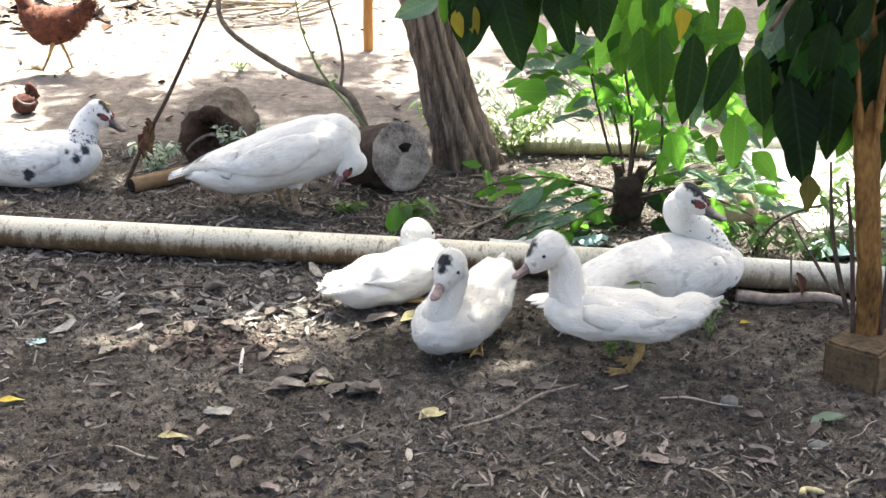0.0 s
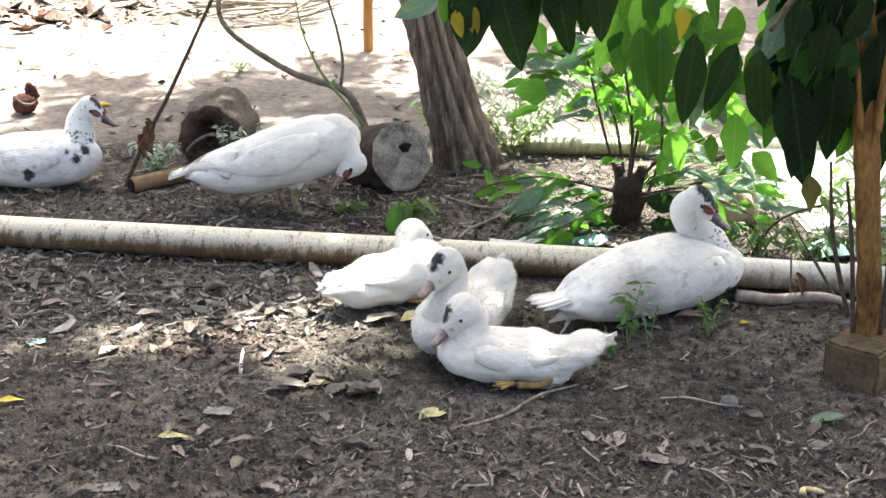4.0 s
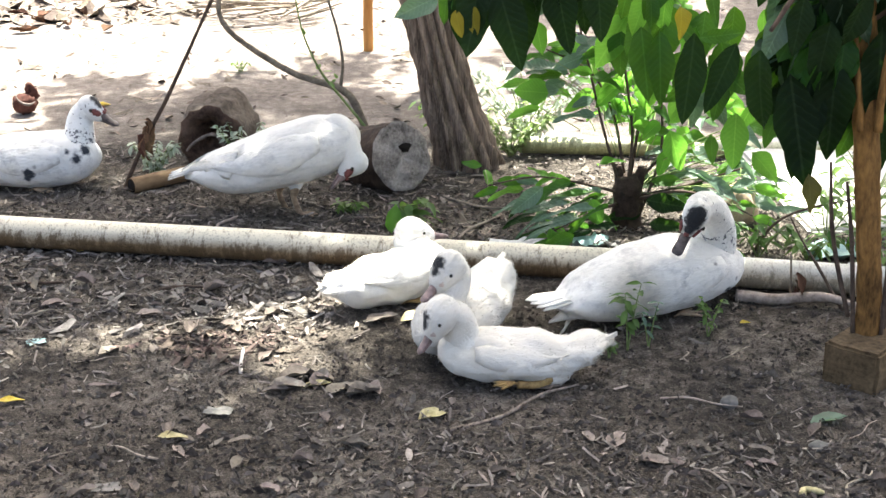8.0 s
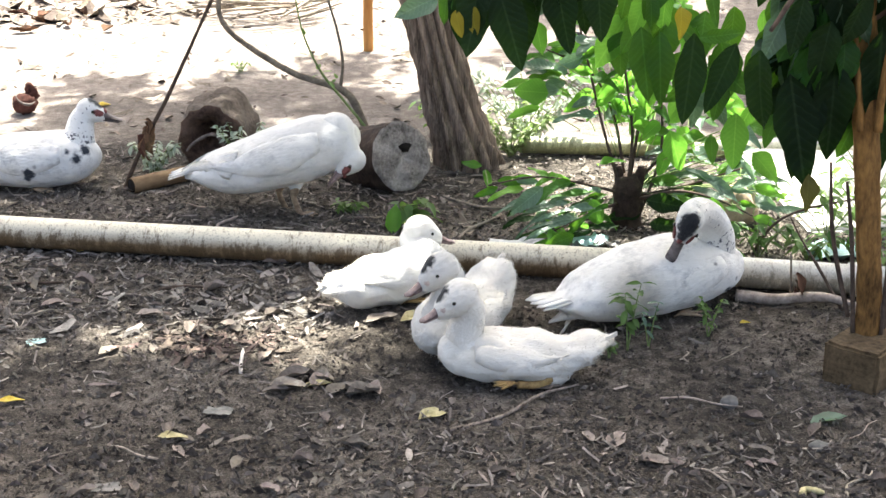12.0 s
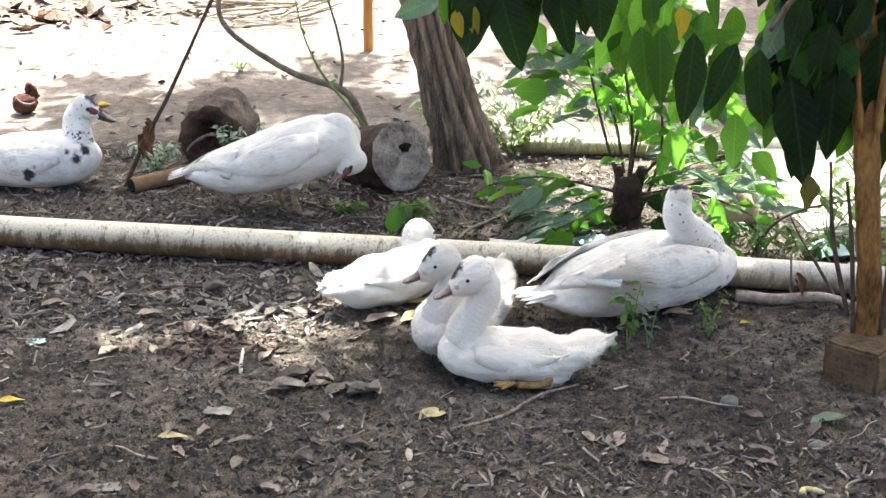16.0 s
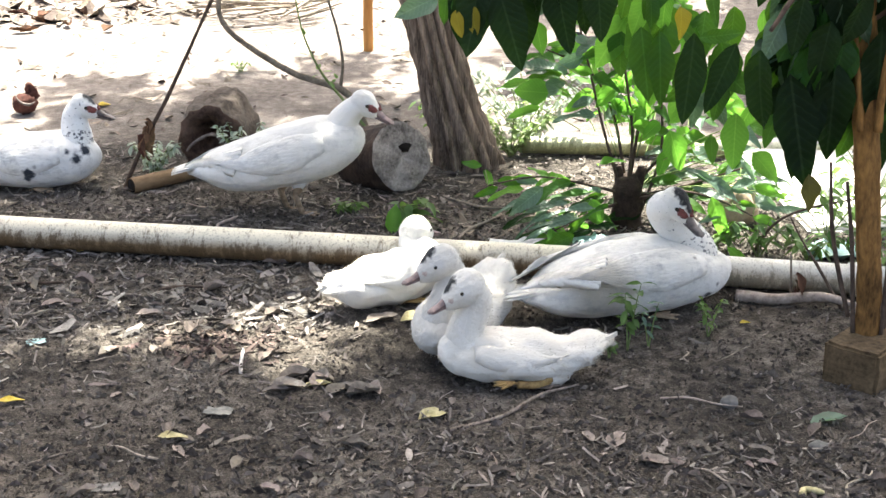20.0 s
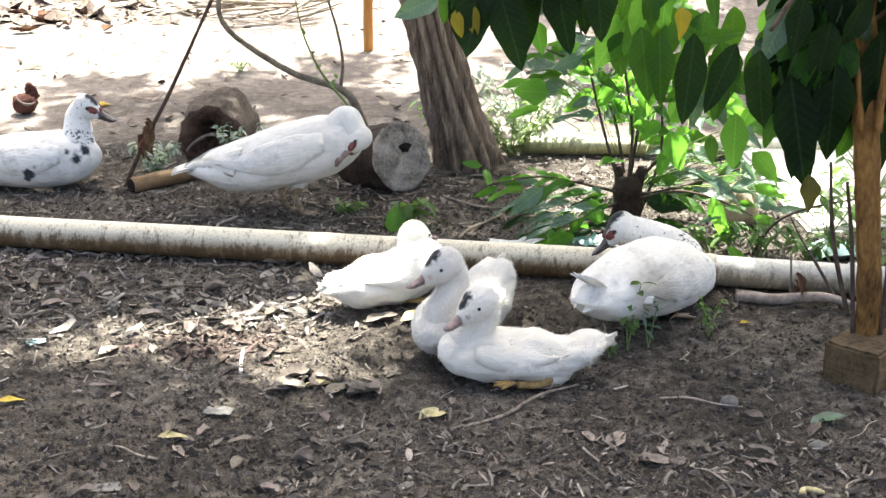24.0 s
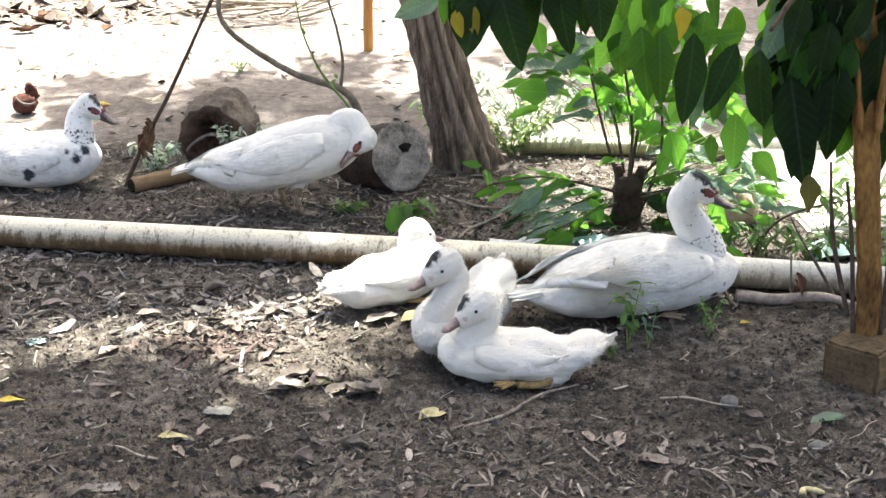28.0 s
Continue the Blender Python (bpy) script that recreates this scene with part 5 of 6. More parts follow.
# ---- birds ----
def body_shape(kx, ky, kz, tail, dip=0.0):
    """Stations of a duck's body: x, centre height, half height, half width; tail: height of the tail."""
    st = [(-0.33, tail, 0.006, 0.03), (-0.29, tail - 0.002, 0.03, 0.06), (-0.23, tail * 0.55 + 0.043, 0.069, 0.094), (-0.15, 0.1, 0.09, 0.108), (-0.05, 0.106, 0.106, 0.124), (0.05, 0.111, 0.112, 0.127),
          (0.13, 0.116, 0.109, 0.118), (0.2, 0.121, 0.094, 0.1), (0.25, 0.126, 0.066, 0.072), (0.278, 0.13, 0.03, 0.034), (0.284, 0.131, 0.008, 0.01)]
    return [(x * kx, (zc - dip * max(0, min(1, (x - 0.02) / 0.2)) * 0.5) * kz, (hh - dip * max(0, min(1, (x - 0.02) / 0.2)) * 0.5 * min(1, hh / 0.09)) * kz, hw * ky) for x, zc, hh, hw in st]


def body_data(st, rows=46, segs=36, fluff=0.004, seed=0.0):
    line = smooth_line(st, rows)
    loops = []
    for x, zc, hh, hw in line:
        loop = []
        for j in range(segs):
            th = 2 * math.pi * j / segs
            c, s = math.cos(th), math.sin(th)
            y = math.copysign(abs(c) ** 0.9, c) * max(hw, 0.002)
            z = zc + math.copysign(abs(s) ** (0.85 if s < 0 else 1.0), s) * max(hh, 0.002) * (0.95 if s < 0 else 1)
            p = Vector((x, y, z))
            d = Vector((0, c, s))
            p += d * (fluff * 1.6 * noise.noise(p * 14 + Vector((seed, 0, 0))) + fluff * noise.noise(Vector((p.x * 22, p.y * 55, p.z * 55 + seed))))
            p.z = max(p.z, 0.002)
            loop.append(p)
        loops.append(loop)
    return rings(loops)


def on_body(st, x, ang, off):
    xs = [s[0] for s in st]
    zc, hh, hw = (np.interp(x, xs, [s[k] for s in st]) for k in (1, 2, 3))
    a = radians(ang)
    return Vector((x, math.cos(a) * (hw + off), zc + math.sin(a) * (hh + off)))


def feather_data(L, W, droop=0.05, point=0.0):
    n = 5
    rows = []
    for i in range(n + 1):
        u = i / n
        w = W / 2 * (0.45 + 0.75 * u) * (1 if u < 0.75 else math.sqrt(max(0.02, 1 - ((u - 0.75) / 0.25) ** 2))) * (1 - point * u * u)
        z = -droop * L * u * u
        rows.append([(-u * L, -w, z - 0.0018), (-u * L, 0, z + 0.001), (-u * L, w, z - 0.0018), (-u * L, 0, z - 0.0035)])
    return rings(rows)


def tufts(data, count, length, rng, keep=lambda p: True, back=Vector((-1, 0, -0.15))):
    """Short wisps of down standing off the surface."""
    verts, faces = [], []
    v, f = data
    quads = [q for q in f if len(q) == 4]
    n = 0
    while n < count:
        q = rng.choice(quads)
        a, b, c, d = (Vector(v[i]) for i in q)
        u, w = rng.random(), rng.random()
        p = a.lerp(b, u).lerp(d.lerp(c, u), w)
        n += 1
        if not keep(p):
            continue
        nor = (b - a).cross(d - a)
        if nor.length < 1e-9:
            continue
        nor.normalize()
        t = (nor * 0.5 + back * 0.9 + Vector((rng.gauss(0, 0.35), rng.gauss(0, 0.35), rng.gauss(0, 0.35)))).normalized()
        s = t.cross(nor).normalized() * length * 0.11
        L = length * rng.uniform(0.5, 1.2)
        o = len(verts)
        verts += [p - s - nor * 0.001, p + s - nor * 0.001, p + t * L]
        faces.append((o, o + 1, o + 2))
    return verts, faces


def wing_point(st, kx, ky, x, u, v, off=0.0):
    """A point on a folded adult wing: u along it, v from -1 at its lower edge to 1 at its upper one."""
    top, low = 58 - 16 * u, -8 + 34 * u - 22 * math.sin(math.pi * u)
    w = math.sin(math.pi * min(1, 0.12 + u * 0.9)) ** 0.6
    a = (top + low) / 2 + (top - low) / 2 * w * v
    bulge = 0.002 + 0.015 * math.sin(math.pi * (min(1, max(-1, v)) + 1) / 2) ** 0.7 * (1 - 0.5 * u)
    return on_body(st, x * kx, a, bulge * min(1, ky + 0.2) + off)


def feather_rows(st, kx, ky, side, pivot, rng):
    """Rounded wing coverts in staggered overlapping rows, tips towards the tail."""
    verts, faces = [], []
    rows, cols = 8, 10
    for r in range(rows):
        u0 = 0.74 - 0.56 * r / (rows - 1)
        du = 0.12 + 0.1 * u0
        for c in range(cols):
            v0 = -0.92 + 1.84 * (c + (0.5 if r % 2 else 0.0)) / cols + rng.uniform(-0.03, 0.03)
            dv = 0.125
            o = len(verts)
            for fu, fv, lift in ((0, -0.5, 0.0), (0, 0.5, 0.0), (0.55, -1, 0.0004), (0.5, 0, 0.0026), (0.55, 1, 0.0004), (0.88, -0.68, 0.0014), (0.88, 0.68, 0.0014), (1.0, 0, 0.003)):
                u = u0 + du * fu * rng.uniform(0.93, 1.07)
                p = wing_point(st, kx, ky, 0.155 - 0.39 * u, u, v0 + dv * fv, lift)
                p.y *= side
                verts.append(p - pivot)
            q = [(o, o + 3, o + 2), (o, o + 1, o + 3), (o + 1, o + 4, o + 3), (o + 2, o + 3, o + 7, o + 5), (o + 3, o + 4, o + 6, o + 7)]
            faces += q if side < 0 else [tuple(reversed(f)) for f in q]
    return verts, faces


def head_data():
    st = [(-0.05, 0.004, 0.006, 0.006), (-0.046, 0.003, 0.022, 0.02), (-0.034, 0.004, 0.037, 0.033), (-0.012, 0.006, 0.044, 0.038), (0.012, 0.004, 0.041, 0.035), (0.032, -0.002, 0.032, 0.027), (0.048, -0.008, 0.023, 0.019), (0.056, -0.011, 0.016, 0.014)]
    return body_ring(st)


def body_ring(st, rows=22, segs=26, fluff=0.0012):
    loops = []
    for x, zc, hh, hw in smooth_line(st, rows):
        loop = []
        for j in range(segs):
            th = 2 * math.pi * j / segs
            p = Vector((x, math.cos(th) * max(hw, 0.001), zc + math.sin(th) * max(hh, 0.001)))
            loop.append(p + Vector((0, math.cos(th), math.sin(th))) * fluff * noise.noise(p * 90))
        loops.append(loop)
    return rings(loops)


def bill_data(upper):
    if upper:
        st = [(0.0, 0.0, 0.014, 0.013), (0.012, -0.002, 0.011, 0.0125), (0.028, -0.006, 0.0065, 0.0125), (0.045, -0.009, 0.0045, 0.0135), (0.055, -0.0105, 0.003, 0.012), (0.06, -0.012, 0.001, 0.006)]
    else:
        st = [(0.0, -0.012, 0.005, 0.011), (0.025, -0.0145, 0.003, 0.0105), (0.045, -0.0155, 0.0025, 0.011), (0.053, -0.016, 0.001, 0.006)]
    return body_ring(st, 12, 14, 0)


def foot_data(k):
    """A webbed foot lying flat: three toes, webs between, a hind toe."""
    datas = []
    for a, L in ((-26, 0.075), (0, 0.085), (26, 0.075)):
        d = Vector((math.cos(radians(a)), math.sin(radians(a)), 0))
        datas.append(tube_data([(0, 0, 0.012), tuple(d * L * 0.5 + Vector((0, 0, 0.009))), tuple(d * L + Vector((0, 0, 0.004)))], [0.0065, 0.0055, 0.003], segs=7, steps=8))
    datas.append(tube_data([(0, 0, 0.012), (-0.02, 0.003, 0.004)], [0.005, 0.0025], segs=6, steps=4))
    web = []
    for a in np.linspace(-26, 26, 9):
        d = Vector((math.cos(radians(a)), math.sin(radians(a)), 0))
        L = 0.071 - 0.014 * abs(math.sin(radians(a * 6.9)))
        web.append([tuple(d * L * u + Vector((0, 0, 0.009 - 0.005 * u))) for u in (0.08, 0.4, 0.7, 1.0)])
    lo = [[(x, y, z - 0.003) for x, y, z in r] for r in web]
    loops = [w + l[::-1] for w, l in zip(web, lo)]
    datas.append(rings(loops))
    v, f = join(*datas)
    return [tuple(c * k for c in p) for p in v], f


NECK = 18


def duck(name, label, m, young, spots=(), speckle=0.0, crown=(), face=None, bill=None, foot=None, legs="tucked", scale=1.0, tall=1.0, long=1.0, tail=0.09, base=(0.76, 0.745, 0.71), group="ducks", dip=0.0, thick=1.0, stain=None, mark=(0.02, 0.022, 0.026), smudge=0.12):
    """A duck in parts: body, wings with flight feathers, tail feathers, neck in short overlapping pieces, head with bill and eyes, legs."""
    t = thing(name, m, label, "duck", group)
    rng = random.Random(len(label) * 7 + len(spots))
    seed = rng.uniform(0, 50)
    kx, ky, kz = ((0.745, 0.72, 0.66) if young else (1, 1, 1))
    kx, ky, kz = kx * scale * long, ky * scale, kz * scale * tall
    st = body_shape(kx, ky, kz, tail, dip)
    mat = plumage(name + "_plumage", base, spots, 0, 0.2, mark, 1.0, stain, smudge=smudge)
    bd = body_data(st, fluff=0.0085 if young else 0.0032, seed=seed)
    body = part("body", mesh("body", *bd, mat), t)
    fluff = plumage(name + "_down", base, spots, 0, 0.1, mark, thin=True, smudge=smudge)
    tagged(part("down", mesh("down", *tufts(bd, 5000 if young else 2500, 0.0095 if young else 0.006, rng, lambda p: p.z > 0.015), fluff, False), body), kind="stuff")
    shoulder = Vector((0.15 * kx, 0, 0.135 * kz))
    wings = []
    for side in (1, -1):
        loops = []
        span = np.linspace(0.155, -0.235 if not young else -0.17, 16)
        for i, x in enumerate(span):
            u = i / 15
            top, low = 58 - 16 * u, -8 + 34 * u - 22 * math.sin(math.pi * u)
            w = math.sin(math.pi * min(1, 0.12 + u * 0.9)) ** 0.6
            mid = (top + low) / 2
            loop = []
            n = 11
            for k in range(n):
                a = mid + (top - low) / 2 * w * (2 * k / (n - 1) - 1)
                bulge = (-0.004 if young else 0.002) + (0.012 if young else 0.015) * math.sin(math.pi * k / (n - 1)) ** 0.7 * (1 - 0.5 * u)
                p = on_body(st, x * kx, a, bulge * min(1, ky + 0.2))
                p += Vector((0, 0.7, 0.7)) * 0.0035 * noise.noise(Vector((x * 60, a * 0.14, seed)))
                loop.append((p.x, p.y * side, p.z))
            for k in range(n)[::-1]:
                a = mid + (top - low) / 2 * w * (2 * k / (n - 1) - 1)
                p = on_body(st, x * kx, a, -0.008)
                loop.append((p.x, p.y * side, p.z))
            loops.append(loop)
        wd = rings(loops)
        pivot = Vector((shoulder.x, 0.1 * ky * side, shoulder.z))
        wv = [Vector(p) - pivot for p in wd[0]]
        wmat = plumage(name + "_wing_plumage", base, [(x - pivot.x, y - pivot.y, z - pivot.z, r) for x, y, z, r in spots], 0, 0.2, mark, stain=stain and (stain[0] - pivot.x, stain[1] - pivot.y, stain[2] - pivot.z, stain[3]), smudge=smudge * 1.2) if spots else mat
        if side > 0:
            wd = (wv, [tuple(reversed(q)) for q in wd[1]])
        else:
            wd = (wv, wd[1])
        wing = part("wing", mesh("wing", *wd, wmat), t, m=Matrix.Translation(pivot))
        tagged(part("wing_down", mesh("wing_down", *tufts(wd, 800 if young else 500, 0.008 if young else 0.006, rng), wmat if spots else fluff, False), wing), kind="stuff")
        if not young:
            tagged(part("covert_plumage", mesh("covert_plumage", *feather_rows(st, kx, ky, side, pivot, rng), wmat), wing), kind="stuff")
            for k in range(8):
                L = (0.2 + 0.012 * k) * kx
                ang = 50 - 6.5 * k
                p = on_body(st, (-0.12 - 0.006 * k) * kx, ang, 0.012 - 0.0008 * k)
                tip = on_body(st, (-0.268 - 0.011 * (7 - k) + 0.012 * (k % 2)) * kx, 66 - 4 * k, 0.012)
                p.y *= side
                tip.y = max(tip.y, 0.008 + 0.004 * k) * side
                tip.z += 0.008
                ax = (p - tip).normalized()
                out = Vector((0, math.cos(radians(ang)) * side, math.sin(radians(ang))))
                out = (out - ax * out.dot(ax)).normalized()
                fm = Matrix.Translation(p - pivot) @ Matrix((ax, out.cross(ax), out)).transposed().to_4x4()
                part("flight_feather", mesh("flight_feather", *feather_data((tip - p).length, 0.042 * kx, 0.03, 0.35), mat), wing, m=fm)
        wings.append(wing)
    rump = []
    for k in range(7):
        a = (k - 3) * (3.2 if not young else 1.2)
        tz = st[1][1]
        fm = pose(-0.24 * kx, (k - 3) * (0.006 if not young else 0.003) * ky, tz + (0.016 if not young else -0.004) * kz + 0.004 * (k % 2), 4 * (k - 3), 0, -a)
        rump.append(part("tail_feather", mesh("tail_feather", *feather_data((0.145 if not young else 0.105) * kx, (0.052 if not young else 0.024) * kx, -0.15 if young else 0.02, 0.8 if young else 0.4), mat), t, m=fm @ pose(0, 0, 0, 0, 12 if young else 0, 0)))
    # neck pieces, thick at the chest, slim at the head
    nmat = plumage(name + "_neck_plumage", base, (), speckle * 0.95, 0.12, scale=1.6)
    collar = plumage(name + "_collar_plumage", base, (), speckle + 0.08, 0.12, scale=1.6) if speckle > 0.35 else nmat
    neck = []
    r0, r1 = (0.068, 0.038) if not young else (0.056, 0.037)
    r0, r1 = r0 * min(1.0, scale + 0.03) * thick, r1 * min(1.0, scale + 0.06) * thick
    for i in range(NECK):
        u = i / (NECK - 1)
        r = r0 + (r1 - r0) * u ** 0.7
        nd = blob_data(0.046 + 0.014 * (1 - u) if not young else 0.048 + 0.012 * (1 - u), r, r, 12, 20, 0.03, 5, i * 0.15)
        o = part("neck_segment", mesh("neck_segment", *nd, collar if 3 <= i <= 7 else nmat), t)
        if young:
            tagged(part("down", mesh("down", *tufts(nd, 160, 0.008, rng, back=Vector((0, 0, 0))), fluff, False), o), kind="stuff")
        neck.append(o)
    hmat = plumage(name + "_head_plumage", base, crown, speckle * 0.9, 0.15, scale=2.2)
    hs = 1.12 if young else 1.0
    hd = moved(head_data(), Matrix.Scale(hs, 4))
    head = part("head", mesh("head", *hd, hmat), t)
    if young:
        tagged(part("down", mesh("down", *tufts(hd, 700, 0.007, rng, lambda p: p.x < 0.02), hmat, False), head), kind="stuff")
    part("upper_bill", mesh("upper_bill", *bill_data(True), bill or M_BILL_PINK), head, m=pose(0.044 * hs, 0, -0.006) @ Matrix.Scale(1.02 if young else 1.22, 4))
    part("lower_bill", mesh("lower_bill", *bill_data(False), bill or M_BILL_PINK), head, m=pose(0.044 * hs, 0, -0.006) @ Matrix.Scale(1.02 if young else 1.22, 4))
    for side in (1, -1):
        part("eye", mesh("eye", *blob_data(0.0065 if not young else 0.005, 0.0045, 0.0062 if not young else 0.0047, 8, 10), M_EYE), head, m=pose(0.018 * hs, side * (0.0345 if not young else 0.0325) * hs, 0.011 * hs))
        if face:
            part("face_skin", mesh("face_skin", *blob_data(0.02 if not young else 0.014, 0.0055 if not young else 0.0045, 0.012 if not young else 0.009, 10, 16, 0.4, 3.0, side + 3), face), head, "bare warty skin round the eye" if not young else "bare pale skin before the eye", pose((0.034 if not young else 0.038) * hs, side * (0.0245 if not young else 0.0195) * hs, 0.006 if not young else -0.001, 0, 14, -17 * side))
    if face and not young:
        part("bill_knob", mesh("bill_knob", *blob_data(0.009, 0.008, 0.007, 8, 12, 0.4, 3.0, 1), face), head, "", pose(0.052 * hs, 0, 0.008))
    foot = foot or M_FOOT
    feet = []
    hip = 0.02
    for side in (1, -1):
        if legs == "standing":
            leg = part("leg", mesh("leg", *tube_data([(0, 0, 0.03), (-0.004, 0, -0.02), (-0.012, 0, -0.05), (0.004, 0, -0.105)], [0.022, 0.016, 0.0105, 0.0095], segs=12, steps=16, rough=0.1, freq=50), foot), t)
            part("thigh", mesh("thigh", *blob_data(0.03, 0.023, 0.038, 10, 14, 0.1, 4), mat), leg, m=pose(0.0, 0, 0.012, 0, 8, 0))
            ft = part("foot", mesh("foot", *foot_data(0.72), foot), leg, m=pose(0.004, 0, -0.116))
            feet.append((leg, ft))
        else:
            part("foot", mesh("foot", *foot_data(0.9), foot), t, "yellow webbed foot tucked beside the belly" if foot == M_FOOT else "", pose(0.03 * kx, side * (0.082 * ky), 0.002, 0, 0, side * 4))
    return dict(ob=t, neck=neck, head=head, base=Vector((0.175 * kx, 0, (0.14 - dip * 0.6) * kz)), legs=feet, wings=wings, rump=rump, young=young, long=0.15 if young else 0.22, size=(kx, ky, kz))


def bezier(p0, p1, p2, p3, u):
    v = 1 - u
    return p0 * v ** 3 + p1 * 3 * v * v * u + p2 * 3 * v * u * u + p3 * u ** 3, ((p1 - p0) * v * v + (p2 - p1) * 2 * v * u + (p3 - p2) * u * u).normalized()


def blend(rows, t):
    """The pose at t between keyed poses, eased."""
    if t <= rows[0][0]:
        return rows[0][1]
    for (a, p), (b, q) in zip(rows, rows[1:]):
        if t <= b:
            k = (t - a) / (b - a)
            k = k * k * (3 - 2 * k)
            return Matrix.LocRotScale(p.translation.lerp(q.translation, k), p.to_quaternion().slerp(q.to_quaternion(), k), None)
    return rows[-1][1]


def times_of(*tables):
    ts = {0.0, 28.0}
    for rows in tables:
        ks = [r[0] for r in rows]
        for a, b in zip(ks, ks[1:]):
            n = max(1, min(6, round((b - a) / 0.15)))
            ts.update(round(a + (b - a) * i / n, 2) for i in range(n + 1))
    return sorted(ts)


def drive(d, body_rows, head_rows):
    """Keys a duck: its body, its head, and the neck pieces that follow between them."""
    walk(d["ob"], [(t, blend(body_rows, t)) for t in times_of(body_rows)])
    ts = times_of(head_rows)
    tracks = [[] for _ in d["neck"]]
    heads = []
    for t in ts:
        h = blend(head_rows, t)
        hp, hr = h.translation, h.to_3x3()
        p0 = d["base"]
        p3 = hp + hr @ Vector((-0.018, 0, -0.012))
        gap = (p3 - p0).length
        reach = max(gap * 0.4, (d["long"] - gap) * 0.7)
        p1 = p0 + Vector((0.72, 0, 0.69)) * reach
        p2 = p3 + hr @ Vector((-0.6, 0, -0.8)) * reach
        for i, rows in enumerate(tracks):
            p, g = bezier(p0, p1, p2, p3, i / (NECK - 1))
            q = g.to_track_quat("X", "Z")
            rows.append((t, Matrix.LocRotScale(p, q, None)))
        heads.append((t, h))
    walk(d["head"], heads)
    for o, rows in zip(d["neck"], tracks):
        walk(o, rows)


BLACKCAP = ((-0.014, 0.0, 0.06, 0.036), (0.008, 0.0, 0.06, 0.042), (0.028, 0.0, 0.05, 0.038), (0.046, 0.0, 0.024, 0.022))
spotted_duck = duck("duck", "white duck with black spots resting on the ground", pose(-1.508, 5.38, 0, 0, 0, -4), False, spots=((0.03, -0.125, 0.08, 0.027), (0.022, -0.122, 0.06, 0.02), (0.055, -0.12, 0.11, 0.012), (0.13, -0.11, 0.03, 0.015), (0.19, -0.075, 0.13, 0.024), (0.215, -0.05, 0.15, 0.024), (0.165, -0.09, 0.16, 0.014)), speckle=0.4,
                    crown=((0.012, 0, 0.05, 0.024), (0.03, 0.0, 0.036, 0.022)), face=M_FACE_RED, bill=M_BILL_DARK, foot=M_FOOT_GREY, scale=0.91, base=(0.78, 0.79, 0.79), thick=1.12, mark=(0.03, 0.037, 0.05), smudge=0.5)
preening_duck = duck("duck", "white adult duck standing and preening its breast", pose(-0.53, 5.04, 0.088, 0, -9, 0), False, spots=((-0.12, -0.08, 0.2, 0.014),), speckle=0.3, face=M_FACE_RED, bill=M_BILL_PINK, foot=M_FOOT_GREY, legs="standing", tail=0.12, tall=0.95, base=(0.76, 0.75, 0.72), smudge=0.32)
large_duck = duck("duck", "large white duck with a black crest lying by the pipe", pose(0.592, 4.19, 0, 0, 0, -20), False, spots=((0.19, -0.1, 0.06, 0.016), (0.215, -0.09, 0.09, 0.013), (0.15, -0.12, 0.05, 0.011), (0.06, -0.12, 0.15, 0.01), (0.13, -0.11, 0.16, 0.01), (-0.16, -0.1, 0.16, 0.008), (0.23, -0.07, 0.115, 0.012)), speckle=0.37,
                  crown=BLACKCAP, face=M_FACE_RED, bill=M_BILL_PALE, long=1.08, foot=M_FOOT_GREY, dip=0.045, thick=1.06, base=(0.82, 0.81, 0.78), stain=(-0.15, -0.11, 0.1, 0.12), smudge=0.42)
far_duck = duck("young_duck", "white young duck lying with its back to the others", pose(-0.175, 4.26, 0, 0, 0, 35), True, face=None, bill=M_BILL_PINK, base=(0.79, 0.775, 0.735), tail=0.12, long=0.95)
front_duck = duck("young_duck", "white young duck with a black crown lying chest forward", pose(0.07, 4.0, 0, 0, 0, -116), True, crown=((0.026, 0, 0.057, 0.03), (0.045, 0.0, 0.043, 0.024)), face=M_FACE_PINK, base=(0.66, 0.645, 0.61), scale=1.08, tail=0.2)
walking_duck = duck("young_duck", "downy white young duck that walks up and lies down", pose(0.45, 3.74, 0.105, 0, 0, 180), True, crown=((0.037, 0.0, 0.05, 0.027), (0.052, 0.0, 0.031, 0.021)), face=M_FACE_PINK, legs="standing", base=(0.8, 0.77, 0.71), tail=0.17, tall=0.92)


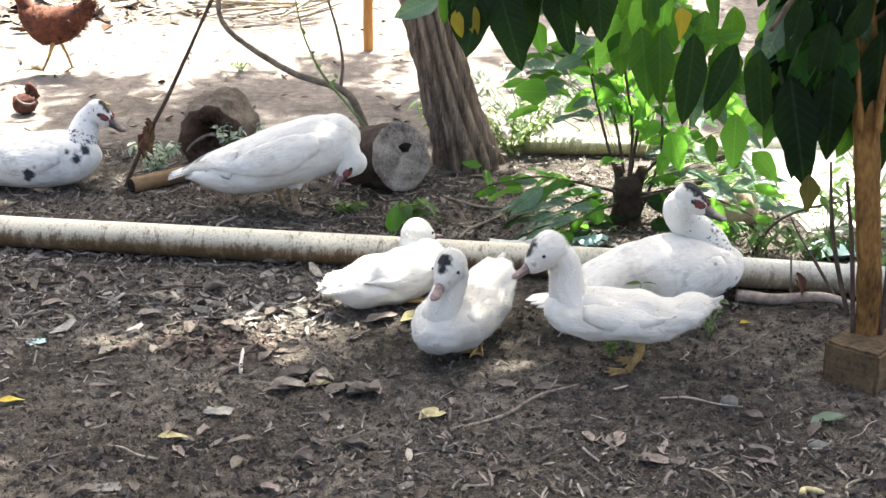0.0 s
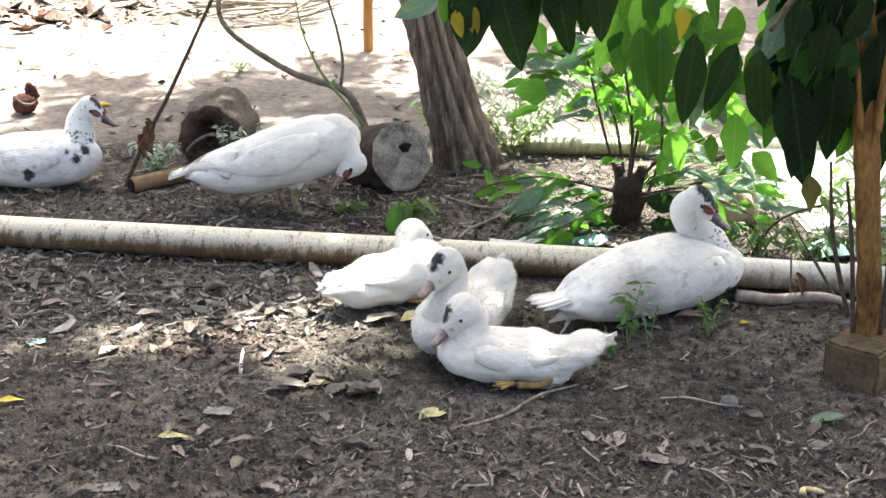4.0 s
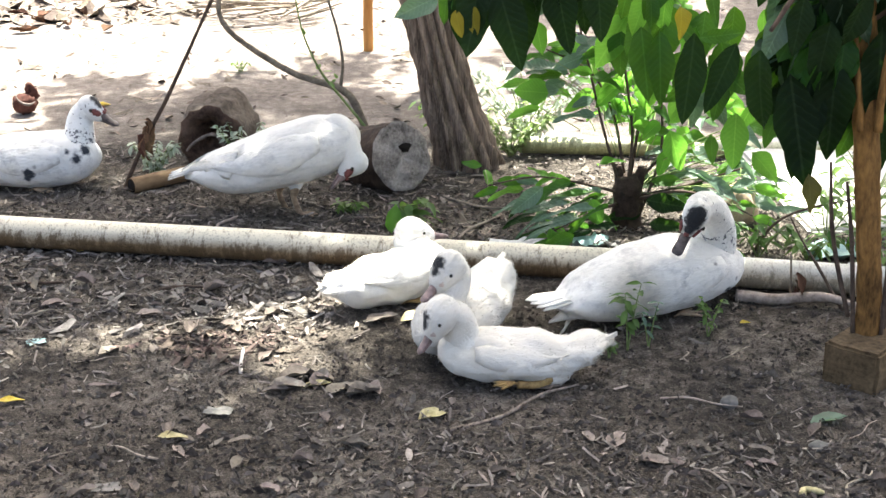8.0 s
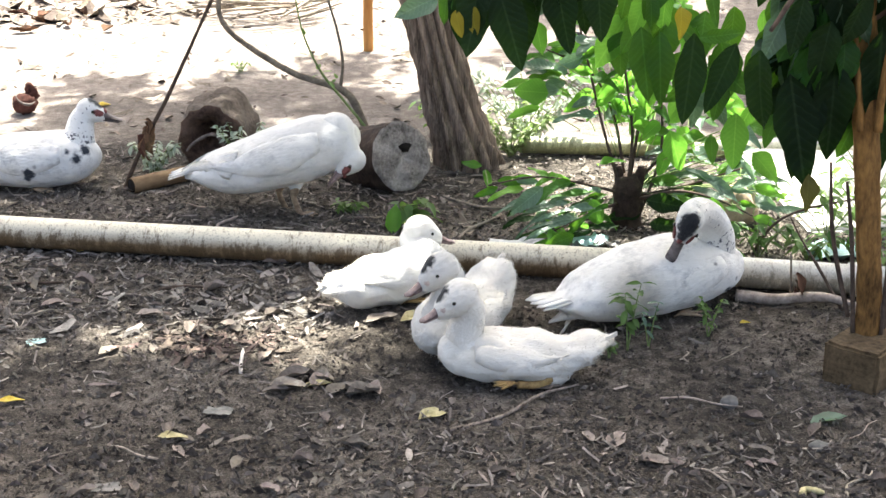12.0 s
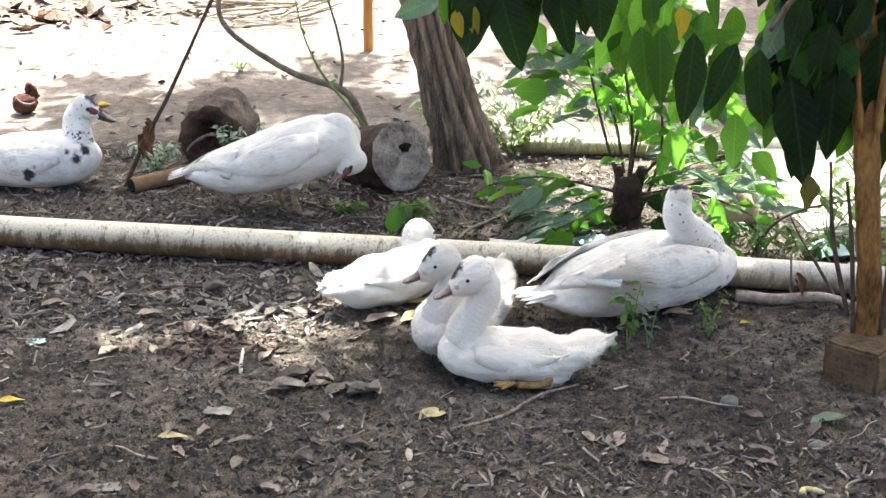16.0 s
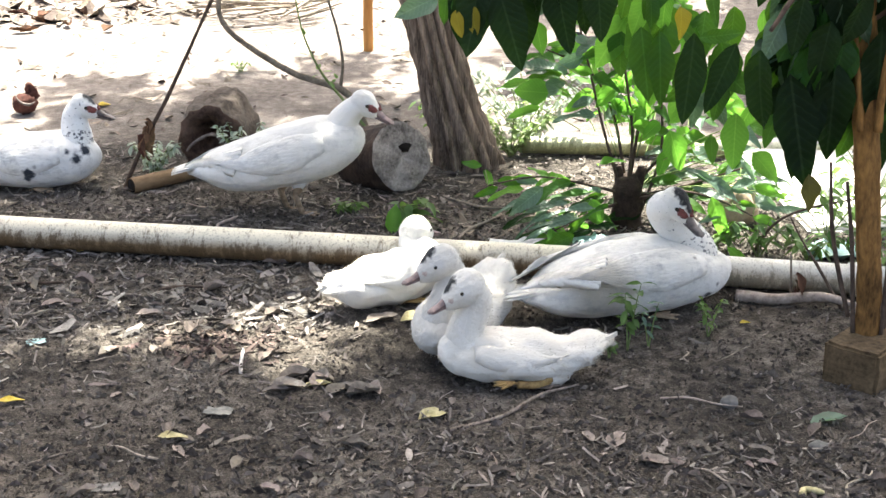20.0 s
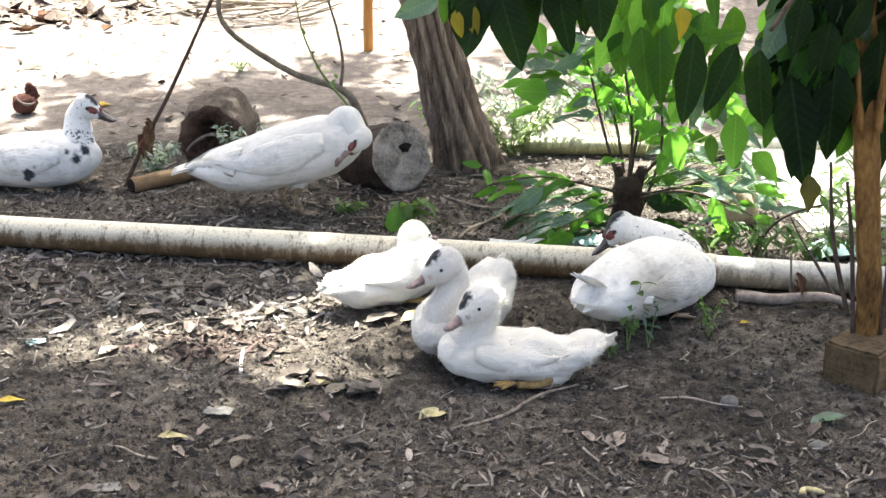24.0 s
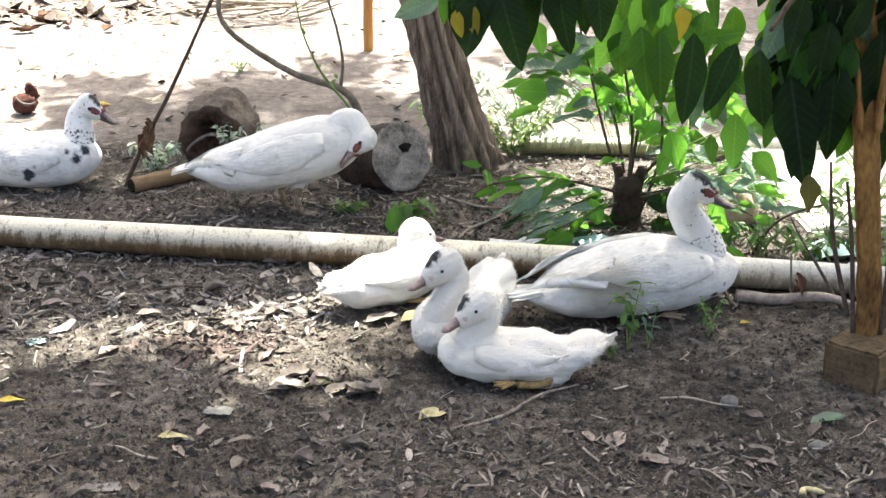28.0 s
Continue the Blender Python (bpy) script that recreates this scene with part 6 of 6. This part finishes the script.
def hen(name, m, material, label, comb=True):
    t = thing(name, m, label, "chicken")
    st = [(-0.2, 0.33, 0.01, 0.01), (-0.17, 0.31, 0.05, 0.03), (-0.1, 0.25, 0.075, 0.06), (0.0, 0.225, 0.09, 0.085), (0.08, 0.235, 0.085, 0.08), (0.14, 0.27, 0.05, 0.05), (0.16, 0.3, 0.02, 0.02)]
    bd = body_ring(st, 26, 22, 0.006)
    body = part("body", mesh("body", *bd, material), t)
    part("plumage", mesh("plumage", *tufts(bd, 900, 0.03, random.Random(3)), material, False), body)
    tube("neck", [(0.1, 0, 0.27), (0.15, 0, 0.35), (0.16, 0, 0.41)], [0.045, 0.03, 0.022], material, t, segs=12, steps=10)
    h = part("head", mesh("head", *blob_data(0.03, 0.022, 0.025, 10, 14), material), t, m=pose(0.17, 0, 0.42))
    part("beak", mesh("beak", *tube_data([(0, 0, 0), (0.025, 0, -0.006)], [0.009, 0.001], segs=8, steps=4), M_FOOT), h, m=pose(0.025, 0, -0.002))
    part("comb", mesh("comb", *blob_data(0.022, 0.004, 0.013, 8, 10, 0.5, 3), M_RED), h, m=pose(0.005, 0, 0.027))
    part("wattle", mesh("wattle", *blob_data(0.008, 0.006, 0.014, 8, 10), M_RED), h, m=pose(0.022, 0, -0.025))
    legs = []
    for s in (1, -1):
        leg = tube("leg", [(0, 0, 0.02), (-0.006, 0, -0.06), (0.0, 0, -0.14)], [0.014, 0.007, 0.006], M_FOOT, t, segs=8, steps=8, m=pose(0.0, s * 0.04, 0.15))
        part("foot", mesh("foot", *foot_data(0.7), M_FOOT), leg, m=pose(0, 0, -0.148))
        legs.append(leg)
    return t, h, legs


red_hen, red_head, red_legs = hen("hen", pose(-1.8, 7.07, 0, 0, 0, 165), M_HEN, "dark red-brown hen walking over the sunny yard")
dark_hen, dark_head, dark_legs = hen("hen", pose(0.72, 7.0, 0, 0, 0, 10) @ Matrix.Scale(0.6, 4), M_HENDARK, "black hen pecking behind the bush")


# ---- what moves ----
def motions():
    drive(spotted_duck, [
        (0, pose(-1.485, 5.340, 0.000, 0, 0, -4)),
        (28, pose(-1.485, 5.340, 0.000, 0, 0, -4)),
    ], [
        (0, pose(0.250, 0.038, 0.265, 0, 18, -15)),
        (1.5, pose(0.254, 0.038, 0.265, 0, 18, -15)),
        (3, pose(0.222, 0.036, 0.276, 0, 15, -12)),
        (6, pose(0.219, 0.035, 0.280, 0, 15, -12)),
        (8, pose(0.223, 0.036, 0.280, 0, 15, -14)),
        (9.5, pose(0.234, 0.036, 0.274, 0, 15, -14)),
        (11, pose(0.218, 0.035, 0.270, 0, 3, 13)),
        (12.5, pose(0.222, 0.036, 0.270, 0, 6, -2)),
        (14.5, pose(0.218, 0.035, 0.276, 0, 15, -9)),
        (17, pose(0.199, 0.034, 0.286, 0, 9, -2)),
        (20, pose(0.199, 0.034, 0.286, 0, 9, -2)),
        (22, pose(0.207, 0.035, 0.284, 0, 12, -8)),
        (25, pose(0.211, 0.035, 0.286, 0, 9, -14)),
        (28, pose(0.219, 0.035, 0.286, 0, 15, -14)),
    ])
    drive(preening_duck, [
        (0, pose(-0.530, 5.040, 0.097, 0, -13, 0)),
        (17.1, pose(-0.530, 5.040, 0.097, 0, -13, 0)),
        (17.6, pose(-0.520, 5.040, 0.100, 0, -11, 0)),
        (20.5, pose(-0.520, 5.040, 0.100, 0, -11, 0)),
        (21.2, pose(-0.520, 5.040, 0.100, 0, -11, 0)),
        (28, pose(-0.520, 5.040, 0.100, 0, -11, 0)),
    ], [
        (0, pose(0.238, -0.060, 0.044, -152, 43, -156)),
        (1.5, pose(0.243, -0.060, 0.047, -152, 43, -156)),
        (3, pose(0.237, -0.060, 0.040, -152, 43, -156)),
        (6, pose(0.239, -0.060, 0.049, -152, 43, -156)),
        (9, pose(0.244, -0.060, 0.042, -152, 43, -156)),
        (12, pose(0.237, -0.060, 0.054, -152, 43, -156)),
        (15, pose(0.239, -0.060, 0.049, -152, 43, -156)),
        (16.3, pose(0.240, -0.060, 0.051, -152, 43, -156)),
        (16.9, pose(0.220, -0.060, 0.003, -144, 54, -149)),
        (17.2, pose(0.268, -0.040, 0.031, -46, 68, -56)),
        (17.5, pose(0.317, -0.020, 0.150, -7, 48, -28)),
        (18, pose(0.316, -0.020, 0.210, -6, 34, -29)),
        (18.5, pose(0.308, -0.020, 0.236, -3, 29, -14)),
        (19.2, pose(0.310, -0.020, 0.235, -3, 29, -14)),
        (20, pose(0.307, -0.020, 0.232, -4, 31, -17)),
        (20.5, pose(0.299, -0.020, 0.221, -6, 34, -29)),
        (20.8, pose(0.305, -0.040, 0.193, -14, 49, -67)),
        (21, pose(0.301, -0.060, 0.167, -41, 46, -110)),
        (21.5, pose(0.280, -0.060, 0.140, -59, 52, -126)),
        (23.5, pose(0.263, -0.060, 0.133, -129, 42, -143)),
        (25, pose(0.259, -0.060, 0.132, -129, 42, -143)),
        (26.5, pose(0.268, -0.060, 0.136, -128, 43, -141)),
        (28, pose(0.277, -0.060, 0.125, -129, 42, -143)),
    ])
    drive(large_duck, [
        (0, pose(0.610, 4.150, 0.000, 0, 0, 30)),
        (15.5, pose(0.610, 4.150, 0.000, 0, 0, 30)),
        (16, pose(0.580, 4.150, 0.010, 0, 0, 26)),
        (16.3, pose(0.550, 4.150, 0.020, 0, -3, 22)),
        (17, pose(0.547, 4.150, 0.000, 0, 0, 19)),
        (21.5, pose(0.547, 4.150, 0.000, 0, 0, 19)),
        (23.2, pose(0.575, 4.09, 0.012, 0, 9, 52)),
        (26.2, pose(0.575, 4.09, 0.012, 0, 9, 52)),
        (26.55, pose(0.590, 4.130, 0.012, 0, 2, 34)),
        (26.9, pose(0.570, 4.150, 0.020, 0, -3, 20)),
        (27.3, pose(0.567, 4.150, 0.000, 0, 0, 19)),
        (28, pose(0.567, 4.150, 0.000, 0, 0, 19)),
    ], [
        (0, pose(0.102, -0.013, 0.324, 0, 12, -58)),
        (1, pose(0.109, -0.017, 0.324, 0, 12, -51)),
        (2.4, pose(0.109, -0.017, 0.324, 0, 15, -55)),
        (2.8, pose(0.119, -0.022, 0.319, 0, 30, -61)),
        (3.5, pose(0.122, -0.024, 0.312, 0, 30, -59)),
        (4.4, pose(0.127, -0.027, 0.317, 0, 21, -57)),
        (5.5, pose(0.134, -0.031, 0.319, 0, 24, -57)),
        (6, pose(0.123, -0.025, 0.321, 0, 27, -57)),
        (6.25, pose(0.081, -0.047, 0.347, 0, 15, -114)),
        (6.5, pose(0.065, -0.038, 0.364, 0, 20, 175)),
        (7, pose(0.032, -0.065, 0.354, -25, 46, -180)),
        (7.5, pose(0.034, -0.112, 0.306, -50, 59, 179)),
        (8, pose(0.039, -0.115, 0.312, -50, 59, 179)),
        (9, pose(0.040, -0.115, 0.292, -50, 59, 179)),
        (10, pose(0.049, -0.121, 0.294, -66, 44, 168)),
        (11, pose(0.049, -0.121, 0.287, -66, 44, 168)),
        (11.5, pose(0.036, -0.113, 0.285, -64, 46, 169)),
        (12, pose(0.024, -0.106, 0.292, -50, 59, 179)),
        (12.5, pose(0.023, -0.106, 0.311, -50, 59, 179)),
        (13.2, pose(0.064, -0.060, 0.347, 0, 14, -132)),
        (13.6, pose(0.096, -0.055, 0.351, 0, 12, -73)),
        (14.5, pose(0.133, -0.031, 0.334, 0, 9, -42)),
        (15, pose(0.139, -0.011, 0.335, 0, 8, -24)),
        (15.5, pose(0.144, 0.009, 0.325, 0, 7, -8)),
        (16, pose(0.091, -0.022, 0.319, 0, -0, 43)),
        (16.3, pose(0.116, 0.003, 0.327, 2, 2, 38)),
        (16.6, pose(0.130, -0.003, 0.322, 0, 14, 11)),
        (17, pose(0.137, -0.005, 0.331, 0, 21, 0)),
        (17.5, pose(0.138, -0.026, 0.338, -0, 19, -13)),
        (18, pose(0.153, -0.032, 0.346, 0, 12, -35)),
        (18.5, pose(0.141, -0.027, 0.349, 0, 19, -42)),
        (19, pose(0.135, -0.025, 0.338, 0, 19, -46)),
        (19.5, pose(0.137, -0.026, 0.327, 0, 19, -46)),
        (20, pose(0.104, -0.036, 0.322, 0, 31, -52)),
        (20.5, pose(0.077, -0.048, 0.357, 0, 21, -93)),
        (21, pose(0.067, -0.044, 0.374, 0, 22, -115)),
        (21.5, pose(0.046, -0.037, 0.364, 0, 21, -125)),
        (22.2, pose(-0.001, -0.009, 0.339, 0, 23, -169)),
        (23, pose(0.096, 0.165, 0.211, -6, 37, 126)),
        (24, pose(0.108, 0.171, 0.205, -6, 40, 121)),
        (26.1, pose(0.108, 0.171, 0.206, -6, 40, 121)),
        (26.3, pose(-0.003, 0.068, 0.279, -3, 16, 149)),
        (26.5, pose(0.008, 0.061, 0.332, -1, 8, 160)),
        (26.7, pose(0.055, 0.007, 0.356, 0, 6, -101)),
        (26.9, pose(0.121, -0.016, 0.360, -2, 8, -45)),
        (27.1, pose(0.155, -0.030, 0.361, -1, 10, -38)),
        (27.4, pose(0.154, -0.032, 0.364, 0, 12, -36)),
        (28, pose(0.151, -0.031, 0.363, 0, 13, -36)),
    ])
    drive(far_duck, [
        (0, pose(-0.155, 4.230, 0.000, 0, 0, 33)),
        (28, pose(-0.155, 4.230, 0.000, 0, 0, 33)),
    ], [
        (0, pose(0.139, 0.065, 0.156, -0, 6, 19)),
        (1.5, pose(0.131, 0.070, 0.153, -0, 6, 19)),
        (3, pose(0.130, 0.071, 0.149, 0, 6, 11)),
        (5.5, pose(0.124, 0.074, 0.160, 0, 9, 2)),
        (6, pose(0.125, 0.074, 0.160, 0, 9, -5)),
        (8, pose(0.127, 0.073, 0.160, -0, -0, -12)),
        (8.7, pose(0.121, 0.076, 0.165, 0, -0, 39)),
        (9, pose(0.095, 0.069, 0.179, 0, -0, 75)),
        (9.5, pose(0.030, 0.064, 0.163, 0, 12, 134)),
        (10, pose(0.022, 0.069, 0.135, -0, 18, 141)),
        (10.5, pose(0.041, 0.057, 0.160, 0, 18, 128)),
        (10.8, pose(0.114, 0.057, 0.160, 0, 11, 51)),
        (11, pose(0.156, 0.054, 0.153, 0, 17, 14)),
        (12, pose(0.147, 0.059, 0.163, -0, 12, -15)),
        (12.5, pose(0.156, 0.054, 0.163, 0, 12, -24)),
        (14.5, pose(0.147, 0.059, 0.167, 0, 12, -27)),
        (15, pose(0.144, 0.062, 0.149, 0, 6, 33)),
        (16.5, pose(0.141, 0.063, 0.156, -0, 6, 19)),
        (17, pose(0.143, 0.062, 0.156, 0, 12, -5)),
        (17.4, pose(0.144, 0.062, 0.153, 0, 15, -27)),
        (18, pose(0.135, 0.067, 0.156, -0, 6, 19)),
        (20, pose(0.135, 0.067, 0.165, -0, 6, 19)),
        (22, pose(0.134, 0.068, 0.156, 0, 6, 6)),
        (24, pose(0.131, 0.070, 0.149, -0, 6, 19)),
        (26, pose(0.134, 0.068, 0.154, -0, 6, 19)),
        (28, pose(0.135, 0.067, 0.156, 0, 9, 6)),
    ])
    drive(front_duck, [
        (0, pose(0.055, 3.930, 0.000, 0, 0, -116)),
        (28, pose(0.055, 3.930, 0.000, 0, 0, -116)),
    ], [
        (0, pose(0.125, 0.018, 0.255, 0, 18, 1)),
        (1.5, pose(0.126, 0.015, 0.255, 0, 18, 4)),
        (2.4, pose(0.129, 0.009, 0.258, -0, 18, -14)),
        (3, pose(0.131, 0.006, 0.259, 0, 16, -17)),
        (5.5, pose(0.128, 0.011, 0.255, 0, 21, -10)),
        (8, pose(0.127, 0.014, 0.251, -0, 24, -19)),
        (9, pose(0.133, 0.000, 0.248, 0, 21, -28)),
        (11, pose(0.136, -0.005, 0.243, 0, 18, -36)),
        (12.5, pose(0.136, -0.005, 0.248, -0, 17, -40)),
        (14.5, pose(0.132, 0.003, 0.267, -0, 12, -52)),
        (17, pose(0.136, -0.005, 0.272, -0, 14, -52)),
        (18.5, pose(0.137, -0.008, 0.267, 0, 14, -51)),
        (20, pose(0.136, -0.005, 0.269, 0, 13, -46)),
        (21.5, pose(0.133, 0.000, 0.264, -0, 13, -43)),
        (23.5, pose(0.132, 0.004, 0.261, 0, 12, -40)),
        (25, pose(0.131, 0.006, 0.261, 0, 12, -40)),
        (26.5, pose(0.132, 0.002, 0.258, -0, 15, -36)),
        (28, pose(0.132, 0.004, 0.259, 0, 13, -36)),
    ])
    drive(walking_duck, [
        (0, pose(0.473, 3.740, 0.088, 0, -2, 180)),
        (0.2, pose(0.428, 3.740, 0.088, 0, -2, 180)),
        (0.4, pose(0.401, 3.740, 0.088, 0, -2, 180)),
        (0.6, pose(0.362, 3.740, 0.088, 0, -3, 180)),
        (0.8, pose(0.311, 3.730, 0.088, 0, -4, 180)),
        (1, pose(0.293, 3.730, 0.088, 0, -5, 180)),
        (1.4, pose(0.286, 3.730, 0.088, 0, -5, 180)),
        (2.5, pose(0.283, 3.730, 0.088, 0, -5, 180)),
        (2.8, pose(0.245, 3.730, 0.100, 0, -4, 180)),
        (3, pose(0.229, 3.730, 0.090, 0, -2, 180)),
        (3.15, pose(0.219, 3.720, 0.060, 0, 0, 180)),
        (3.3, pose(0.201, 3.700, 0.020, 0, 0, 180)),
        (3.5, pose(0.195, 3.685, 0.000, 0, 0, 180)),
        (4.2, pose(0.198, 3.685, 0.000, 0, 0, 180)),
        (28, pose(0.198, 3.685, 0.000, 0, 0, 180)),
    ], [
        (0, pose(0.214, 0.010, 0.238, 1, 25, 19)),
        (0.2, pose(0.196, 0.010, 0.258, 1, 19, 21)),
        (0.4, pose(0.179, 0.010, 0.268, 1, 13, 24)),
        (0.6, pose(0.156, 0.010, 0.260, 1, 14, 24)),
        (0.8, pose(0.151, 0.000, 0.252, 3, 15, 39)),
        (1, pose(0.152, 0.000, 0.244, 4, 15, 52)),
        (1.4, pose(0.157, 0.000, 0.243, 4, 14, 56)),
        (1.8, pose(0.153, 0.000, 0.233, 3, 22, 33)),
        (2.4, pose(0.161, 0.000, 0.227, 3, 22, 29)),
        (2.8, pose(0.141, 0.000, 0.207, 2, 24, 22)),
        (3, pose(0.135, 0.000, 0.206, 1, 23, 22)),
        (3.15, pose(0.123, -0.010, 0.214, 0, 20, 21)),
        (3.3, pose(0.111, -0.030, 0.191, 0, 20, 25)),
        (3.5, pose(0.130, -0.045, 0.175, 0, 27, 27)),
        (4.2, pose(0.153, 0.015, 0.180, 0, 30, 28)),
        (5.5, pose(0.175, 0.035, 0.176, 0, 43, 28)),
        (6, pose(0.189, 0.035, 0.179, 0, 38, 27)),
        (6.5, pose(0.178, 0.035, 0.186, 0, 41, 28)),
        (7, pose(0.192, 0.035, 0.173, 0, 47, 27)),
        (7.5, pose(0.204, 0.035, 0.186, 0, 47, 27)),
        (8, pose(0.201, 0.035, 0.186, 0, 44, 25)),
        (8.5, pose(0.166, 0.025, 0.214, 0, 15, 21)),
        (9.5, pose(0.171, 0.025, 0.214, 0, 15, 21)),
        (11, pose(0.158, 0.025, 0.227, 0, 15, 21)),
        (12.5, pose(0.163, 0.025, 0.230, 0, 15, 21)),
        (13.5, pose(0.132, 0.015, 0.255, 0, 15, 28)),
        (14.5, pose(0.109, 0.015, 0.282, -0, 17, 28)),
        (14.9, pose(0.110, 0.015, 0.283, 0, 15, 13)),
        (15.5, pose(0.122, 0.015, 0.286, 0, 16, 15)),
        (17, pose(0.128, 0.015, 0.289, -0, 13, 17)),
        (18, pose(0.146, 0.015, 0.261, 0, 14, 23)),
        (20, pose(0.143, 0.015, 0.252, -0, 16, 23)),
        (20.5, pose(0.140, 0.015, 0.237, 0, 16, 39)),
        (21.5, pose(0.134, 0.015, 0.227, 0, 16, 43)),
        (23.5, pose(0.108, 0.015, 0.212, 0, 13, 39)),
        (25, pose(0.114, 0.015, 0.204, 0, 16, 28)),
        (28, pose(0.111, 0.015, 0.204, 0, 16, 28)),
    ])
    # the resting duck spreads and settles its wing
    for w, side in zip(large_duck["wings"], (1, -1)):
        p = w.matrix_basis.translation
        rest = Matrix.Translation(p) @ pose(0, 0, 0, -3 * side, -9 if side < 0 else -13, 3 * side)
        if side < 0:
            lift = Matrix.Translation(p + Vector((0.0, -0.015, 0.045))) @ pose(0, 0, 0, -32, 4, 6)
            flap = Matrix.Translation(p + Vector((0.0, -0.02, 0.06))) @ pose(0, 0, 0, -58, 10, -12)
            half = Matrix.Translation(p + Vector((0.0, -0.008, 0.02))) @ pose(0, 0, 0, -14, 3, 3)
        else:
            lift = Matrix.Translation(p + Vector((0, 0.005, 0.018))) @ pose(0, 0, 0, 11, 3, -2)
            flap = Matrix.Translation(p + Vector((0, 0.015, 0.05))) @ pose(0, 0, 0, 48, 10, 10)
            half = Matrix.Translation(p + Vector((0, 0.002, 0.008))) @ pose(0, 0, 0, 4, 2, -1)
        tuck = Matrix.Translation(p + Vector((0, 0, 0.006))) @ pose(0, 0, 0, -6 if side < 0 else 2, -4, 0)
        rows = [(0, rest), (15.5, rest), (15.8, half), (16.15, half), (16.4, flap), (16.6, lift), (17.1, lift), (17.6, half), (20.5, half), (22.8, tuck), (26.2, tuck), (26.6, tuck), (26.8, lift), (27.0, lift), (27.3, half), (27.6, half), (28, half)]
        walk(w, [(t, blend(rows, t)) for t in times_of(rows)])
    for f in large_duck["rump"]:
        m = f.matrix_basis.copy()
        up = m @ pose(0.02, 0, 0.0, 0, 26, 0)
        rows = [(0, m), (21.6, m), (23.0, up), (26.25, up), (26.7, m), (28, m)]
        walk(f, [(t, blend(rows, t)) for t in times_of(rows)])
    # the walking young duck's legs: steps, then folded under
    def leg_pose(side, swing, lift=0.0):
        if swing > 70:
            return pose(-0.09, side * 0.05, 0.03, 0, 0, side * 24) @ pose(0, 0, 0, 0, -swing, 0)
        return pose(-0.04, side * 0.042, 0.03 + (0.012 if swing > 50 else 0.0), 0, -swing, 0)
    for (leg, ft), side, rows in zip(walking_duck["legs"], (1, -1), (
            [(0, 12), (0.2, 4), (0.35, -12), (0.5, 34), (0.65, 18), (0.8, 2), (1.0, -4), (2.5, -6), (2.7, 26), (2.9, 18), (3.1, 4), (3.3, 60), (3.5, 84), (28, 84)],
            [(0, -8), (0.2, 24), (0.4, 14), (0.6, 0), (0.75, -14), (0.9, 10), (1.0, 2), (2.5, 0), (2.8, -12), (3.0, 12), (3.1, 10), (3.3, 60), (3.5, 84), (28, 84)])):
        table = [(t, leg_pose(side, s)) for t, s in rows]
        walk(leg, [(t, blend(table, t)) for t in times_of(table)])
        toes = [(t, pose(0.004, 0, -0.116, 0, s * 0.9 if s > -9 else s * 2.5, 0)) for t, s in rows]
        walk(ft, [(t, blend(toes, t)) for t in times_of(toes)])
    for (leg, ft), side in zip(preening_duck["legs"], (1, -1)):
        leg.matrix_basis = pose(0.005 - 0.03 * side, side * 0.045, 0.014, 0, 9, 0)
    # the hen walks off, the other pecks
    walk(red_hen, [(0, pose(-1.8, 7.07, 0, 0, 0, 172)), (0.3, pose(-1.84, 7.07, 0, 0, 0, 176)), (0.8, pose(-2.02, 7.08, 0, 0, 0, 178)), (1.4, pose(-2.3, 7.1, 0, 0, 0, 180)), (6, pose(-4.2, 7.2, 0, 0, 0, 180)), (28, pose(-4.4, 7.3, 0, 0, 0, 150))])
    for leg, ph in zip(red_legs, (0, 1)):
        p = leg.matrix_basis.translation
        walk(leg, [(0.3 * k, Matrix.Translation(p) @ pose(0, 0, 0, 0, 24 * (1 if (k + ph) % 2 else -1) if k < 20 else 0, 0)) for k in range(21)] + [(28, Matrix.Translation(p))])
    p = dark_head.matrix_basis.translation
    walk(dark_head, [(t, Matrix.Translation(p) @ pose(0, 0, 0, 0, a, 0)) for t, a in ((0, 10), (1, 0), (3, 25), (6, 5), (9, 20), (12, 0), (15, 15), (19, 0), (24, 20), (28, 0))])
    # single leaves stir in the breeze
    rng = random.Random(4)
    for ob in rng.sample(fluttering, 40):
        loc, rot, size = ob.matrix_basis.decompose()
        m, ph, k = Matrix.LocRotScale(loc, rot, None), rng.uniform(0, 6), rng.uniform(3, 9)
        walk(ob, [(t, m @ pose(0, 0, 0, k * math.sin(1.7 * t + ph), 0.6 * k * math.sin(1.3 * t + 2 * ph), 0.5 * k * math.cos(1.1 * t + ph))) for t in np.linspace(0, 28, 29)])
    # a light breeze in the crown
    gust = ((0, -0.3), (3, 0.2), (6, 0.9), (7, 0.6), (10, 0.2), (12, 0.2), (15, 0.0), (17, -0.1), (19, 0.6), (21, 0.2), (24, 1.0), (28, 1.2))
    for ob, c, ph, away in swaying:
        still = 0.35 if away.length else 1.0
        walk(ob, [(t, Matrix.Translation(c + away * float(np.interp(t, *zip(*gust))) + still * Vector((0.07 * math.sin(0.9 * t + ph), 0.05 * math.sin(0.7 * t + 2 * ph), 0.02 * math.sin(1.1 * t)))) @ pose(0, 0, 0, 4 * math.sin(t + ph), 3 * math.cos(0.8 * t), 0)) for t in range(0, 29, 2)])


motions()
